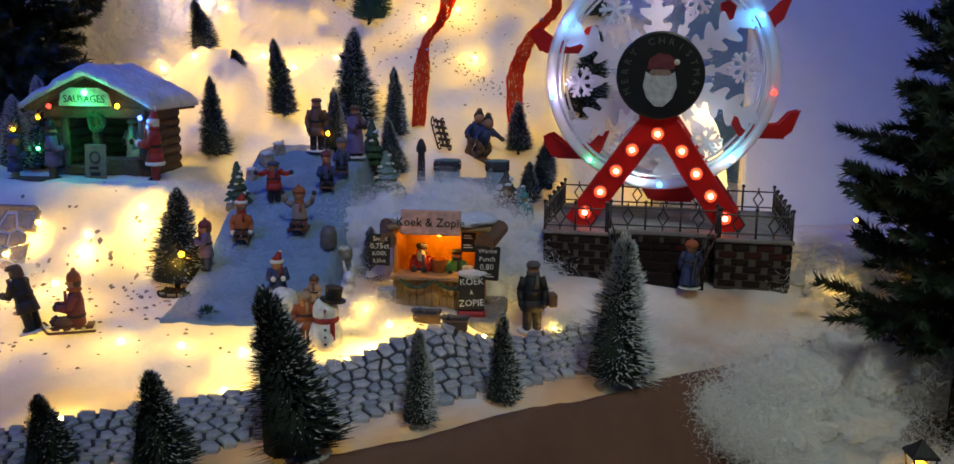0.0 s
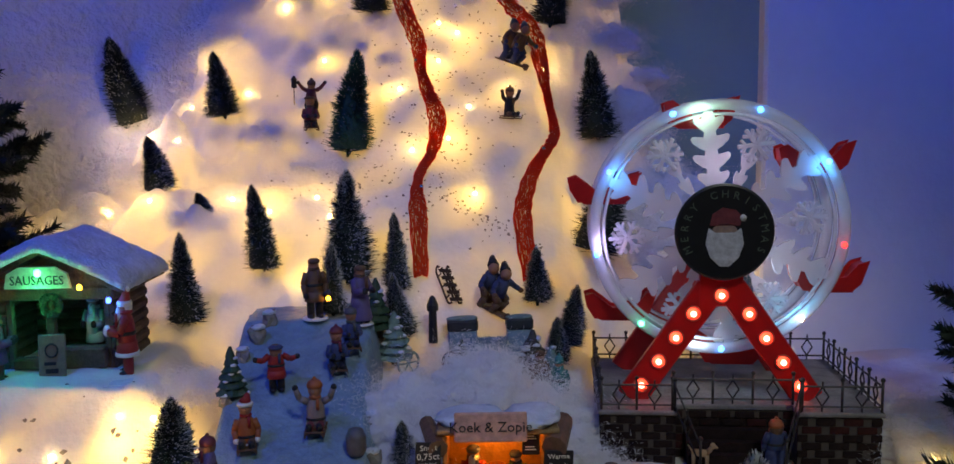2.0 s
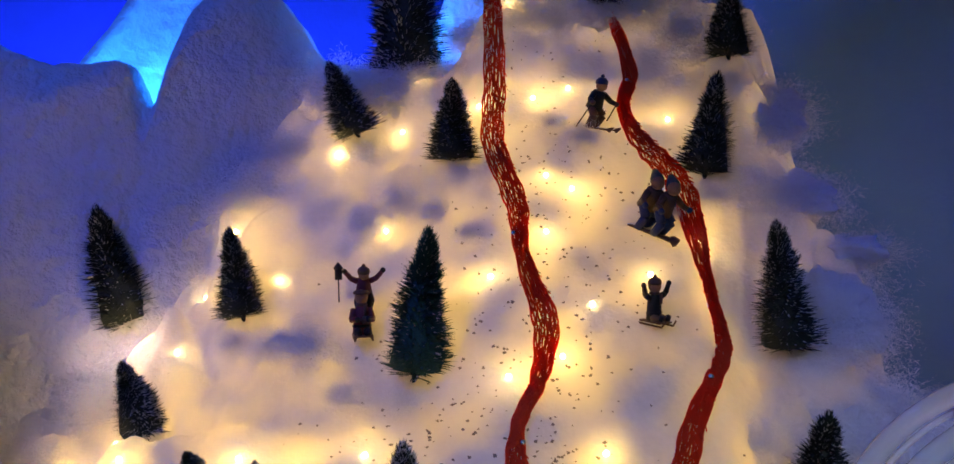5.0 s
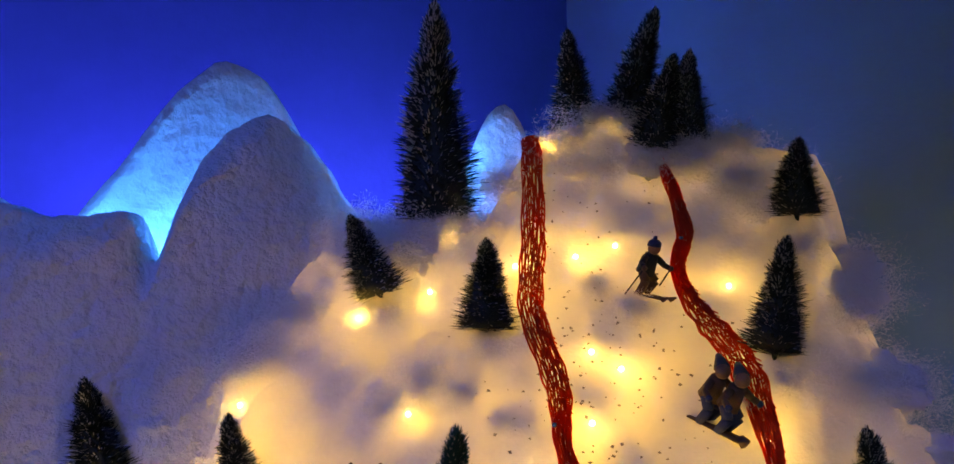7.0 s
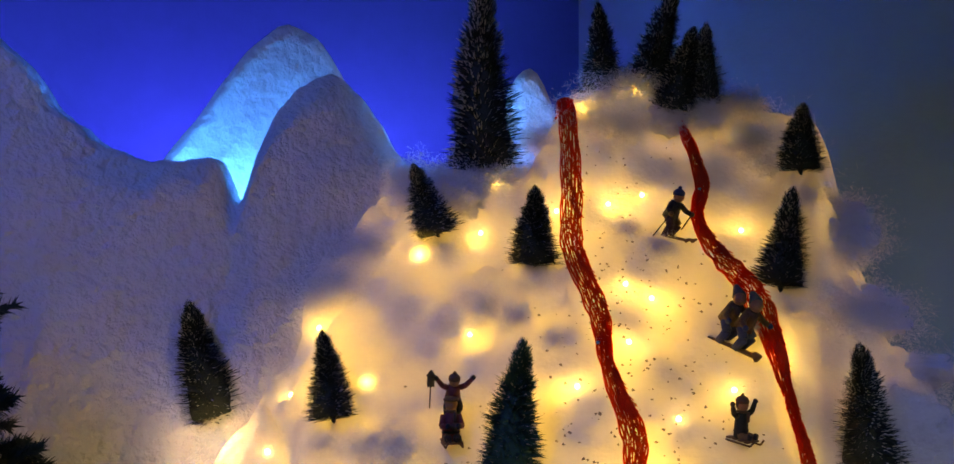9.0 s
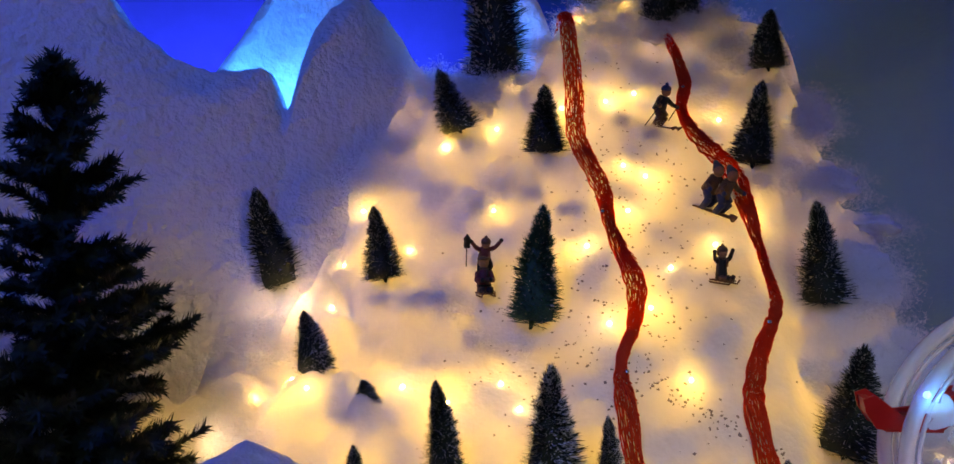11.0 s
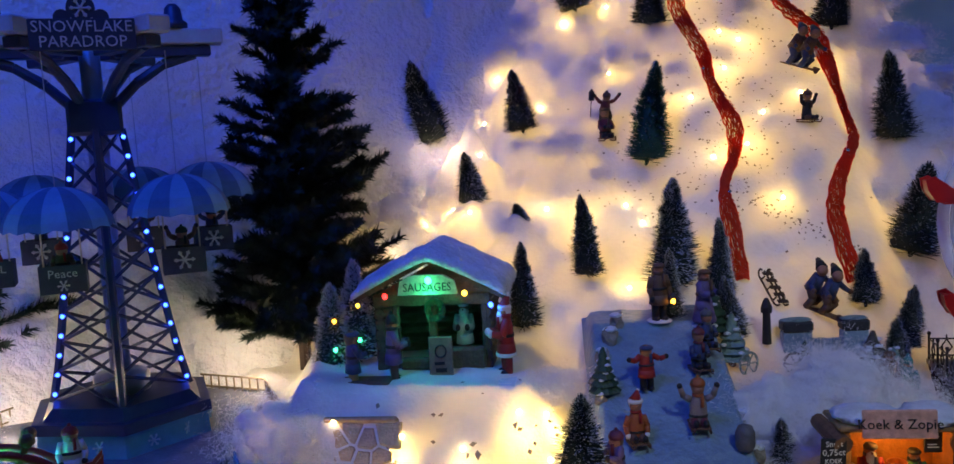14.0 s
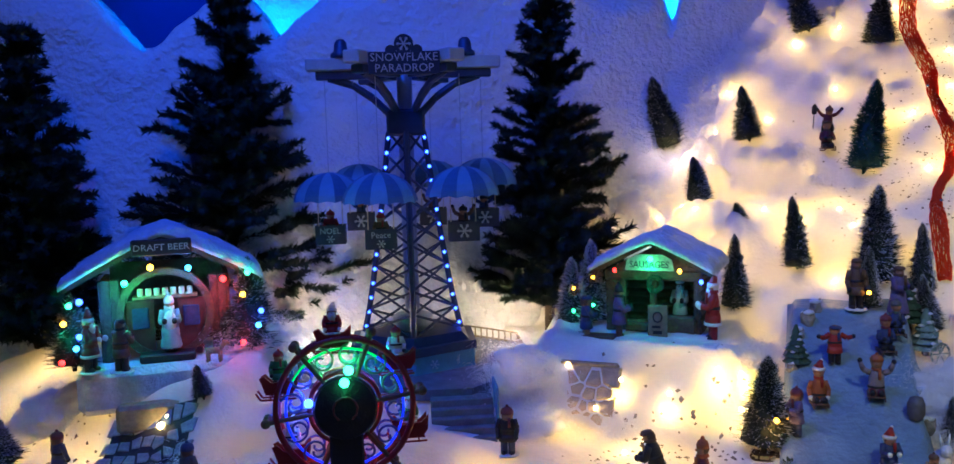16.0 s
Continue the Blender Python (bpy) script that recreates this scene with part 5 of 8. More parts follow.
def chalkboard(parent, m, w, h, lines, name="chalkboard"):
    bm = bmesh.new()
    box(bm, -w / 2, -0.001, -h / 2, w / 2, 0.001, h / 2, bevel=0.0006)
    b = part(name, bm, SLATE, parent, "black chalkboard with white lettering", m=m)
    for i, (text, size) in enumerate(lines):
        z = h / 2 - (i + 0.6) * h / (len(lines) + 0.25)
        if text:
            lettering(text, size, CHALK, b, Matrix.Translation((0, -0.0013, z)) @ Matrix.Rotation(radians(-4), 4, "Y") @ FACE)
        else:
            bm = bmesh.new()
            for k in range(2):
                box(bm, -w * 0.32, -0.0014, z - 0.0016 + 0.0022 * k, w * (0.3 - 0.1 * k), -0.001, z - 0.0008 + 0.0022 * k)
            part("chalk_bars", bm, CHALK, b)
    return b


chalkboard(kiosk, pose(-0.053, -0.020, 0.061, 0, 3, 4), 0.020, 0.030, (("Snert", 0.0062), ("0,75ct", 0.0072), ("KOEK", 0.0052), ("0,35ct", 0.0048)))
chalkboard(kiosk, pose(0.048, -0.020, 0.052, 0, 3, 3), 0.023, 0.032, (("Warme", 0.0055), ("Punch", 0.0062), ("0,80", 0.0075), ("", 0)))
chalkboard(kiosk, pose(0.028, -0.002, 0.068), 0.014, 0.020, (("", 0), ("", 0)), "menu_board")
bm = bmesh.new()
for k in range(26):
    u = k / 25
    for c in (0, 1):
        ball(bm, (-0.032 + 0.034 * c + 0.03 * u, -0.0275, 0.034 - 0.024 * u * (1 - u)), 0.0016 + 0.0006 * rgk.random(), seg=5)
part("garland", bm, paint(0.03, 0.06, 0.03), kiosk, "dark green hanging garland")
bm = bmesh.new()
lathe(bm, [(0.006, 0), (0.0078, 0.008), (0.0082, 0.013), (0.0074, 0.013), (0.007, 0.009), (0.001, 0.0085)], 12, 0, Matrix.Translation((0.0, -0.004, 0.038)))
part("pot", bm, mat("copper", (0.45, 0.2, 0.08), 0.35, 0.8, vary=0.2), kiosk)
for x in (0.027, 0.031):
    bm = bmesh.new()
    lathe(bm, [(0.0028, 0), (0.003, 0.009), (0.002, 0.0095)], 9, 0, Matrix.Translation((x, -0.014, 0.038)))
    part("mug", bm, CREAM, kiosk)
bulb(kiosk, (0.0, 0.0, 0.074), 0.0028, BULB_AMBER)
lamp("kiosk_lamp", "POINT", K @ pose(0, 0.002, 0.069), 0.035, (1.0, 0.42, 0.08), 0.004)
doll(K @ pose(-0.018, 0.006, 0.006), 0.060, RED, BROWN, GREY, "cap", "forward", foot=False, beard=True, label="resin kiosk keeper figurine in red behind the counter")
doll(K @ pose(0.016, 0.006, 0.006), 0.055, GREEN, BROWN, BLACK, "cap", "forward", foot=False, label="resin kiosk helper figurine in green behind the counter")
# standing board before the kiosk
b = thing("standing_board", Matrix.Translation((0.068, 1.016, terrain(0.068, 1.016))), "black standing chalkboard with red foot and snowy top", "sign board")
chalkboard(b, pose(0, 0, 0.030, -8), 0.024, 0.032, (("KOEK", 0.0085), ("&", 0.005), ("ZOPIE", 0.0085)))
bm = bmesh.new()
blob(bm, (0, 0.003, 0.047), 0.013, (1, 0.35, 0.32), 8, 0.25)
part("snow_cap", bm, ROOFSNOW, b, smooth_shade=True)
bm = bmesh.new()
box(bm, -0.013, -0.005, 0, 0.013, 0.006, 0.013, bevel=0.002)
part("foot", bm, RED, b)
bm = bmesh.new()
lathe(bm, [(0.006, 0), (0.0085, 0.004), (0.0092, 0.012), (0.0085, 0.018), (0.0075, 0.019), (0.007, 0.015), (0.001, 0.0145)], 14)
tagged(part("bucket", bm, paint(0.35, 0.36, 0.36), smooth_shade=True, m=on_snow(-0.012, 1.022)), "grey bucket filled with snow beside the kiosk", "bucket")
for x, y, w in ((0.030, 0.985, 0.024), (0.056, 0.978, 0.022)):
    t = thing("planter", on_snow(x, y, 0), "dark planter box with little snowy plants", "planter", "planters before the kiosk")
    bm = bmesh.new()
    box(bm, -w / 2, -0.005, 0, w / 2, 0.005, 0.009, bevel=0.001)
    part("box", bm, BROWN, t)
    bm = bmesh.new()
    for k in range(9):
        blob(bm, (-w / 2 + w * (k + 0.5) / 9, 0, 0.011), 0.0032, (1, 1, 0.9), k, 0.5, sub=1)
    part("plant_row", bm, GREY, t)
doll(on_snow(0.124, 1.030, 6), 0.070, BLACK, BLACK, GREY, "cap", "down", label="resin gentleman figurine in dark coat carrying a bag")
bm = bmesh.new()
box(bm, -0.004, -0.006, 0, 0.004, 0.006, 0.013, bevel=0.0012)
tagged(part("bag", bm, BROWN, m=on_snow(0.142, 1.028, 15, 0.022)), "brown carried bag beside a gentleman figurine", "bag")

# ---- sausage hut ----
LOG = mat("log", (0.11, 0.065, 0.04), 0.75, vary=0.4, scale=100, bump=0.6, bscale=260)
H = Matrix.Translation((-0.352, 1.215, 0.128)) @ pose(0, 0, 0, 0, 0, -3) @ Matrix.Diagonal((0.88, 0.92, 1.0, 1))
hut = thing("sausage_hut", H, "log sausage hut with snowy gable roof and green light", "market hut", "market stalls")
bm = bmesh.new()
box(bm, -0.135, -0.112, -0.03, 0.100, 0.055, 0.001, bevel=0.007)
part("base", bm, ROOFSNOW, hut, "snowy base slab")
for k in range(7):
    for s in (-1, 1):
        bm = bmesh.new()
        rod(bm, (s * 0.060, -0.046, 0.0055 + 0.0105 * k), (s * 0.060, 0.045, 0.0055 + 0.0105 * k), 0.0056, seg=9)
        part("wall_log", bm, LOG, hut)
    bm = bmesh.new()
    rod(bm, (-0.064, 0.04, 0.0055 + 0.0105 * k), (0.064, 0.04, 0.0055 + 0.0105 * k), 0.0056, seg=9)
    part("wall_log", bm, LOG, hut)
    bm = bmesh.new()
    rod(bm, (-0.066, -0.040, 0.0055 + 0.0105 * k), (-0.046, -0.040, 0.0055 + 0.0105 * k), 0.0056, seg=9)
    part("wall_log", bm, LOG, hut)
for x, w in ((-0.041, 0.006), (0.0, 0.009), (0.058, 0.006)):
    bm = bmesh.new()
    box(bm, x - w / 2, -0.047, 0, x + w / 2, -0.040, 0.072, bevel=0.001)
    part("post", bm, LOG, hut)
bm = bmesh.new()
box(bm, -0.066, -0.048, 0.066, 0.066, -0.040, 0.078, bevel=0.0015)
part("lintel", bm, LOG, hut)
bm = bmesh.new()
poly(bm, [(-0.066, 0.076), (0.066, 0.076), (0.0, 0.106)], -0.046, -0.041)
part("gable", bm, LOG, hut)
for x0, x1, nm in ((-0.038, -0.005, "low_counter"), (0.005, 0.058, "counter")):
    bm = bmesh.new()
    box(bm, x0, -0.055, 0.004, x1, -0.041, 0.024 if nm == "counter" else 0.014, bevel=0.002)
    part(nm, bm, LOG, hut)


def gable_roof(parent, half, rise, y0, y1, z, thick, seed, snow=ROOFSNOW, wood=LOG):
    """Two planked slopes with a lumpy snow cover."""
    bm = bmesh.new()
    poly(bm, [(-half, z), (0, z + rise), (half, z), (half, z + 0.005), (0, z + rise + 0.006), (-half, z + 0.005)], y0, y1)
    bmesh.ops.recalc_face_normals(bm, faces=bm.faces[:])
    r = part("roof", bm, wood, parent)
    bm = bmesh.new()
    us, vs = np.linspace(-1, 1, 40), np.linspace(0, 1, 26)

    def top(u, v):
        e = min(1.0, (1 - abs(u)) * 9, v * 9, (1 - v) * 9)
        n = noise.noise(Vector((u * 3 + seed, v * 4, seed)))
        wob = 0.004 * noise.noise(Vector((u * 9, v * 9 + seed, 2)))
        return (u * (half + 0.004) + wob, y0 - 0.004 + (y1 - y0 + 0.008) * v + wob, z + rise * (1 - abs(u) ** 1.15) + 0.005 + thick * (0.35 + 0.65 * math.sqrt(max(0, e))) * (1 + 0.3 * n))
    grid_mesh(bm, us, vs, top)
    g = bmesh.ops.extrude_face_region(bm, geom=bm.faces[:])
    for q in g["geom"]:
        if isinstance(q, bmesh.types.BMVert):
            u = min(1, abs(q.co.x) / (half + 0.004))
            q.co.z = z + rise * (1 - u ** 1.15) + 0.003
    bmesh.ops.recalc_face_normals(bm, faces=bm.faces[:])
    part("snow", bm, snow, r, "thick uneven snow cover", smooth_shade=True)


gable_roof(hut, 0.082, 0.036, -0.062, 0.056, 0.073, 0.010, 2)
bm = bmesh.new()
poly(bm, [(-0.033, -0.009), (0.033, -0.009), (0.030, 0.004), (0.018, 0.010), (-0.018, 0.010), (-0.030, 0.004)], -0.0015, 0.0015)
bmesh.ops.recalc_face_normals(bm, faces=bm.faces[:])
sg = part("sign", bm, paint(0.5, 0.45, 0.3), hut, "cream sign with dark edge", m=pose(0, -0.0655, 0.089))
lettering("SAUSAGES", 0.0115, BLACK, sg, Matrix.Translation((0, -0.0019, -0.002)) @ FACE)
bulb(hut, (0.002, -0.069, 0.094), 0.0034, BULB_GREEN)
lamp("hut_lamp", "POINT", H @ pose(0.002, -0.080, 0.079), 0.035, (0.02, 1.0, 0.4), 0.004)
lamp("hut_lamp", "POINT", H @ pose(0.068, -0.070, 0.066), 0.012, (0.02, 0.2, 1.0), 0.004)
lamp("hut_lamp", "POINT", H @ pose(-0.02, -0.05, 0.05), 0.006, (0.02, 1.0, 0.45), 0.004)
for (x, z), b in (((-0.048, 0.079), BULB_RED), ((0.040, 0.080), BULB_AMBER), ((0.068, 0.068), BULB_BLUE)):
    bulb(hut, (x, -0.064, z), 0.0028, b)
bm = bmesh.new()
for k in range(22):
    a = k * 2 * math.pi / 22
    blob(bm, (0.004 + 0.0085 * math.cos(a), -0.050, 0.062 + 0.0085 * math.sin(a)), 0.0038, (1, 1, 1), k, 0.6, sub=1)
part("wreath", bm, paint(0.015, 0.06, 0.03), hut, "dark green wreath")
bd = thing("menu_board", H @ pose(0.012, -0.074, 0.0, -6, 0, 6), "small wooden menu board leaning by the hut", "sign board")
bm = bmesh.new()
box(bm, -0.013, -0.001, 0, 0.013, 0.002, 0.040, bevel=0.001)
part("panel", bm, paint(0.2, 0.15, 0.1), bd)
bm = bmesh.new()
for k in range(10):
    a, b = 0.63 * k, 0.63 * (k + 1)
    rod(bm, (0.006 * math.cos(a), -0.0016, 0.026 + 0.006 * math.sin(a)), (0.006 * math.cos(b), -0.0016, 0.026 + 0.006 * math.sin(b)), 0.0008, seg=4)
box(bm, -0.006, -0.0018, 0.006, 0.006, -0.001, 0.010)
box(bm, -0.007, -0.0018, 0.013, 0.004, -0.001, 0.016)
part("bars", bm, BLACK, bd)
doll(H @ pose(0.030, -0.012, 0.002), 0.064, paint(0.45, 0.47, 0.5), BROWN, WHITE, "cap", "forward", foot=False, apron=WHITE, beard=True, label="resin cook figurine in white behind the hut counter")
doll(H @ pose(-0.039, -0.078, -0.002, 0, 0, 105), 0.066, PURPLE, BROWN, BLACK, "beanie", "forward", label="resin woman figurine in purple reaching to the hut")
doll(H @ pose(-0.082, -0.088, -0.006, 0, 0, 120), 0.060, NAVY, TAN, NAVY, "cap", "forward", child=True, label="resin boy figurine in blue cap walking to the hut")
doll(H @ pose(0.082, -0.060, -0.002, 0, 0, -70), 0.074, RED, RED, RED, "santa", "forward", beard=True, label="resin figurine in red coat with white beard by the hut")
for dx, dy, h, w, i in ((-0.098, -0.010, 0.106, 0.046, 3), (-0.122, -0.026, 0.086, 0.046, 1)):
    p = H @ Vector((dx, dy, -0.002))
    t = brush_tree(60 + i, p, p + Vector((0, 0, h)), w, "snowy", label="blue-white frosted bottle-brush tree beside the hut")
    turn = t.matrix_basis.to_3x3().inverted()
    bulb(t, turn @ Vector((w * 0.15, -w * 0.42, h * 0.3)), 0.0022, BULB_GREEN)
    bulb(t, turn @ Vector((w * 0.12, -w * 0.26, h * 0.62)), 0.002, BULB_AMBER)
bm = bmesh.new()
box(bm, -0.105, -0.104, 0.001, -0.040, -0.078, 0.005, bevel=0.0015)
tagged(part("plank", bm, LOG, m=H), "dark plank at the edge of the hut's snowy base", "plank")
# stone retaining wall under the hut
sw = thing("stone_wall", Matrix.Translation((-0.416, 1.0745, 0.079)) @ pose(0, 0, 0, -30, 0, -3), "pale stone retaining wall below the hut edge", "stone wall")
bm = bmesh.new()
box(bm, -0.027, 0.0, -0.04, 0.027, 0.02, 0.030, bevel=0.003)
part("core", bm, MORTAR, sw)
bm = bmesh.new()
box(bm, -0.033, -0.004, 0.030, 0.036, 0.02, 0.036, bevel=0.002)
part("ledge", bm, paint(0.35, 0.26, 0.16), sw)
SANDSTONE = mat("sandstone", (0.5, 0.4, 0.26), 0.85, vary=0.3, scale=70, bump=0.6, bscale=220)

# ---- parachute tower ride ----
STEELBLUE = mat("steel_blue", (0.035, 0.05, 0.11), 0.45, 0.2, vary=0.25, scale=80)
PALEGREY = mat("pale_grey", (0.5, 0.52, 0.55), 0.55, vary=0.15, scale=60)
SILVER = mat("silver_pole", (0.45, 0.47, 0.52), 0.35, 0.7, vary=0.15, scale=40)
SKYBLUE = mat("sky_blue", (0.09, 0.3, 0.5), 0.55, vary=0.2, scale=60)
CANOPY_A, CANOPY_B = mat("canopy_light", (0.16, 0.36, 0.52), 0.6, vary=0.15, scale=60), mat("canopy_dark", (0.07, 0.17, 0.30), 0.6, vary=0.15, scale=60)
GREYDECK = mat("ride_deck", (0.16, 0.17, 0.2), 0.75, vary=0.3, scale=50, bump=0.3, bscale=200)
TZ = 0.086
T = Matrix.Translation((-0.660, 1.146, TZ)) @ pose(0, 0, 0, 0, 0, 25.6)
deck = thing("ride_deck", T, "dark grey fairground deck with steps and low fence", "deck")
bm = bmesh.new()
poly(bm, [(0.165 * math.cos(a), 0.165 * math.sin(a)) for a in np.linspace(math.pi / 8, 2 * math.pi + math.pi / 8, 8, endpoint=False)], -0.012, 0.0)
bmesh.ops.transform(bm, matrix=pose(0, 0, 0, -90), verts=bm.verts[:])
bmesh.ops.recalc_face_normals(bm, faces=bm.faces[:])
bmesh.ops.translate(bm, vec=(0, 0, -0.012), verts=bm.verts[:])
part("slab", bm, GREYDECK, deck)
for k in range(5):
    bm = bmesh.new()
    box(bm, 0.015, -0.168 - 0.010 * k, -0.05, 0.085, -0.145, -0.008 * (k + 1), bevel=0.001)
    part("step", bm, mat("step", (0.2, 0.2, 0.2), 0.8, vary=0.3, scale=60) if k == 0 else bpy.data.materials["step"], deck)
bm = bmesh.new()
rod(bm, (0, 0, 0), (0, 0, 0.016), 0.0009, seg=6)
FPOST = mesh_of("fence_post", bm, paint(0.3, 0.24, 0.15))
corners = [(0.155 * math.cos(a), 0.155 * math.sin(a)) for a in np.linspace(math.pi / 8, 2 * math.pi + math.pi / 8, 9)]
for (x0, y0), (x1, y1) in zip(corners, corners[1:]):
    if (y0 + y1) / 2 < -0.06:
        continue
    for k in range(11):
        u = k / 11
        o = new("fence_post", FPOST)
        o.parent, o.matrix_basis = deck, Matrix.Translation((x0 + (x1 - x0) * u, y0 + (y1 - y0) * u, 0))
    for z in (0.003, 0.016):
        bm = bmesh.new()
        rod(bm, (x0, y0, z), (x1, y1, z), 0.0011, seg=6)
        part("fence_rail", bm, paint(0.3, 0.24, 0.15), deck)


def flake(bm, c, r, y, mi=0):
    for q in range(6):
        a = q * math.pi / 3
        rod(bm, (c[0], y, c[1]), (c[0] + r * math.cos(a), y, c[1] + r * math.sin(a)), r * 0.1, seg=4, mi=mi)
        for s in (-0.6, 0.6):
            rod(bm, (c[0] + 0.6 * r * math.cos(a), y, c[1] + 0.6 * r * math.sin(a)), (c[0] + 0.6 * r * math.cos(a) + 0.3 * r * math.cos(a + s), y, c[1] + 0.6 * r * math.sin(a) + 0.3 * r * math.sin(a + s)), r * 0.08, seg=4, mi=mi)


gate = part("gate", (lambda b: (box(b, -0.001, -0.05, -0.04, 0.0015, 0.0, 0.012, bevel=0.0006), b)[1])(bmesh.new()), SKYBLUE, deck, "light blue side panel with snowflakes", m=pose(0.087, -0.150, 0))
bm = bmesh.new()
for c in ((-0.012, -0.006), (-0.034, -0.022)):
    flake(bm, c, 0.007, 0.0)
part("snowflake", bm, WHITE, gate, m=pose(-0.0018, 0, 0, 0, 0, 90))

tower = thing("parachute_tower", T, "dark blue lattice parachute ride tower with blue lights", "fairground ride")


def hexagon(bm, r0, r1, z0, z1):
    lathe(bm, [(r0, z0), (r1, z1)], 6, 0, Matrix.Rotation(radians(30), 4, "Z"))


bm = bmesh.new()
hexagon(bm, 0.088, 0.086, 0.0, 0.022)
ped = part("pedestal", bm, SKYBLUE, tower, "light blue pedestal with snowflakes")
for k in range(6):
    a = radians(60 * k)
    bm = bmesh.new()
    for c, r in (((-0.022, 0.011), 0.006), ((0.0, 0.012), 0.0045), ((0.024, 0.010), 0.006)):
        flake(bm, c, r, 0)
    part("snowflake", bm, paint(0.35, 0.55, 0.7), ped, m=Matrix.Rotation(a, 4, "Z") @ pose(0, -0.0757, 0))
bm = bmesh.new()
hexagon(bm, 0.091, 0.090, 0.022, 0.032)
hexagon(bm, 0.080, 0.070, 0.032, 0.042)
part("plinth", bm, STEELBLUE, tower)
bm = bmesh.new()
lathe(bm, [(0.026, 0.04), (0.026, 0.058), (0.022, 0.061), (0.0095, 0.061), (0.0095, 0.375), (0.004, 0.376)], 20)
part("pole", bm, SILVER, tower, smooth_shade=True)
LB, LT, ZB, ZT = 0.062, 0.022, 0.040, 0.295
feet = [(0, -1), (1, 0), (0, 1), (-1, 0)]


def leg_at(i, f):
    r = LB + (LT - LB) * (f ** 0.82)
    return Vector((feet[i % 4][0] * r, feet[i % 4][1] * r, ZB + (ZT - ZB) * f))


for i in range(4):
    bm = bmesh.new()
    for k in range(8):
        rod(bm, leg_at(i, k / 8), leg_at(i, (k + 1) / 8), 0.0042, seg=6)
    part("leg", bm, STEELBLUE, tower)
    for k in range(9):
        f0, f1 = k / 9, (k + 1) / 9
        bm = bmesh.new()
        rod(bm, leg_at(i, f0), leg_at(i + 1, f1), 0.0017, seg=5)
        rod(bm, leg_at(i + 1, f0), leg_at(i, f1), 0.0017, seg=5)
        part("brace", bm, STEELBLUE, tower)
for i in (1, 3):
    for k in range(14):
        f = 0.03 + 0.94 * k / 13
        p = leg_at(i, f)
        bulb(tower, p + Vector((0, -0.005, 0)), 0.0021, BULB_BLUE)
bm = bmesh.new()
box(bm, -0.024, -0.024, ZT - 0.005, 0.024, 0.024, ZT + 0.028, bevel=0.003)
part("collar", bm, STEELBLUE, tower)
ARM = 0.122
for k in range(3):
    rot = Matrix.Rotation(radians(60 * k), 4, "Z")
    for s in (-1, 1):
        bm = bmesh.new()
        box(bm, s * 0.022 if s > 0 else -ARM, -0.011, 0.373, ARM if s > 0 else -0.022, 0.011, 0.388, bevel=0.0015)
        part("arm", bm, PALEGREY, tower, m=rot)
        bm = bmesh.new()
        box(bm, s * 0.022 if s > 0 else -ARM + 0.012, -0.008, 0.362, ARM - 0.012 if s > 0 else -0.022, 0.008, 0.372, bevel=0.001)
        pts = [(0.020, 0.318), (0.040, 0.338), (0.065, 0.355), (0.095, 0.364)]
        for (x0, z0), (x1, z1) in zip(pts, pts[1:]):
            rod(bm, (s * x0, 0, z0), (s * x1, 0, z1), 0.005, 0.0045, 8)
        part("strut", bm, STEELBLUE, tower, m=rot)
for s in (-1, 1):
    bm = bmesh.new()
    lathe(bm, [(0.013, 0.388), (0.013, 0.394), (0.009, 0.397), (0.0075, 0.408), (0.004, 0.412)], 12, 0, Matrix.Translation((s * 0.078, 0, 0)))
    part("finial", bm, STEELBLUE, tower, smooth_shade=True)
bm = bmesh.new()
box(bm, -0.044, -0.002, -0.014, 0.044, 0.002, 0.014, bevel=0.0008)
sg = part("sign", bm, mat("sign_navy", (0.02, 0.03, 0.06), 0.5, vary=0.2), tower, "dark navy sign with pale lettering", m=pose(0, -0.098, 0.372) @ Matrix.Diagonal((0.94, 1, 0.94, 1)))
lettering("SNOWFLAKE", 0.0142, PALEGREY, sg, Matrix.Translation((0, -0.0023, 0.0066)) @ FACE)
lettering("PARADROP", 0.0142, PALEGREY, sg, Matrix.Translation((0, -0.0023, -0.0066)) @ FACE)
bm = bmesh.new()
for x, r in ((0, 0.012), (-0.016, 0.007), (0.016, 0.007)):
    lathe(bm, [(r, -0.0015), (r, 0.0015)], 20, 0, Matrix.Translation((x, 0, 0.015 + (0.008 if x == 0 else 0))) @ FACE)
em = part("emblem", bm, bpy.data.materials["sign_navy"], sg)
bm = bmesh.new()
flake(bm, (0, 0.023), 0.009, -0.002)
part("snowflake", bm, PALEGREY, em)


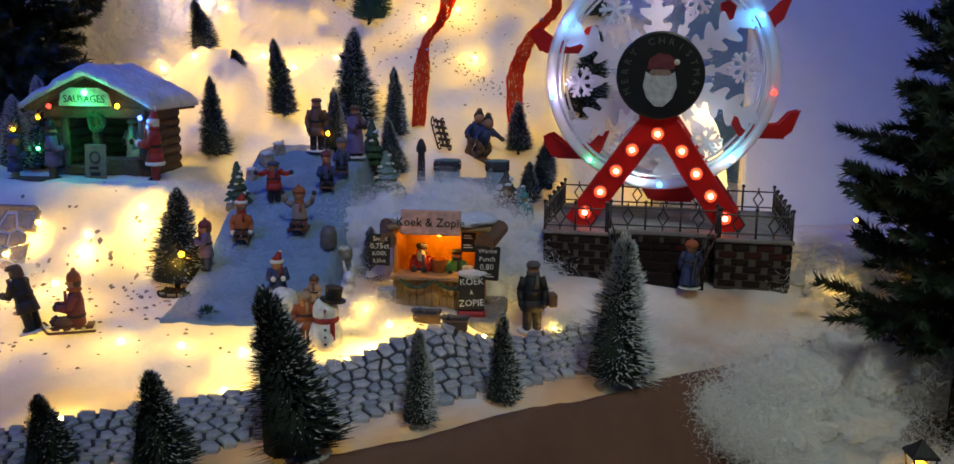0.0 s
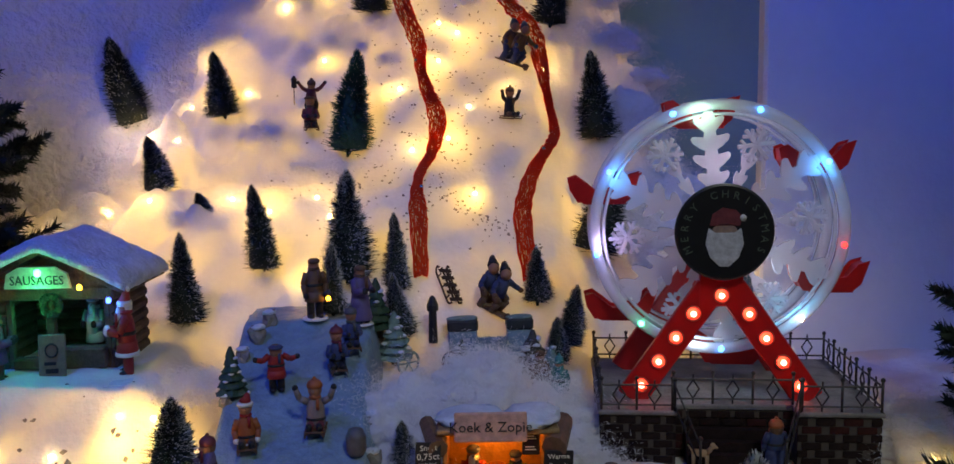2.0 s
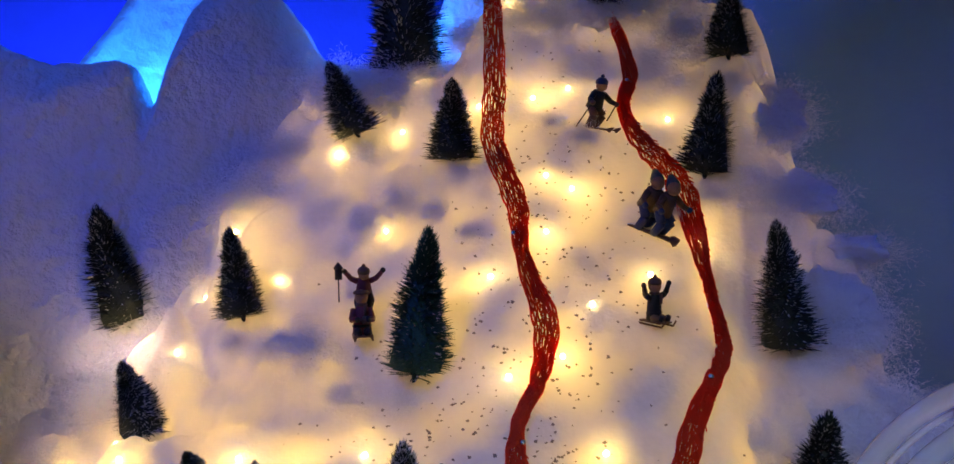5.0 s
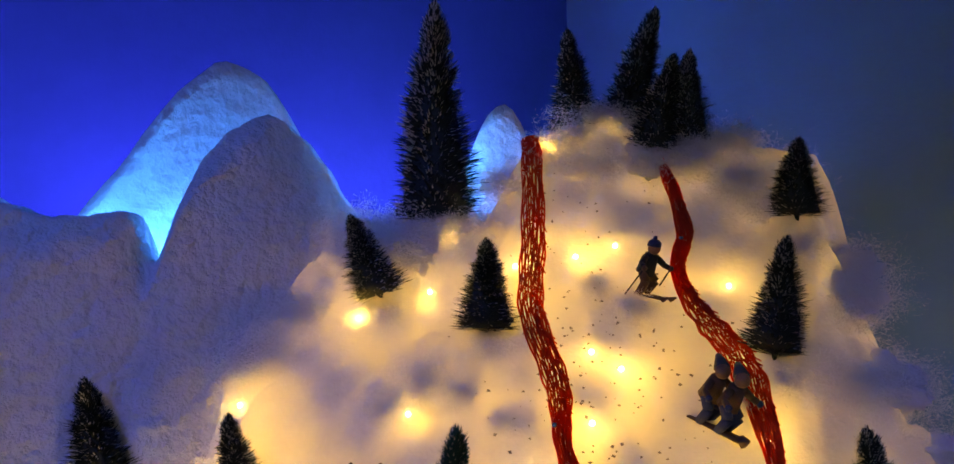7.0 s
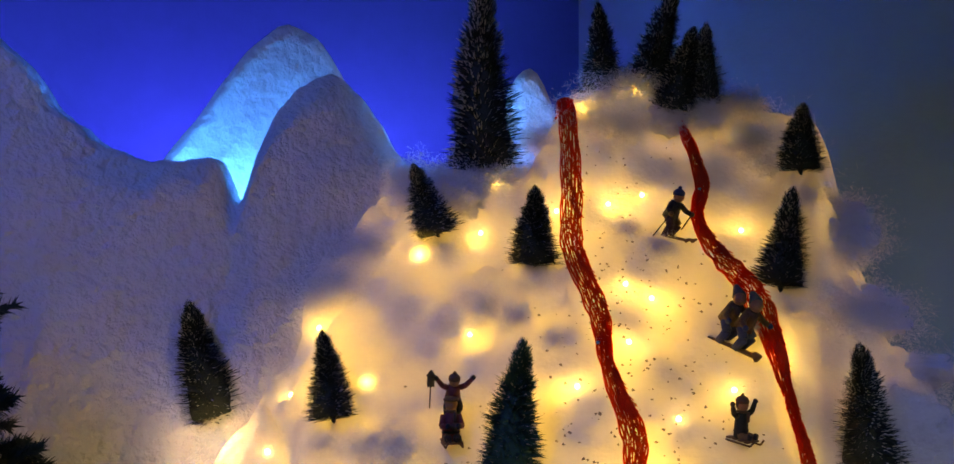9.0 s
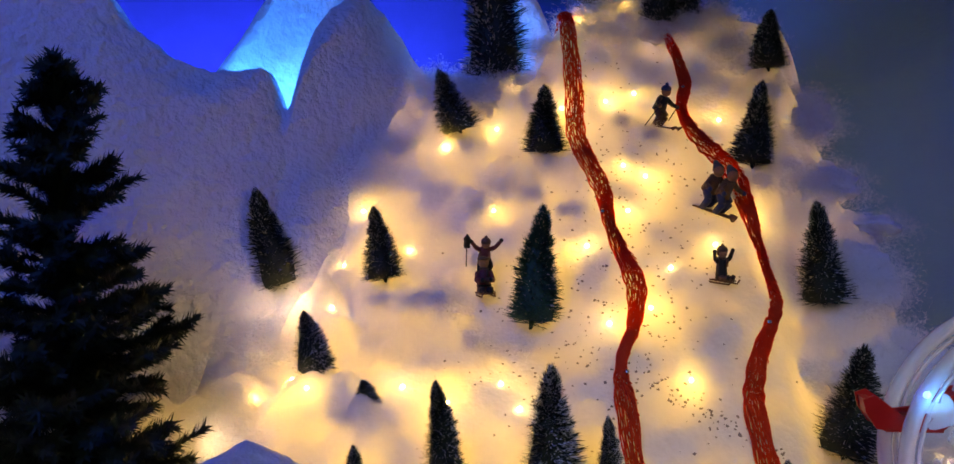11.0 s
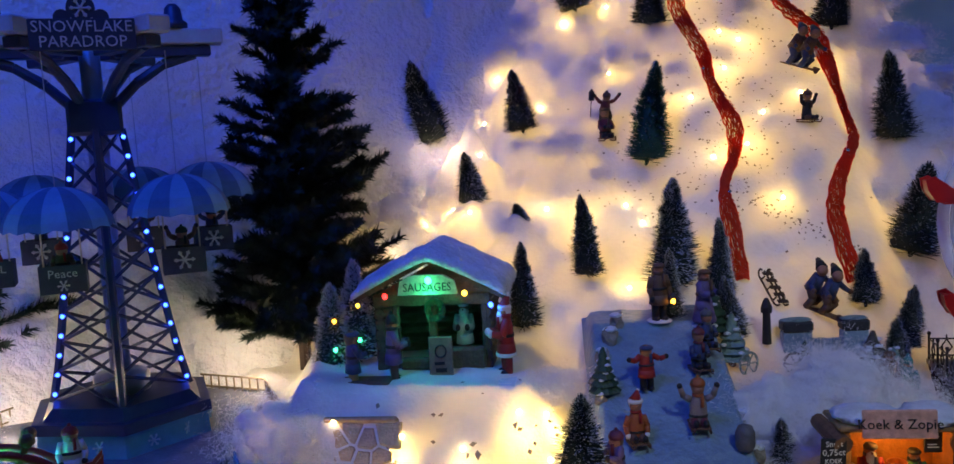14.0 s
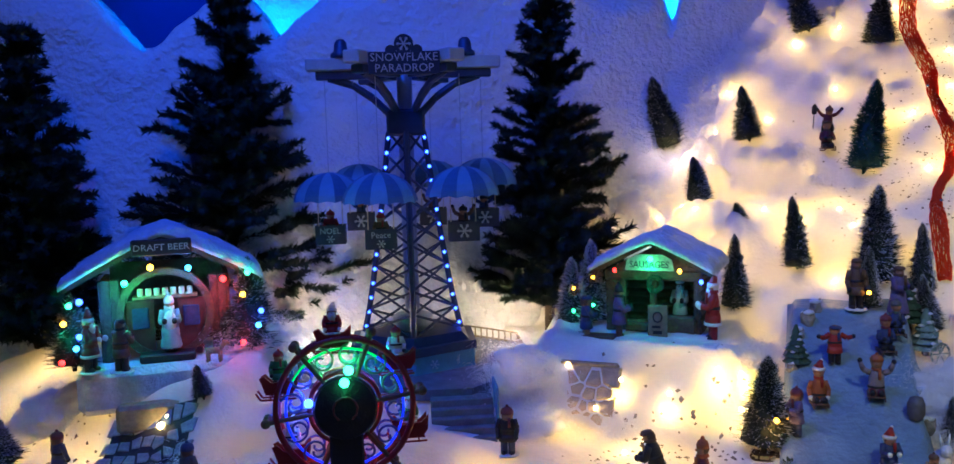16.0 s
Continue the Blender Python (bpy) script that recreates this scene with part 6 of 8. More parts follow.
def parachute(a, drop, text, coat):
    c = Vector((0.100 * math.cos(a), 0.100 * math.sin(a), 0.247 - drop))
    bm = bmesh.new()
    n, R = 14, 0.045
    rows = 7
    vs = [[bm.verts.new((R * math.sin(j / rows * 1.5) / math.sin(1.5) * math.cos(2 * math.pi * i / (2 * n)) * (1.0 if i % 2 == 0 else 0.97), R * math.sin(j / rows * 1.5) / math.sin(1.5) * math.sin(2 * math.pi * i / (2 * n)) * (1.0 if i % 2 == 0 else 0.97), -0.036 * (1 - math.cos(j / rows * 1.5)) / (1 - math.cos(1.5)) + (0.002 if (i % 2 and j == rows) else 0))) for i in range(2 * n)] for j in range(1, rows + 1)]
    top = bm.verts.new((0, 0, 0))
    for i in range(2 * n):
        bm.faces.new((top, vs[0][i], vs[0][(i + 1) % (2 * n)])).material_index = (i // 2) % 2
        for j in range(rows - 1):
            bm.faces.new((vs[j][i], vs[j + 1][i], vs[j + 1][(i + 1) % (2 * n)], vs[j][(i + 1) % (2 * n)])).material_index = (i // 2) % 2
    g = bmesh.ops.extrude_face_region(bm, geom=bm.faces[:])
    bmesh.ops.scale(bm, vec=(0.96, 0.96, 0.96), verts=[q for q in g["geom"] if isinstance(q, bmesh.types.BMVert)])
    p = part("parachute", bm, [CANOPY_A, CANOPY_B], tower, "striped blue canopy", m=Matrix.Translation(c))
    bm = bmesh.new()
    rod(bm, (0, 0, 0), (0, 0, 0.36 - c.z), 0.00045, seg=4)
    part("cord", bm, PALEGREY, p)
    for x in (-0.015, 0.015):
        bm = bmesh.new()
        rod(bm, (x, 0, -0.07), (x, 0, -0.028), 0.0008, seg=5)
        part("strap", bm, CREAM, p)
    bm = bmesh.new()
    w, d, h0, h1 = 0.0185, 0.013, -0.088, -0.066
    for q in ((-w, -d, h0, w, -d + 0.0015, h1), (-w, d - 0.0015, h0, w, d, h1), (-w, -d + 0.0015, h0, -w + 0.0015, d - 0.0015, h1), (w - 0.0015, -d + 0.0015, h0, w, d - 0.0015, h1), (-w, -d, h0 - 0.0015, w, d, h0)):
        box(bm, *q)
    bk = part("basket", bm, mat("basket", (0.05, 0.06, 0.09), 0.7, vary=0.3, scale=60) if "basket" not in bpy.data.materials else bpy.data.materials["basket"], p)
    if text:
        lettering(text, 0.010, PALEGREY, bk, Matrix.Translation((0, -d - 0.0006, (h0 + h1) / 2 + 0.004)) @ FACE)
    bm = bmesh.new()
    flake(bm, (0, (h0 + h1) / 2 - (0.006 if text else 0)), 0.005 if text else 0.009, -d - 0.0006)
    part("snowflake", bm, PALEGREY, bk)
    doll(T @ Matrix.Translation(c + Vector((0, 0, -0.0875))), 0.040, coat, coat, RED if text else BLACK, "beanie", "up" if not text else "down", foot=False, child=True, label="tiny resin rider figurine in a parachute basket", group="tower riders")


for k, (dz, text, coat) in enumerate(((0.0, "Peace", BROWN), (-0.004, "", BROWN), (-0.012, "", NAVY), (-0.01, "", BROWN), (-0.008, "", NAVY), (0.0, "NOEL", RED))):
    parachute(radians(-110 + 60 * k), dz, text, coat)

# ---- beer hut ----
B = Matrix.Translation((-0.890, 0.955, 0.128)) @ pose(0, 0, 0, 0, 0, 38)
beer = thing("beer_hut", B, "barrel-fronted beer hut with snowy roof and coloured lights", "market hut", "market stalls")
bm = bmesh.new()
box(bm, -0.095, -0.075, -0.05, 0.095, 0.05, 0.0, bevel=0.008)
part("base", bm, ROOFSNOW, beer, "snowy base slab")
DARKLOG = mat("dark_boards", (0.06, 0.04, 0.03), 0.75, vary=0.4, scale=100, bump=0.5, bscale=260)
for s in (-1, 1):
    for k in range(6):
        bm = bmesh.new()
        box(bm, s * 0.068 - 0.003, -0.034 + 0.0135 * k, 0, s * 0.068 + 0.003, -0.034 + 0.0130 * (k + 1), 0.092, bevel=0.0006)
        part("wall_board", bm, DARKLOG, beer)
    for k in range(2):
        bm = bmesh.new()
        box(bm, s * (0.049 + 0.0095 * k), -0.036, 0, s * (0.049 + 0.0095 * k + 0.009), -0.031, 0.094, bevel=0.0006)
        part("wall_board", bm, DARKLOG, beer)
bm = bmesh.new()
box(bm, -0.065, 0.045, 0, 0.065, 0.049, 0.105)
part("back_wall", bm, DARKLOG, beer)
bm = bmesh.new()
seg = 30
for i in range(seg):
    a0, a1 = 2 * math.pi * i / seg, 2 * math.pi * (i + 1) / seg
    q = [bm.verts.new((r * math.cos(a), y, 0.052 + r * math.sin(a))) for y in (-0.040, -0.028) for r in (0.045, 0.053) for a in (a0, a1)]
    for f in ((0, 1, 3, 2), (4, 6, 7, 5), (2, 3, 7, 6), (0, 4, 5, 1)):
        bm.faces.new([q[j] for j in f])
part("barrel_hoop", bm, LOG, beer, "round wooden barrel rim")
for s in (-1, 1):
    bm = bmesh.new()
    poly(bm, [(s * 0.013, 0.004), (s * 0.030, 0.012), (s * 0.044, 0.045), (s * 0.042, 0.068), (s * 0.013, 0.068)] if s < 0 else [(0.013, 0.068), (0.042, 0.068), (0.044, 0.045), (0.030, 0.012), (0.013, 0.004)], -0.036, -0.033)
    bmesh.ops.recalc_face_normals(bm, faces=bm.faces[:])
    part("barrel_panel", bm, paint(0.12, 0.03, 0.025), beer)
    bm = bmesh.new()
    box(bm, s * 0.0275 - 0.009, -0.0385, 0.036, s * 0.0275 + 0.009, -0.036, 0.060, bevel=0.001)
    part("window", bm, NAVY, beer)
bm = bmesh.new()
box(bm, -0.035, -0.040, 0.070, 0.035, -0.024, 0.073)
part("shelf", bm, WOOD, beer)
for k in range(7):
    bm = bmesh.new()
    lathe(bm, [(0.0032, 0), (0.0034, 0.008), (0.002, 0.0085)], 9, 0, Matrix.Translation((-0.027 + 0.009 * k, -0.033, 0.073)))
    part("mug", bm, CREAM, beer)
gable_roof(beer, 0.105, 0.055, -0.050, 0.055, 0.084, 0.012, 6, wood=DARKLOG)
bm = bmesh.new()
box(bm, -0.040, -0.0025, -0.0125, 0.040, 0.0025, 0.0125, bevel=0.002)
sg = part("sign", bm, mat("sign_dark", (0.03, 0.022, 0.018), 0.6, vary=0.3), beer, "dark wooden sign with pale lettering", m=pose(0, -0.056, 0.130) @ Matrix.Diagonal((0.8, 1, 0.75, 1)))
lettering("DRAFT BEER", 0.0135, paint(0.6, 0.57, 0.5), sg, Matrix.Translation((0, -0.0029, 0)) @ FACE)
for x, z, b in ((-0.041, 0.092, BULB_GREEN), (-0.013, 0.108, BULB_AMBER), (0.027, 0.105, BULB_CYAN), (0.064, 0.090, BULB_RED), (-0.088, 0.075, BULB_BLUE)):
    bulb(beer, (x, -0.056, z), 0.0036, b)
for x, z, c in ((-0.041, 0.088, (0.03, 1.0, 0.3)), (-0.075, 0.07, (0.05, 0.2, 1.0)), (0.027, 0.1, (0.04, 0.25, 1.0)), (0.064, 0.08, (1.0, 0.06, 0.08))):
    lamp("hut_bulb", "POINT", B @ pose(x, -0.062, z - 0.004), 0.07, c, 0.004)
lamp("hut_bulb", "POINT", B @ pose(0.0, -0.075, 0.07), 0.012, (0.25, 0.7, 1.0), 0.004)
bm = bmesh.new()
box(bm, -0.030, -0.060, 0, 0.030, -0.036, 0.010, bevel=0.002)
tagged(part("doorstep", bm, BLACK, m=B), "dark doorstep before the barrel door", "step")
doll(B @ pose(0.004, -0.048, 0.010), 0.064, paint(0.25, 0.4, 0.45), RED, WHITE, "beanie", "forward", skirt=True, foot=False, apron=WHITE, label="resin serving woman figurine in the barrel door")
doll(B @ pose(-0.046, -0.088, 0.0, 0, 0, 150), 0.060, BROWN, BLACK, BLACK, "cap", "forward", label="resin guest figurine in brown coat before the hut")
doll(B @ pose(-0.078, -0.075, 0.0, 0, 0, 60), 0.064, MAROON, BLACK, RED, "santa", "forward", beard=True, label="resin figurine in dark red coat and pointed cap")
dog(B @ pose(0.050, -0.078, 0.0, 0, 0, 70), 0.024, TAN, "tan resin dog figurine before the beer hut")
for dx, dy, h, w in ((0.092, -0.045, 0.108, 0.062), (-0.098, -0.050, 0.082, 0.05)):
    p = B @ Vector((dx, dy, -0.002))
    t = brush_tree(70, p, p + Vector((0, 0, h)), w, "dark", label="bottle-brush tree strung with coloured lights by the beer hut")
    for k, b in enumerate((BULB_GREEN, BULB_AMBER, BULB_BLUE, BULB_RED, BULB_CYAN)):
        a, z = (0.6, 0.3, 1.1, 0.4, 0.9)[k], (0.9, 0.68, 0.5, 0.2, 0.36)[k]
        r = w * 0.68 * (1 - z) ** 0.72 + 0.002
        bulb(t, t.matrix_basis.to_3x3().inverted() @ Vector((r * math.sin(a), -r * math.cos(a), h * z)), 0.0032, b)
for dx, dz, c in ((0.088, 0.10, (0.03, 1.0, 0.3)), (0.10, 0.055, (0.03, 0.12, 1.0)), (0.08, 0.03, (1.0, 0.05, 0.1)), (-0.10, 0.04, (0.03, 1.0, 0.4))):
    lamp("hut_bulb", "POINT", B @ pose(dx, -0.085, dz), 0.018, c, 0.004)
for x, y, h, w, dx in ((-0.905, 0.868, 0.042, 0.026, 0.0), (-0.785, 0.880, 0.036, 0.024, -0.008)):
    brush_tree(73, (x, y, terrain(x, y)), (x + dx, y, terrain(x, y) + h), w, "frosty")
x, y = -0.997, 0.80
brush_tree(75, (x, y, terrain(x, y)), (x, y, terrain(x, y) + 0.05), 0.05, "frosty")
bm = bmesh.new()
box(bm, -0.044, -0.010, -0.02, 0.044, 0.012, 0.010, bevel=0.004)
tagged(part("stone_step", bm, paint(0.3, 0.26, 0.15), m=on_snow(-0.838, 0.872, 38)), "mossy stone step below the beer hut", "step")
bulb(thing("fairy_bulb", on_snow(-0.826, 0.858, 0, 0.004), "single warm bulb at the stone step", "light bulb"), (0, 0, 0), 0.004, BULB_WARM)


def voronoi(cells, gap):
    """Convex pieces round the given seeds, each shrunk by gap: (centre, outline)."""
    out = []
    for i, (cx, cy, bound) in enumerate(cells):
        pol = [(cx - bound, cy - bound), (cx + bound, cy - bound), (cx + bound, cy + bound), (cx - bound, cy + bound)]
        for j, (ox, oy, _) in enumerate(cells):
            d = math.hypot(ox - cx, oy - cy)
            if i == j or d > 2.6 * bound or d < 1e-9:
                continue
            nx, ny = (ox - cx) / d, (oy - cy) / d
            lim = d / 2 - gap
            new_pol = []
            for k in range(len(pol)):
                (ax, ay), (bx, by) = pol[k], pol[(k + 1) % len(pol)]
                da, db = (ax - cx) * nx + (ay - cy) * ny - lim, (bx - cx) * nx + (by - cy) * ny - lim
                if da <= 0:
                    new_pol.append((ax, ay))
                if da * db < 0:
                    u = da / (da - db)
                    new_pol.append((ax + (bx - ax) * u, ay + (by - ay) * u))
            pol = new_pol
            if len(pol) < 3:
                break
        if len(pol) >= 3:
            out.append(((cx, cy), pol))
    return out


COBBLES = [mat("cobble", c, 0.8, vary=0.35, scale=70, bump=0.5, bscale=250) for c in ((0.36, 0.39, 0.43), (0.3, 0.33, 0.38), (0.43, 0.45, 0.47))]


def cobble_patch(parent, m_of, cells, gap, rg, high=0.0022):
    """One object per stone, its edge sunk and its top slightly domed; m_of gives a height."""
    for (cx, cy), pol in voronoi(cells, gap):
        bm = bmesh.new()
        lo = [bm.verts.new((x - cx, y - cy, -0.003)) for x, y in pol]
        mid = [bm.verts.new(((x - cx) * 0.97, (y - cy) * 0.97, high * 0.55)) for x, y in pol]
        top = [bm.verts.new(((x - cx) * 0.8, (y - cy) * 0.8, high)) for x, y in pol]
        n = len(pol)
        for a, b in ((lo, mid), (mid, top)):
            for i in range(n):
                bm.faces.new((a[i], a[(i + 1) % n], b[(i + 1) % n], b[i]))
        bm.faces.new(top)
        n = Vector((m_of(cx - 0.004, cy) - m_of(cx + 0.004, cy), m_of(cx, cy - 0.004) - m_of(cx, cy + 0.004), 0.008))
        q = Vector((0, 0, 1)).rotation_difference(n).to_matrix().to_4x4()
        part("cobble", bm, rg.choice(COBBLES), parent, m=Matrix.Translation((cx, cy, m_of(cx, cy) + rg.uniform(-0.0004, 0.0003))) @ q, smooth_shade=False)


# stones of the retaining wall under the hut
rgs = random.Random(5)
for (cx, cz), pol in voronoi([(-0.019 + 0.0128 * c + rgs.uniform(-0.004, 0.004) + (0.004 if r % 2 else -0.002), -0.03 + 0.0155 * r + rgs.uniform(-0.004, 0.004), 0.012) for r in range(4) for c in range(4)], 0.0009):
    bm = bmesh.new()
    a = [bm.verts.new((x - cx, 0.003, z - cz)) for x, z in pol]
    b = [bm.verts.new(((x - cx) * 0.97, -0.001, (z - cz) * 0.97)) for x, z in pol]
    c = [bm.verts.new(((x - cx) * 0.8, -0.0022, (z - cz) * 0.8)) for x, z in pol]
    for lo, hi in ((a, b), (b, c)):
        for k in range(len(pol)):
            bm.faces.new((lo[k], lo[(k + 1) % len(pol)], hi[(k + 1) % len(pol)], hi[k]))
    bm.faces.new(c)
    part("stone", bm, SANDSTONE, sw, m=pose(cx, 0, cz))

def path_point(u, v):
    return -0.842 + u * 0.97 - v * 0.24, 0.876 + u * 0.24 + v * 0.97


p0 = thing("cobble_path", pose(0, 0, 0), "short cobbled path up to the beer hut", "path")
rgc = random.Random(8)
cells = []
for i in range(7):
    for j in range(4):
        u, v = -0.040 + 0.0135 * i + rgc.uniform(-0.003, 0.003), -0.016 - 0.0135 * j + rgc.uniform(-0.003, 0.003)
        cells.append((*path_point(u, v), 0.011))
bm = bmesh.new()
grid_mesh(bm, np.linspace(-0.047, 0.048, 14), np.linspace(-0.064, -0.006, 12), lambda u, v: (*path_point(u, v), terrain(*path_point(u, v)) + 0.0022))
part("bed", bm, paint(0.05, 0.05, 0.055), p0)
cobble_patch(p0, lambda x, y: terrain(x, y) + 0.002, cells, 0.0009, rgc, 0.0016)

# ---- small red carousel wheel ----
CW = Matrix.Translation((-0.549, 0.767, 0.143)) @ pose(0, 0, 0, -8, 0, 30)
sw = thing("small_wheel", CW, "small red toy wheel ride lit green and blue", "ferris wheel")
CR = 0.057
DARKRED = mat("dark_red", (0.3, 0.02, 0.02), 0.4, vary=0.2, scale=80)
for y in (-0.014, 0.014):
    for r, w in ((CR, 0.0028), (CR * 0.52, 0.002)):
        bm = bmesh.new()
        for i in range(48):
            a, b = 2 * math.pi * i / 48, 2 * math.pi * (i + 1) / 48
            rod(bm, (r * math.cos(a), y, r * math.sin(a)), (r * math.cos(b), y, r * math.sin(b)), w, seg=6, cap=False)
        part("rim", bm, DARKRED, sw, smooth_shade=True)
    for k in range(6):
        a = radians(60 * k + 8)
        bm = bmesh.new()
        rod(bm, (0.02 * math.cos(a), y, 0.02 * math.sin(a)), (1.13 * CR * math.cos(a), y, 1.13 * CR * math.sin(a)), 0.0024, 0.002, 7)
        ball(bm, (1.16 * CR * math.cos(a), y, 1.16 * CR * math.sin(a)), 0.0042, seg=8)
        part("spoke", bm, BROWN, sw)
        bm = bmesh.new()
        am = a + radians(30)
        for s in (-1, 1):
            prev = None
            for q in range(15):
                th, rr = q * 0.5, 0.011 * (1 - q / 18)
                c = Vector((CR * 0.72 * math.cos(am) + s * 0.012 * math.sin(am), y, CR * 0.72 * math.sin(am) - s * 0.012 * math.cos(am)))
                pt = c + Vector((rr * math.cos(s * th + am), 0, rr * math.sin(s * th + am)))
                if prev is not None:
                    rod(bm, prev, pt, 0.0011, seg=5, cap=False)
                prev = pt
        # scroll paint carries the tint of the green and blue light on it
        part("scroll", bm, paint(0.1, 0.3, 0.15) if k in (0, 1) else paint(0.08, 0.1, 0.35), sw)
bm = bmesh.new()
lathe(bm, [(0.026, 0), (0.027, 0.002), (0.025, 0.008), (0.010, 0.012), (0.001, 0.0125)], 28, 0, pose(0, -0.016, 0) @ FACE)
cap = part("hub_cap", bm, BLACK, sw, "black hub cap with a faint ring")
bm = bmesh.new()
for i in range(9):
    a, b = radians(-60 + 33 * i), radians(-60 + 33 * (i + 1))
    rod(bm, (0.010 * math.cos(a), -0.0275, 0.010 * math.sin(a)), (0.010 * math.cos(b), -0.0275, 0.010 * math.sin(b)), 0.0012, seg=5)
part("ring_mark", bm, MAROON, cap)
bm = bmesh.new()
box(bm, -0.014, -0.022, -0.125, 0.014, -0.014, 0.0, bevel=0.002)
box(bm, -0.014, 0.020, -0.125, 0.014, 0.028, 0.0, bevel=0.002)
rod(bm, (0, -0.02, 0), (0, 0.026, 0), 0.006, seg=10)
part("pillar", bm, BLACK, sw)
for k in range(6):
    a = radians(60 * k + 38)
    c = Vector((1.02 * CR * math.cos(a), 0, 1.02 * CR * math.sin(a)))
    bm = bmesh.new()
    side = [(-0.014, 0.001), (-0.011, -0.008), (0.011, -0.008), (0.015, -0.002), (0.016, 0.010), (0.010, 0.004), (-0.006, 0.002), (-0.012, 0.008), (-0.016, 0.006)]
    for y in (-0.010, 0.008):
        poly(bm, side, y, y + 0.002)
    box(bm, -0.010, -0.008, -0.0075, 0.010, 0.008, -0.005)
    bmesh.ops.recalc_face_normals(bm, faces=bm.faces[:])
    for y in (-0.0095, 0.0095):
        rod(bm, (-0.015, y, -0.012), (0.014, y, -0.012), 0.0009, seg=5)
        rod(bm, (-0.015, y, -0.012), (-0.019, y, -0.006), 0.0009, seg=5)
        for x in (-0.007, 0.007):
            rod(bm, (x, y, -0.012), (x, y, -0.007), 0.0007, seg=5)
    part("gondola", bm, DARKRED, sw, "dark red sleigh gondola", m=Matrix.Translation(c))
    doll(CW @ Matrix.Translation(c + Vector((0.0, 0, -0.006))), 0.034, (WHITE, RED, GREEN)[k % 3], BROWN, (RED, WHITE)[k % 2], "santa" if k % 2 else "beanie", foot=False, child=True, beard=bool(k % 2), label="tiny resin rider figurine in a sleigh gondola", group="small wheel riders")
LIT_BLUE, LIT_GREEN = glow("lit_tube_blue", (0.004, 0.03, 1.0), 0.9), glow("lit_tube_green", (0.004, 0.8, 0.15), 0.5)
for a0, a1, m_lit in ((100, 150, LIT_GREEN), (150, 262, LIT_BLUE), (-82, 55, LIT_BLUE), (55, 100, LIT_GREEN)):
    bm = bmesh.new()
    for i in range(14):
        a, b = radians(a0 + (a1 - a0) * i / 14), radians(a0 + (a1 - a0) * (i + 1) / 14)
        rod(bm, (CR * 0.86 * math.cos(a), -0.013, CR * 0.86 * math.sin(a)), (CR * 0.86 * math.cos(b), -0.013, CR * 0.86 * math.sin(b)), 0.0011, seg=6, cap=False)
    part("light_tube", bm, m_lit, sw, "glowing coloured light tube", smooth_shade=True)
for p, b in (((-0.030, -0.020, 0.006), BULB_BLUE), ((0.0, -0.030, 0.022), BULB_GREEN), ((0.004, -0.022, 0.031), BULB_GREEN)):
    bulb(sw, p, 0.004, b)
for p, c, e in (((-0.03, 0, 0.01), (0.02, 0.06, 1.0), 0.12), ((0.0, 0, 0.036), (0.02, 1.0, 0.25), 0.09), ((0.02, 0, 0.02), (0.02, 0.06, 1.0), 0.08), ((0.0, 0.0, -0.03), (1.0, 0.04, 0.02), 0.06)):
    lamp("wheel_bulb", "POINT", CW @ pose(*p), e, c, 0.004)
doll(on_snow(-0.474, 0.972, 10), 0.052, BLACK, NAVY, MAROON, "beanie", "down", child=True, label="resin child figurine in dark coat and wool cap")
for x, y, c, hh in ((-0.905, 0.795, NAVY, MAROON), (-0.745, 0.80, GREY, NAVY)):
    doll(on_snow(x, y, 170), 0.05, c, BROWN, hh, "beanie", "down", child=True, label="resin child figurine in wool cap seen from behind")

# ---- sledging hill ----
ICE = mat("ice_blue", (0.19, 0.29, 0.38), 0.4, vary=0.25, scale=30, bump=0.5, bscale=120)
hill = thing("sledging_hill", pose(0, 0, 0), "icy blue-white resin sledging hill with edge stones", "sledging hill")
bm = bmesh.new()
grid_mesh(bm, np.linspace(-0.205, -0.062, 44), np.linspace(0.965, 1.31, 80), lambda x, y: (x, y, terrain(x, y) + 0.0035))
g = bmesh.ops.extrude_face_region(bm, geom=bm.faces[:])
bmesh.ops.translate(bm, vec=(0, 0, -0.012), verts=[q for q in g["geom"] if isinstance(q, bmesh.types.BMVert)])
bmesh.ops.recalc_face_normals(bm, faces=bm.faces[:])
part("run", bm, ICE, hill, smooth_shade=True)
rgh = random.Random(12)
for x, y, s in ((-0.198, 1.165, 0.009), (-0.190, 1.195, 0.009), (-0.180, 1.218, 0.011), (-0.172, 1.240, 0.010), (-0.196, 1.14, 0.007), (-0.066, 1.09, 0.010), (-0.068, 1.13, 0.009), (-0.2, 1.06, 0.007)):
    bm = bmesh.new()
    blob(bm, (0, 0, 0), s, (0.8, 0.7, 1.0), rgh.random() * 9, 0.5, sub=2)
    st = part("edge_stone", bm, STONE, hill, m=pose(x, y, terrain(x, y) + s * 0.7))
    bm = bmesh.new()
    blob(bm, (0, 0, s * 0.8), s * 0.7, (1, 0.9, 0.4), rgh.random() * 9, 0.3, sub=2)
    part("snow", bm, ROOFSNOW, st, smooth_shade=True)
G = 0.004
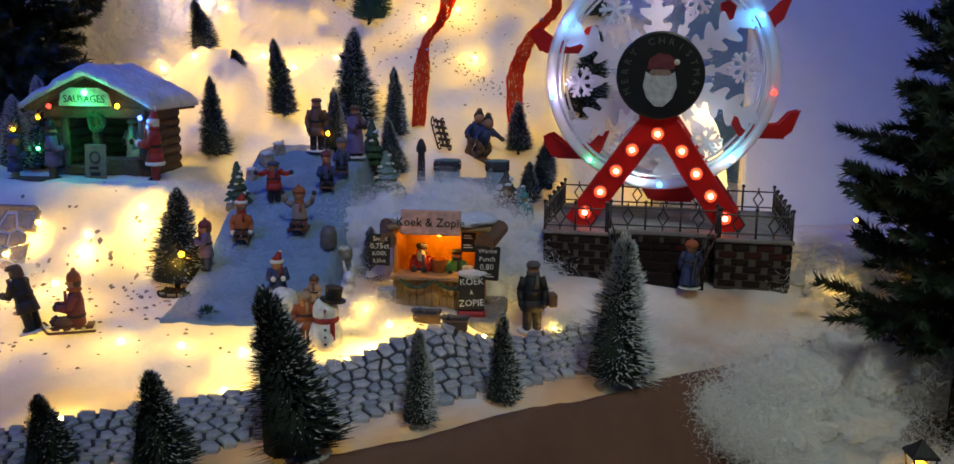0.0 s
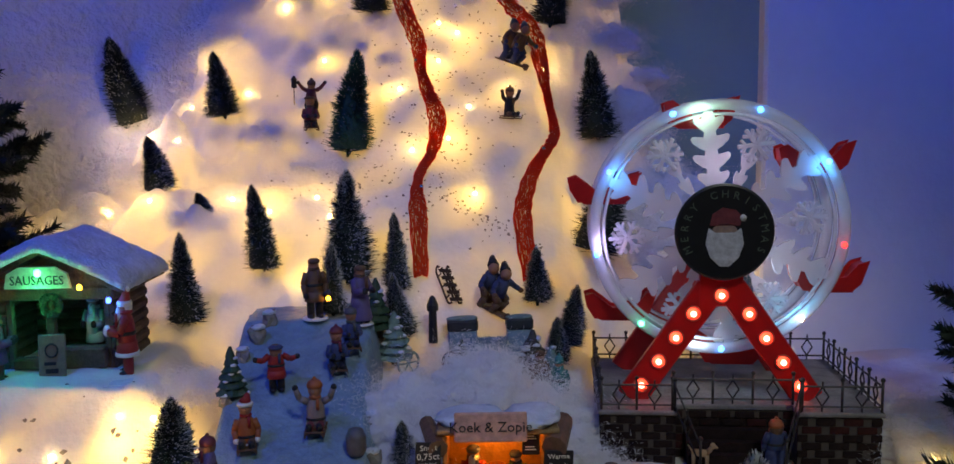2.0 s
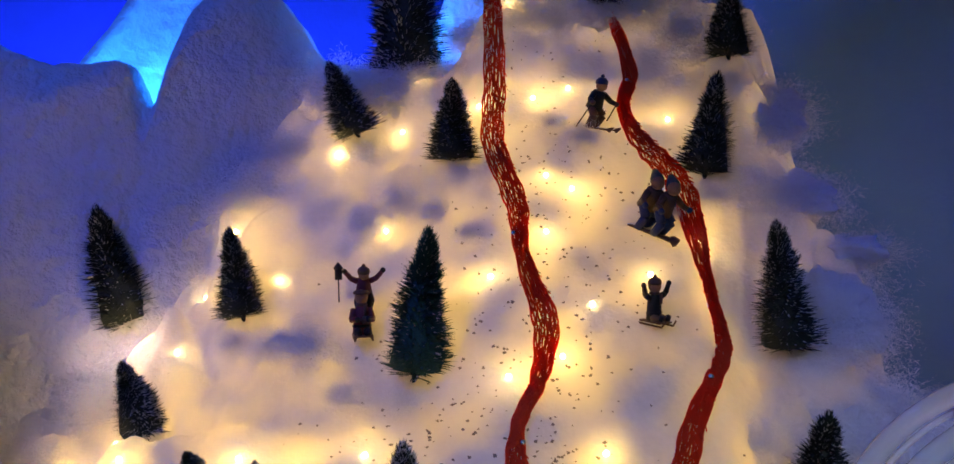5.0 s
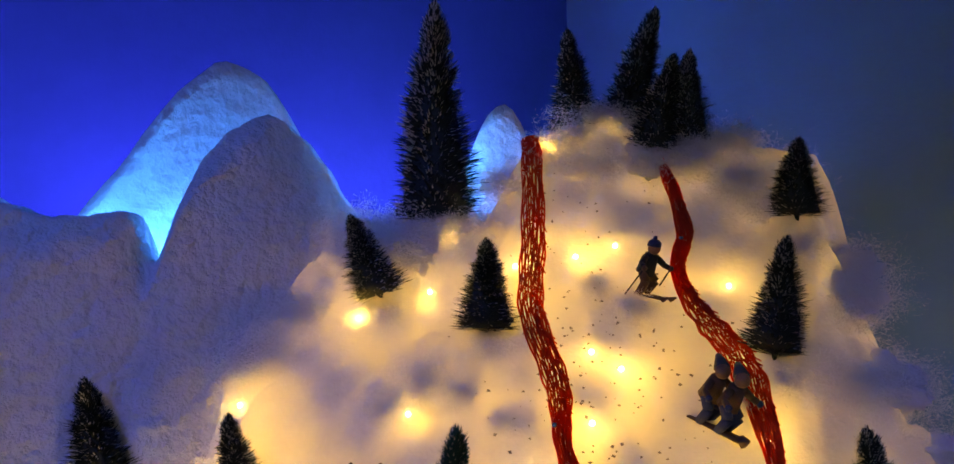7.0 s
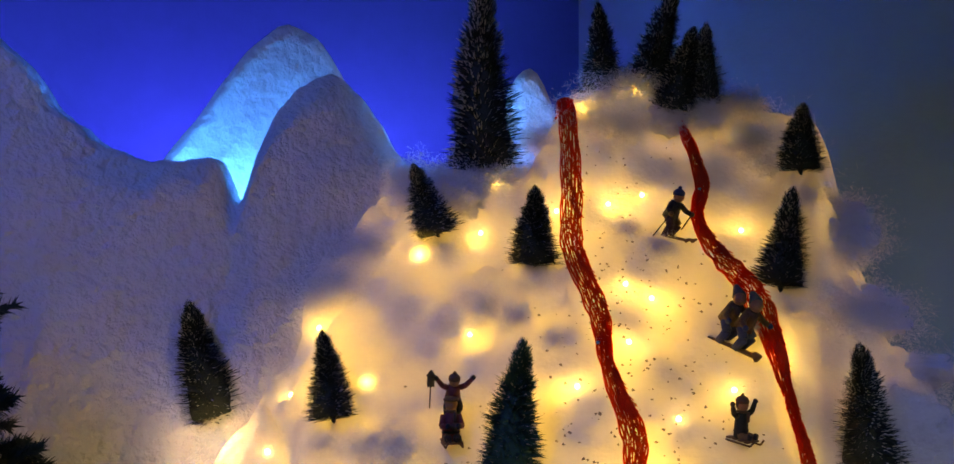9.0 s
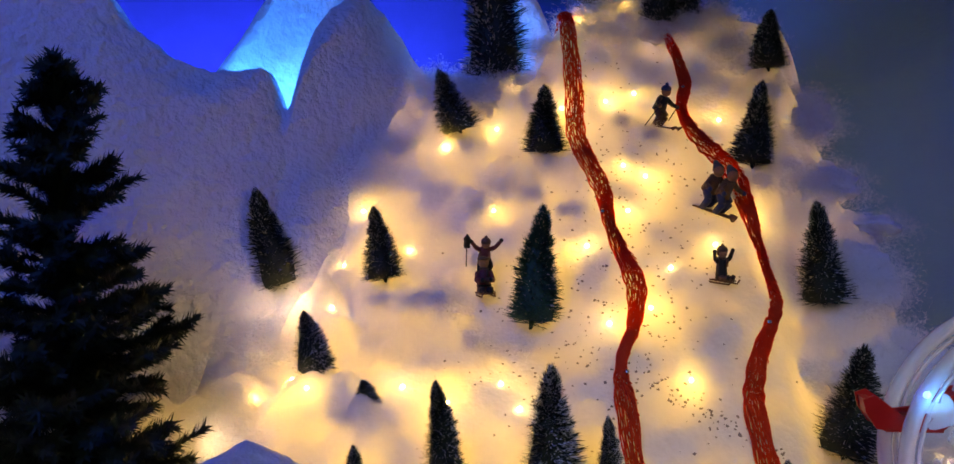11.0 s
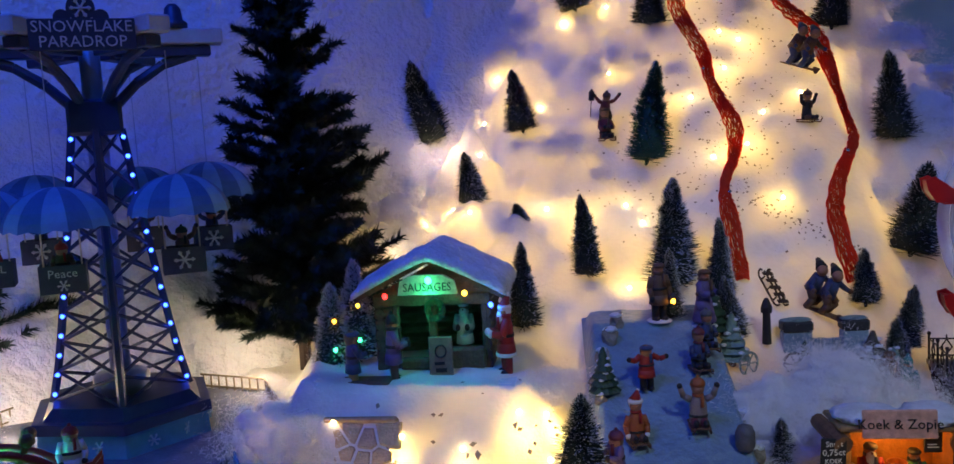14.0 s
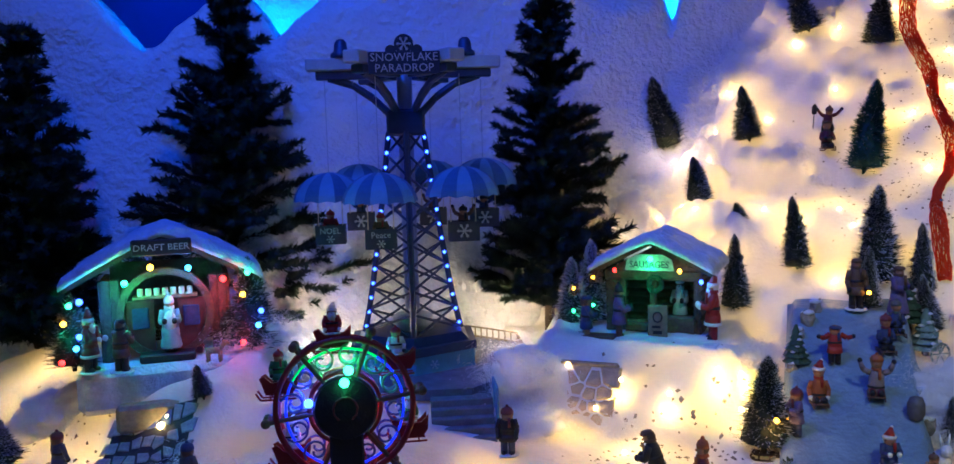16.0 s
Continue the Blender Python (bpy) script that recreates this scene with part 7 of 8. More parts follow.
doll(on_snow(-0.169, 1.090, 10, G), 0.048, ORANGE, BROWN, RED, "santa", "down", child=True, foot=False, ride="sit", label="resin child figurine with red cap sledging down the hill", group="sledging children")
doll(on_snow(-0.152, 1.149, 15, G), 0.046, RED, BLACK, NAVY, "cap", "out", child=True, foot=False, label="resin child figurine in red coat on the icy hill", group="sledging children")
doll(on_snow(-0.113, 1.102, 0, G), 0.050, paint(0.25, 0.2, 0.2), MAROON, ORANGE, "beanie", "up", child=True, foot=False, ride="sit", label="resin child figurine with raised arms on a sled", group="sledging children")
doll(on_snow(-0.100, 1.170, 12, G), 0.046, NAVY, BLACK, MAROON, "beanie", "forward", child=True, foot=False, ride="sit", label="resin child figurine in dark coat sledging downhill", group="sledging children")
doll(on_snow(-0.088, 1.192, 12, G + 0.004), 0.044, NAVY, NAVY, GREY, "beanie", "forward", child=True, foot=False, ride="sit", label="resin child figurine in blue sledging behind another", group="sledging children")
doll(on_snow(-0.127, 1.243, 20, G), 0.064, BROWN, BLACK, BROWN, "cap", "down", label="resin lantern man figurine in long brown coat")
lan = thing("lantern", on_snow(-0.113, 1.238, 0, 0.024), "small glowing lantern held on the hill", "lantern")
bm = bmesh.new()
for s in ((-1, -1), (1, -1), (-1, 1), (1, 1)):
    rod(bm, (0.003 * s[0], 0.003 * s[1], 0), (0.003 * s[0], 0.003 * s[1], 0.009), 0.0005, seg=4)
lathe(bm, [(0.005, 0.009), (0.001, 0.013)], 4, 0, Matrix.Rotation(radians(45), 4, "Z"))
part("cage", bm, BLACK, lan)
bulb(lan, (0, 0, 0.004), 0.0026, BULB_AMBER)
brush_tree(80, (-0.112, 1.268, terrain(-0.112, 1.268)), (-0.112, 1.268, terrain(-0.112, 1.268) + 0.075), 0.03, "frosty")
doll(on_snow(-0.082, 1.238, 40, G), 0.062, PURPLE, BROWN, BROWN, "cap", "forward", skirt=True, label="resin woman figurine in long purple coat on the hill")


def sculpted_tree(x, y, h, r, material, label, snow=True):
    """A cast resin fir: stacked ragged tiers."""
    t = thing("resin_tree", on_snow(x, y, 0, 0.0), label, "tree", "resin trees")
    bm = bmesh.new()
    rod(bm, (0, 0, -0.004), (0, 0, h * 0.2), r * 0.2, seg=7)
    part("trunk", bm, BROWN, t)
    bm = bmesh.new()
    n = 6
    for k in range(n):
        f = k / n
        z, rr = h * (0.1 + 0.78 * f), r * (1 - 0.86 * f)
        vs = lathe(bm, [(rr * 0.35, z - 0.0), (rr, z + h * 0.01), (rr * 0.92, z + h * 0.04), (rr * 0.3, z + h * 0.2)], 14)
        for v in vs:
            q = noise.noise(v.co * 160 + Vector((k, x * 50, 0)))
            v.co.x *= 1 + 0.3 * q
            v.co.y *= 1 + 0.3 * q
            v.co.z += 0.12 * rr * q
    part("crown", bm, material, t)
    if snow:
        bm = bmesh.new()
        rg = random.Random(int(x * 1000))
        for k in range(12):
            f, a = rg.random(), rg.uniform(0, 6.28)
            rr = r * (1 - 0.86 * f) * 0.85
            blob(bm, (rr * math.cos(a), rr * math.sin(a), h * (0.14 + 0.78 * f)), r * 0.2, (1, 1, 0.5), k, 0.4, sub=1)
        part("snow", bm, ROOFSNOW, t, smooth_shade=True)
    return t


RESINGREEN = mat("resin_green", (0.02, 0.06, 0.035), 0.6, vary=0.4, scale=120, bump=0.4, bscale=300)
FROSTGREEN = mat("frost_green", (0.16, 0.26, 0.26), 0.75, vary=0.4, scale=120, bump=0.5, bscale=300)
sculpted_tree(-0.192, 1.150, 0.050, 0.015, RESINGREEN, "dark green resin fir beside the sledging hill")
sculpted_tree(-0.068, 1.270, 0.062, 0.018, RESINGREEN, "dark green resin fir with snow on the hill")
sculpted_tree(-0.050, 1.262, 0.056, 0.02, FROSTGREEN, "pale frosted resin fir on the hill")
brush_tree(81, (-0.042, 1.285, terrain(-0.042, 1.285)), (-0.052, 1.285, terrain(-0.042, 1.285) + 0.07), 0.034, "frosty")
brush_tree(82, (0.105, 1.312, terrain(0.105, 1.312)), (0.104, 1.312, terrain(0.105, 1.312) + 0.062), 0.034, "frosty")
brush_tree(83, (0.132, 1.275, terrain(0.132, 1.275)), (0.142, 1.275, terrain(0.132, 1.275) + 0.066), 0.034, "frosty")
brush_tree(84, (0.118, 1.262, terrain(0.118, 1.262)), (0.119, 1.262, terrain(0.118, 1.262) + 0.05), 0.03, "frosty")
sculpted_tree(0.092, 1.255, 0.05, 0.022, mat("resin_brown", (0.05, 0.05, 0.045), 0.7, vary=0.4, scale=120, bump=0.5), "dark resin thicket with snow by the bridge")
sculpted_tree(0.110, 1.245, 0.045, 0.018, FROSTGREEN, "pale frosted resin fir by the bridge")
sculpted_tree(0.018, 1.235, 0.036, 0.012, RESINGREEN, "small dark resin fir before the bridge")

# ---- frozen bridge: two dark parapets over ice ----
br = thing("bridge", pose(0.045, 1.283, terrain(0.045, 1.283)), "dark parapet bridge over a frozen waterfall", "bridge")
for x0, x1 in ((-0.040, -0.008), (0.022, 0.050)):
    bm = bmesh.new()
    box(bm, x0, -0.014, 0.012, x1, 0.006, 0.024, bevel=0.002)
    pa = part("parapet", bm, mat("parapet", (0.025, 0.028, 0.03), 0.6, vary=0.4, scale=100) if x0 < 0 else bpy.data.materials["parapet"], br)
    bm = bmesh.new()
    blob(bm, ((x0 + x1) / 2, -0.004, 0.0245), (x1 - x0) / 2, (1, 0.6, 0.12), 5, 0.2)
    part("snow", bm, FROSTGREEN, pa, smooth_shade=True)
    bm = bmesh.new()
    box(bm, x0 + 0.001, -0.012, -0.02, x1 - 0.001, 0.004, 0.012, bevel=0.001)
    part("pier", bm, ICE, br)
bm = bmesh.new()
rod(bm, (-0.055, -0.006, 0.0), (-0.055, -0.006, 0.034), 0.005, 0.004, 8)
lathe(bm, [(0.006, 0.034), (0.006, 0.040), (0.003, 0.048), (0.001, 0.05)], 8, 0, Matrix.Translation((-0.055, -0.006, 0)))
part("lamp_post", bm, BLACK, br)
for k in range(16):
    bm = bmesh.new()
    rod(bm, (0, 0, 0), (0, -0.003, -rgh.uniform(0.018, 0.034)), 0.0016, 0.0004, 5)
    part("icicle", bm, ICE, br, m=pose(-0.008 + 0.002 * k, -0.006 + rgh.uniform(-0.003, 0.003), 0.004))
for s in (0.0, 1.0):
    w = thing("wheel_cart", on_snow(-0.036 + 0.045 * s, 1.248 - 0.012 * s, 30 - 60 * s, 0.010), "dark spoked cartwheel leaning in the snow", "cartwheel", "cartwheels")
    bm = bmesh.new()
    for i in range(18):
        a, b = 2 * math.pi * i / 18, 2 * math.pi * (i + 1) / 18
        rod(bm, (0.012 * math.cos(a), 0, 0.012 * math.sin(a)), (0.012 * math.cos(b), 0, 0.012 * math.sin(b)), 0.0014, seg=5, cap=False)
    part("rim", bm, DARKWOOD if s else FROSTGREEN, w)
    for k in range(6):
        bm = bmesh.new()
        a = k * math.pi / 3
        rod(bm, (0, 0, 0), (0.012 * math.cos(a), 0, 0.012 * math.sin(a)), 0.0009, seg=5)
        part("spoke", bm, DARKWOOD if s else FROSTGREEN, w)

# ---- village green ----
doll(on_snow(0.094, 1.218, 20), 0.056, BROWN, BLACK, BROWN, "cap", "down", label="dark resin figurine in long coat behind the ice")
doll(on_snow(0.114, 1.222, -20), 0.054, paint(0.03, 0.2, 0.2), BROWN, paint(0.05, 0.25, 0.25), "beanie", "down", skirt=True, label="resin figurine in teal coat behind the ice")
doll(on_snow(-0.307, 0.945, -100, 0, 16), 0.064, BLACK, BLACK, BROWN, "cap", "forward", label="resin skating man figurine in black", group="skaters")
doll(on_snow(-0.272, 0.950, -70), 0.062, MAROON, BROWN, ORANGE, "beanie", "forward", foot=False, ride="sit", label="resin woman figurine in dark red sitting on a sled", group="skaters")
doll(on_snow(-0.108, 1.000, 20), 0.046, NAVY, NAVY, RED, "santa", "forward", child=True, foot=False, label="resin child figurine in red cap rolling a snowball")
bm = bmesh.new()
blob(bm, (0, 0, 0.0125), 0.013, (1, 1, 1), 3, 0.12)
tagged(part("snowball", bm, WHITE, smooth_shade=True, m=on_snow(-0.099, 0.986)), "large white snowball rolled by a child figurine", "snowball")
sm = thing("snowman", on_snow(-0.049, 0.935, 10), "white resin snowman with black top hat and scarf", "snowman")
bm = bmesh.new()
lathe(bm, [(0.006, 0), (0.0135, 0.006), (0.0145, 0.014), (0.012, 0.023), (0.0095, 0.026), (0.011, 0.032), (0.0105, 0.038), (0.007, 0.044), (0.001, 0.0455)], 16)
part("body", bm, WHITE, sm, smooth_shade=True)
bm = bmesh.new()
lathe(bm, [(0.011, 0.043), (0.011, 0.0445), (0.0068, 0.045), (0.0075, 0.055), (0.001, 0.0555)], 14, 0, pose(0, 0, 0, 0, 8, 0))
part("hat", bm, BLACK, sm)
bm = bmesh.new()
lathe(bm, [(0.0105, 0.025), (0.0115, 0.027), (0.0105, 0.030)], 14)
box(bm, 0.004, -0.0125, 0.012, 0.008, -0.0105, 0.027)
part("scarf", bm, RED, sm)
for z in (0.009, 0.015, 0.021):
    bm = bmesh.new()
    ball(bm, (0, -0.0138 if z < 0.02 else -0.0125, z), 0.0012, seg=6)
    part("button", bm, BLACK, sm)
bm = bmesh.new()
rod(bm, (0, -0.010, 0.037), (0, -0.016, 0.036), 0.0014, 0.0003, 6)
part("nose", bm, ORANGE, sm)
doll(on_snow(-0.068, 0.940, 10), 0.046, ORANGE, BROWN, TAN, "beanie", "down", child=True, foot=False, label="resin child figurine in orange beside the snowman")
doll(on_snow(-0.072, 0.990, -20), 0.034, TAN, BROWN, BROWN, "beanie", "down", child=True, foot=False, label="small resin child figurine crouching in the snow")
bm = bmesh.new()
ball(bm, (0, 0, 0.008), 0.010, 0, 9, (0.8, 1.2, 0.9))
ball(bm, (0, -0.008, 0.018), 0.0065, 0, 9)
for s in (-1, 1):
    rod(bm, (0.003 * s, -0.006, 0.022), (0.005 * s, -0.004, 0.034), 0.002, 0.0008, 6)
tagged(part("rabbit_figurine", bm, WHITE, smooth_shade=True, m=on_snow(-0.056, 1.062, 20)), "white resin rabbit figurine sitting in the snow", "figurine", "village figurines")
bm = bmesh.new()
lathe(bm, [(0.006, 0), (0.0085, 0.005), (0.0085, 0.016), (0.006, 0.022), (0.001, 0.024)], 12)
tagged(part("milk_can", bm, GREY, smooth_shade=True, m=on_snow(-0.078, 1.078, 0, G)), "grey can with snow on top", "can")
brush_tree(90, (-0.040, 1.105, terrain(-0.040, 1.105)), (-0.041, 1.105, terrain(-0.040, 1.105) + 0.056), 0.030, "frosty", label="frosted bottle-brush tree beside the kiosk")
tb = Vector((-0.222, 1.050, terrain(-0.222, 1.05)))
t = brush_tree(91, tb, tb + Vector((0.004, 0, 0.095)), 0.058, "dark", label="dark bottle-brush tree with warm lights and cart")
for p in ((0.012, -0.022, 0.032), (-0.02, -0.012, 0.04), (0.018, -0.005, 0.06)):
    bulb(t, p, 0.0028, BULB_AMBER)
lamp("tree_bulb", "POINT", Matrix.Translation(tb + Vector((0.013, -0.03, 0.032))), 0.012, (1.0, 0.5, 0.08), 0.003)
doll(on_snow(-0.190, 1.045, -60, 0.002), 0.05, PURPLE, NAVY, MAROON, "beanie", "forward", child=True, foot=False, label="resin child figurine in purple pulling a sledge")
sled(Matrix.Translation((-0.214, 1.035, terrain(-0.214, 1.035))) @ pose(0, 0, 0, 0, 0, 85), 0.036, 0.014, DARKWOOD, "dark wooden sledge beside a lit tree")


def shrub(x, y, s, seed):
    rg = random.Random(seed)
    bm = bmesh.new()
    for k in range(60):
        a, e = rg.uniform(0, 6.28), rg.uniform(0.1, 1.3)
        d = Vector((math.cos(a) * math.cos(e), math.sin(a) * math.cos(e), math.sin(e)))
        p = d * s * rg.uniform(0.3, 0.9)
        r = s * 0.16
        side = d.cross(Vector((0, 0, 1))).normalized() * r
        v = [bm.verts.new(q) for q in (p - side, p + d * r * 2.2, p + side, p - d * r * 0.4 + Vector((0, 0, r * 0.4)))]
        bm.faces.new((v[0], v[1], v[3]))
        bm.faces.new((v[1], v[2], v[3]))
    tagged(part("shrub", bm, RESINGREEN, m=on_snow(x, y)), "low dark green shrub in the snow", "shrub", "shrubs")


shrub(-0.168, 0.978, 0.012, 1)
shrub(-0.196, 1.005, 0.008, 2)
shrub(-0.06, 0.95, 0.008, 3)
# brown cloth that falls from the snow's front edge to the table
bm = bmesh.new()


def cloth_point(u, v):
    x, y = 0.545 * v + 0.838 * u, 0.765 - 0.838 * v + 0.545 * u
    return (x, y, max(terrain(x, y), -0.0835) + 0.003 + 0.002 * noise.noise(Vector((x * 14, y * 14, 1))))


grid_mesh(bm, np.linspace(-0.62, 0.75, 120), np.linspace(-0.004, 0.42, 70), cloth_point)
r = bmesh.ops.extrude_face_region(bm, geom=bm.faces[:])
bmesh.ops.translate(bm, vec=(0, 0, -0.0015), verts=[g for g in r["geom"] if isinstance(g, bmesh.types.BMVert)])
tagged(part("table_cloth", bm, mat("brown_cloth", (0.17, 0.085, 0.06), 0.8, vary=0.2, scale=12, bump=0.2, bscale=300), smooth_shade=True), "plain brown cloth before the snow's front edge", "cloth")
# street lantern on the table
sl = thing("street_lamp", pose(0.405, 0.845, -0.085), "black street lantern glowing warm at the table edge", "street lamp")
bm = bmesh.new()
rod(bm, (0, 0, 0), (0, 0, 0.05), 0.003, 0.002, 8)
part("post", bm, BLACK, sl)
bm = bmesh.new()
for s in ((-1, -1), (1, -1), (-1, 1), (1, 1)):
    rod(bm, (0.006 * s[0], 0.006 * s[1], 0.05), (0.008 * s[0], 0.008 * s[1], 0.068), 0.0008, seg=4)
lathe(bm, [(0.014, 0.068), (0.013, 0.07), (0.005, 0.076), (0.001, 0.08)], 4, 0, Matrix.Rotation(radians(45), 4, "Z"))
part("cage", bm, BLACK, sl)
bulb(sl, (0, 0, 0.058), 0.0055, BULB_AMBER)
bm = bmesh.new()
box(bm, -2.0, 0.35, -0.115, 1.2, 2.05, -0.085)
tagged(part("table", bm, TABLE), "brown wooden table top under the snow village", "table")

# ---- fibre-fill snow ----



def tangle(rg, points, width, reach, vs, fs):
    """Fine fibres floating about the given (place, outward, size) spots."""
    for p, out, size in points:
        p = p + out * size * rg.expovariate(6.0) * reach
        d = Vector((rg.gauss(0, 1), rg.gauss(0, 1), rg.gauss(0, 1))).normalized()
        n = rg.uniform(0.1, 0.3) * size
        s = d.cross(Vector((rg.gauss(0, 1), rg.gauss(0, 1), rg.gauss(0, 1)))).normalized() * width * rg.uniform(0.5, 1.2)
        i = len(vs)
        vs += [p - s, p + s, p + d * n]
        fs.append((i, i + 1, i + 2))


# airy balls of fibres, ever thinner outwards
FUZZ = []
for k in range(10):
    rg = random.Random(k)
    fine = k > 6
    o = Vector((k * 3.1, k * 1.7, k * 0.9))
    vs, fs, spots = [], [], []
    for q in range(22000 if fine else 5200):
        n = Vector((rg.gauss(0, 1), rg.gauss(0, 1), rg.gauss(0, 1))).normalized()
        size = 0.62 + 0.75 * abs(noise.noise(n * 1.5 + o)) + 0.3 * abs(noise.noise(n * 3.4 + o))
        spots.append((n * size * min(1.35, abs(rg.gauss(0.62, 0.3))), n, 0.5 if fine else 1.0))
    tangle(rg, spots, 0.0042 if fine else 0.011, 0.25, vs, fs)
    solid = len(fs)
    if fine:
        bm = bmesh.new()
        bmesh.ops.create_icosphere(bm, subdivisions=4, radius=1.0)
        base = len(vs)
        for v in bm.verts:
            n = v.co.normalized()
            vs.append(n * 0.68 * (0.62 + 0.75 * abs(noise.noise(n * 1.5 + o)) + 0.3 * abs(noise.noise(n * 3.4 + o))))
        fs += [tuple(base + v.index for v in f.verts) for f in bm.faces]
        bm.free()
    me = bpy.data.meshes.new("fibre_fill")
    me.from_pydata(vs, [], fs)
    me.materials.append(FIBRE)
    me.materials.append(COTTON)
    me.polygons.foreach_set("material_index", [int(q >= solid) for q in range(len(fs))])
    me.polygons.foreach_set("use_smooth", [q >= solid for q in range(len(fs))])
    FUZZ.append(me)
rgf = random.Random(21)


def cotton(x, y, r, sx=1.3, sy=1.05, sz=0.72, up=0.15):
    z = terrain(x, y) + r * sz * up
    sl = (terrain(x, y + 0.02) - terrain(x, y - 0.02)) / 0.04
    ob = new("fibre_fill", FUZZ[7 + rgf.randrange(3) if r > 0.038 else rgf.randrange(7)])
    ob.matrix_basis = pose(x, y, z, math.degrees(math.atan(max(0.0, sl))) * 0.9, 0, 0) @ Matrix.Diagonal((r * sx, r * sy, r * sz, 1)) @ Matrix.Rotation(rgf.uniform(0, 6.28), 4, "Z")
    return tagged(ob, "white fluffy fibre-fill snow lying in clumps", "fake snow", "fibre-fill clumps")


# behind the kiosk, round the bridge and the hill
for q in ((-0.03, 1.15, 0.045), (0.03, 1.165, 0.052), (0.09, 1.155, 0.052), (-0.055, 1.105, 0.026), (0.125, 1.105, 0.034), (0.04, 1.22, 0.04), (0.12, 1.205, 0.034)):
    cotton(*q, up=0.3)
for q in ((0.0, 1.135, 0.048), (0.06, 1.14, 0.048), (0.115, 1.15, 0.045), (-0.03, 1.12, 0.040), (0.12, 1.13, 0.039), (0.09, 1.12, 0.040), (0.03, 1.15, 0.050), (-0.06, 1.14, 0.040)):
    cotton(*q, up=0.5)
for q in ((-0.03, 1.012, 0.024), (-0.012, 0.995, 0.022), (-0.045, 0.995, 0.018), (0.15, 1.035, 0.016)):
    cotton(*q, up=0.25)
# right of the platform, under the right fir, along the table edge
for q in ((0.43, 1.10, 0.06), (0.46, 1.18, 0.06), (0.50, 1.05, 0.06), (0.42, 1.30, 0.05), (0.30, 1.33, 0.05), (0.38, 0.98, 0.055), (0.43, 1.02, 0.05), (0.34, 0.955, 0.045), (0.47, 0.95, 0.06), (0.56, 1.1, 0.07), (0.30, 0.945, 0.03), (0.6, 0.98, 0.07), (0.26, 0.965, 0.025)):
    cotton(*q, sz=0.6)
for x, y, z, r in ((0.265, 0.915, -0.012, 0.026), (0.295, 0.90, -0.03, 0.028), (0.31, 0.93, -0.008, 0.036), (0.32, 0.88, -0.055, 0.03), (0.35, 0.95, -0.005, 0.045), (0.40, 0.97, 0.0, 0.05), (0.33, 0.915, -0.03, 0.042), (0.39, 0.93, -0.03, 0.045), (0.37, 0.90, -0.055, 0.045), (0.42, 0.87, -0.05, 0.05), (0.47, 0.86, -0.05, 0.05), (0.33, 0.89, -0.05, 0.03)):
    cotton(x, y, r, sz=0.6).location.z = z
# in front of the hut and round the deck
for q in ((-0.49, 1.08, 0.05), (-0.47, 1.04, 0.042), (-0.51, 1.10, 0.042), (-0.79, 0.99, 0.05), (-0.485, 1.07, 0.034), (-0.465, 1.02, 0.022), (-0.375, 1.05, 0.02), (-0.45, 1.045, 0.018), (-0.24, 1.18, 0.03), (-0.235, 1.23, 0.03), (-0.25, 1.13, 0.026), (-0.50, 1.15, 0.018), (-0.43, 1.30, 0.04), (-0.83, 1.10, 0.05), (-0.99, 0.98, 0.06), (-0.80, 1.05, 0.04), (-0.76, 0.82, 0.03), (-0.70, 0.85, 0.03), (-0.98, 0.86, 0.05)):
    cotton(*q)
# on the ski run
for q in ((-0.17, 1.735, 0.036), (-0.11, 1.745, 0.034), (-0.06, 1.775, 0.03), (-0.02, 1.81, 0.03), (0.03, 1.82, 0.028), (-0.22, 1.725, 0.034), (-0.42, 1.42, 0.03), (-0.27, 1.68, 0.03), (0.12, 1.83, 0.03), (0.17, 1.80, 0.03)):
    cotton(*q, sz=0.7, up=0.0)
# pale veil along the street edge
for q in ((-0.02, 0.955, 0.02), (0.0, 0.975, 0.018), (0.15, 0.97, 0.02), (0.21, 0.93, 0.024), (0.19, 1.03, 0.022), (0.24, 1.04, 0.022), (-0.05, 0.905, 0.014)):
    cotton(*q, sz=0.4)

# soft heaps down the outer edge, along the top and against the mountain
for a, b, n, r in (((0.235, 1.36), (0.245, 1.72), 14, 0.040), ((0.285, 1.34), (0.29, 1.70), 8, 0.045), ((0.19, 1.78), (-0.25, 1.70), 10, 0.036), ((-0.43, 1.34), (-0.36, 1.60), 6, 0.03), ((-0.36, 1.60), (-0.24, 1.70), 4, 0.03), ((0.17, 1.72), (0.10, 1.80), 3, 0.028)):
    for k in range(n):
        f = (k + 0.5) / n
        cotton(a[0] + (b[0] - a[0]) * f + rgf.uniform(-0.016, 0.016), a[1] + (b[1] - a[1]) * f + rgf.uniform(-0.016, 0.016), r * rgf.uniform(0.7, 1.2), sz=0.62, up=0.1)
for x, y, r in ((-0.01, 1.775, 0.036), (0.02, 1.785, 0.034), (0.05, 1.78, 0.028), (-0.13, 1.71, 0.036), (-0.09, 1.735, 0.03), (-0.18, 1.70, 0.034), (0.13, 1.755, 0.03), (0.165, 1.735, 0.034), (0.19, 1.71, 0.03)):
    cotton(x, y, r, sz=0.7, up=0.25)
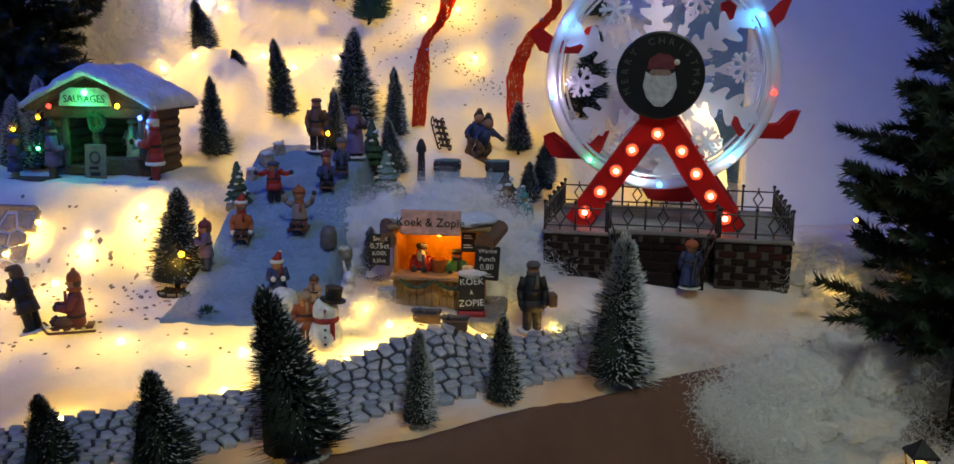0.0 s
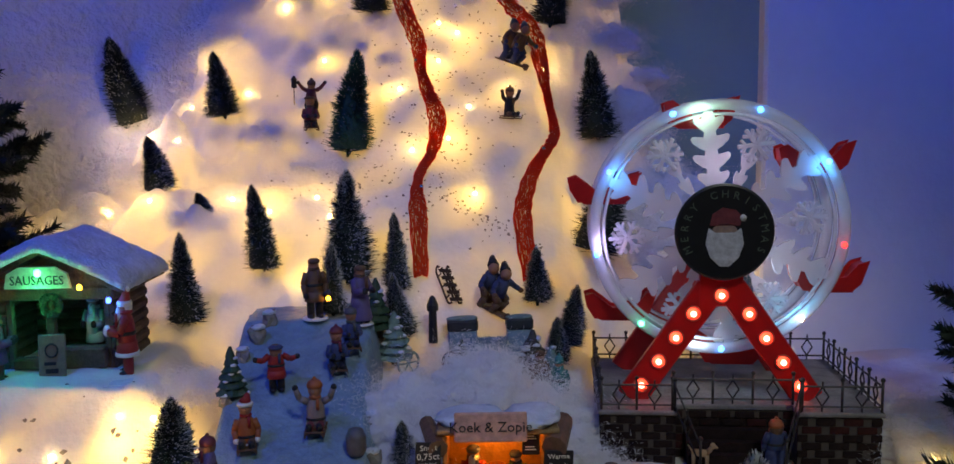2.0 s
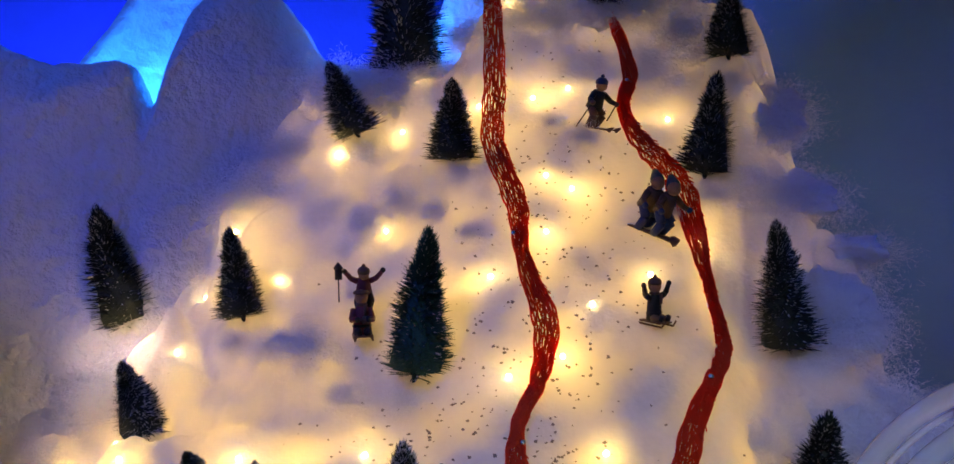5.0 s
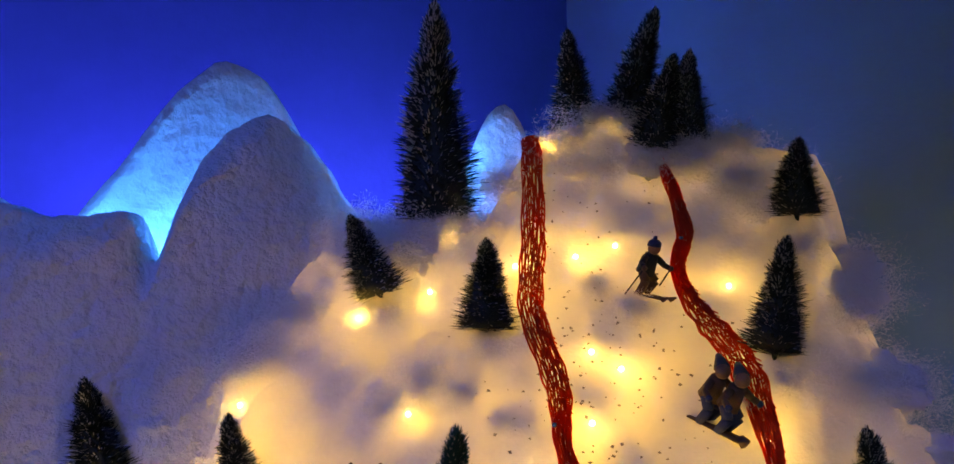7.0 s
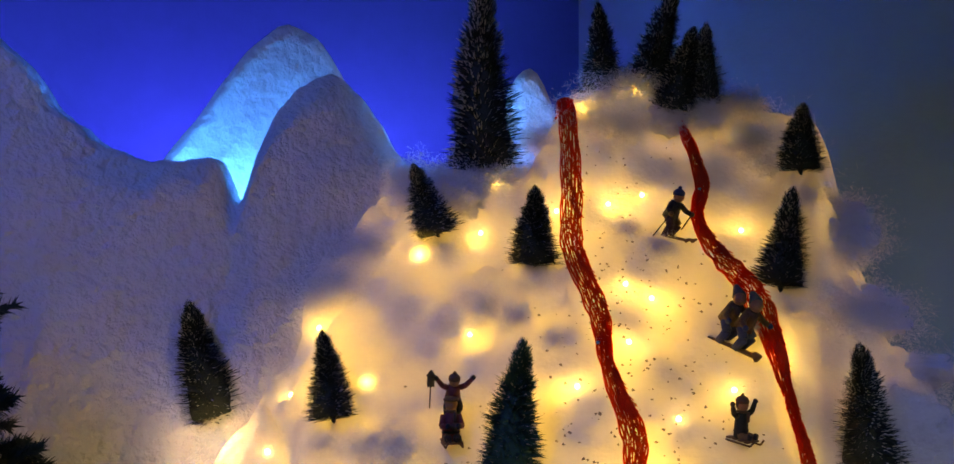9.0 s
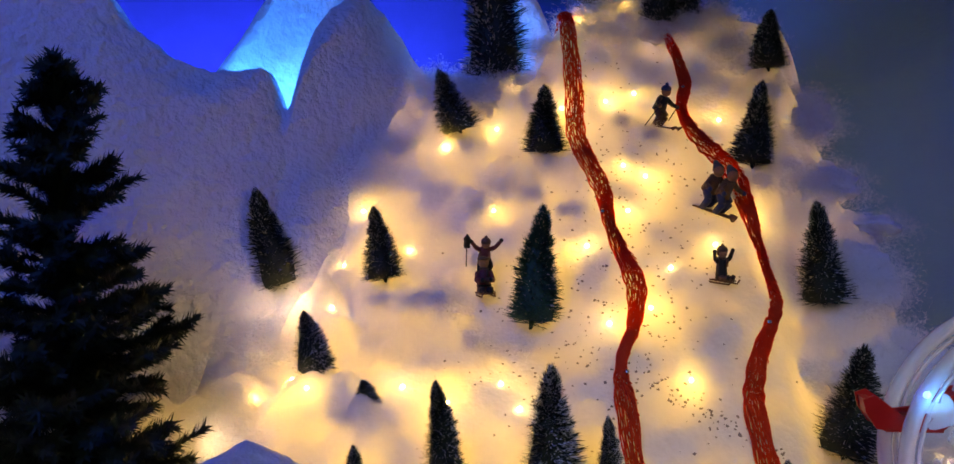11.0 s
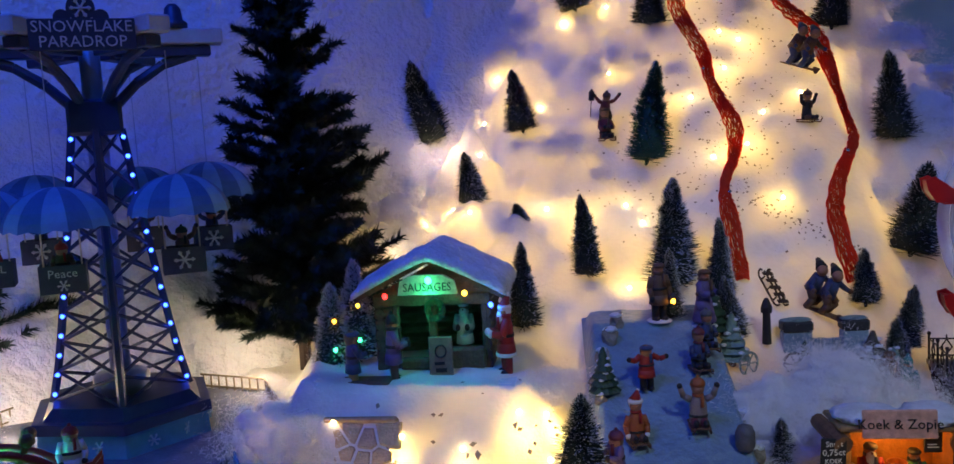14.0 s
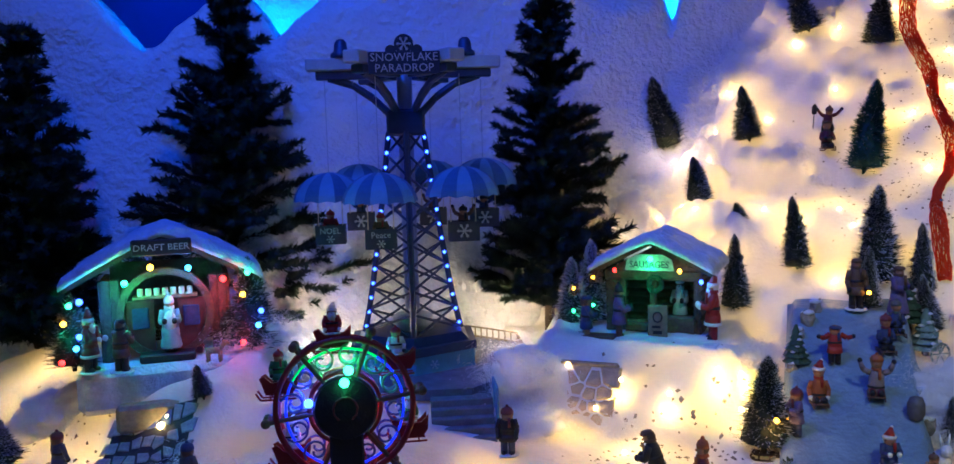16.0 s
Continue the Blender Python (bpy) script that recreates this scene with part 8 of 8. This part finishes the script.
# small tufts on the run and at the feet of its trees
for x, y, r in ((-0.205, 1.495, 0.03), (-0.235, 1.50, 0.02), (-0.17, 1.475, 0.022), (-0.13, 1.60, 0.026), (-0.095, 1.59, 0.02), (-0.16, 1.59, 0.022), (0.05, 1.63, 0.018), (0.02, 1.66, 0.02), (-0.165, 1.545, 0.016), (-0.29, 1.395, 0.018), (-0.30, 1.345, 0.02), (-0.06, 1.56, 0.014), (0.13, 1.575, 0.015), (0.165, 1.45, 0.022)):
    cotton(x, y, r, sz=0.5, up=-0.1)
for x, y, tx, ty, tz, w, kind in SLOPE_TREES:
    cotton(x + rgf.uniform(-0.006, 0.006), y - 0.2 * w, w * rgf.uniform(0.3, 0.42), sz=0.5, up=-0.2)


def loose(x, y):
    rim = max(smooth(0.14, 0.22, x), smooth(-0.18, -0.32, x), smooth(1.62, 1.72, y) * smooth(0.0, -0.05, x), smooth(1.72, 1.78, y))
    patch = 0.9 * max(0.0, noise.noise(Vector((x * 11, y * 11, 3.7)))) * smooth(-0.03, -0.07, x)
    return min(1.0, rim + patch) * smooth(1.27, 1.34, y)


# single fibres strewn over the slope's rims
rg = random.Random(33)
vs, fs, spots = [], [], []
while len(spots) < 26000:
    x, y = rg.uniform(-0.5, 0.36), rg.uniform(1.28, 1.88)
    if rg.random() < loose(x, y):
        z = terrain(x, y)
        out = Vector((z - terrain(x + 0.004, y), z - terrain(x, y + 0.004), 0.004)).normalized()
        spots.append((Vector((x, y, z)), out, 0.045))
tangle(rg, spots, 0.00014, 0.7, vs, fs)
me = bpy.data.meshes.new("loose_fibres")
me.from_pydata(vs, [], fs)
me.materials.append(FIBRE)
tagged(new("loose_fibres", me), "thin white fibre-fill fluff over the slope's rims", "fake snow", kind="stuff")

# visible fairy bulbs in the snow
for x, y in RUN_LIGHTS + VILLAGE_LIGHTS:
    z = terrain(x, y)
    t = thing("fairy_bulb", pose(x, y, z), "tiny warm fairy-light bulb glowing in the snow", "light bulb", "fairy-light bulbs")
    bulb(t, (0, -0.0012, 0.0015), 0.0024, BULB_WARM)

# ---- cobbled street ----
street = tagged(new("street"), "grey cobbled street laid in the snow", "street", kind="structure")
bm = bmesh.new()
D, N = Vector((0.846, 0.533)), Vector((-0.533, 0.846))
C0 = Vector((-0.215, 0.700))


def street_point(u, v):
    p = C0 + D * u + N * v
    return p.x, p.y


rows = []
for i in range(60):
    u = 0.50 * i / 59
    rows.append([bm.verts.new((*street_point(u, v), terrain(*street_point(u, v)) + 0.0022)) for v in np.linspace(-0.004, 0.086, 12)])
for a, b in zip(rows, rows[1:]):
    for i in range(11):
        bm.faces.new((a[i], b[i], b[i + 1], a[i + 1]))
part("bed", bm, mat("street_bed", (0.05, 0.053, 0.06), 0.9, vary=0.3, scale=80), street, smooth_shade=True)
cells = []
for i in range(43):
    for j in range(7):
        u, v = 0.006 + 0.0116 * i + rgc.uniform(-0.003, 0.003) + (0.0058 if j % 2 else 0), 0.003 + 0.0125 * j + rgc.uniform(-0.0025, 0.0025)
        cells.append((*street_point(u, v), 0.0095))
cobble_patch(street, lambda x, y: terrain(x, y) + 0.003, cells, 0.0012, rgc, 0.0016)
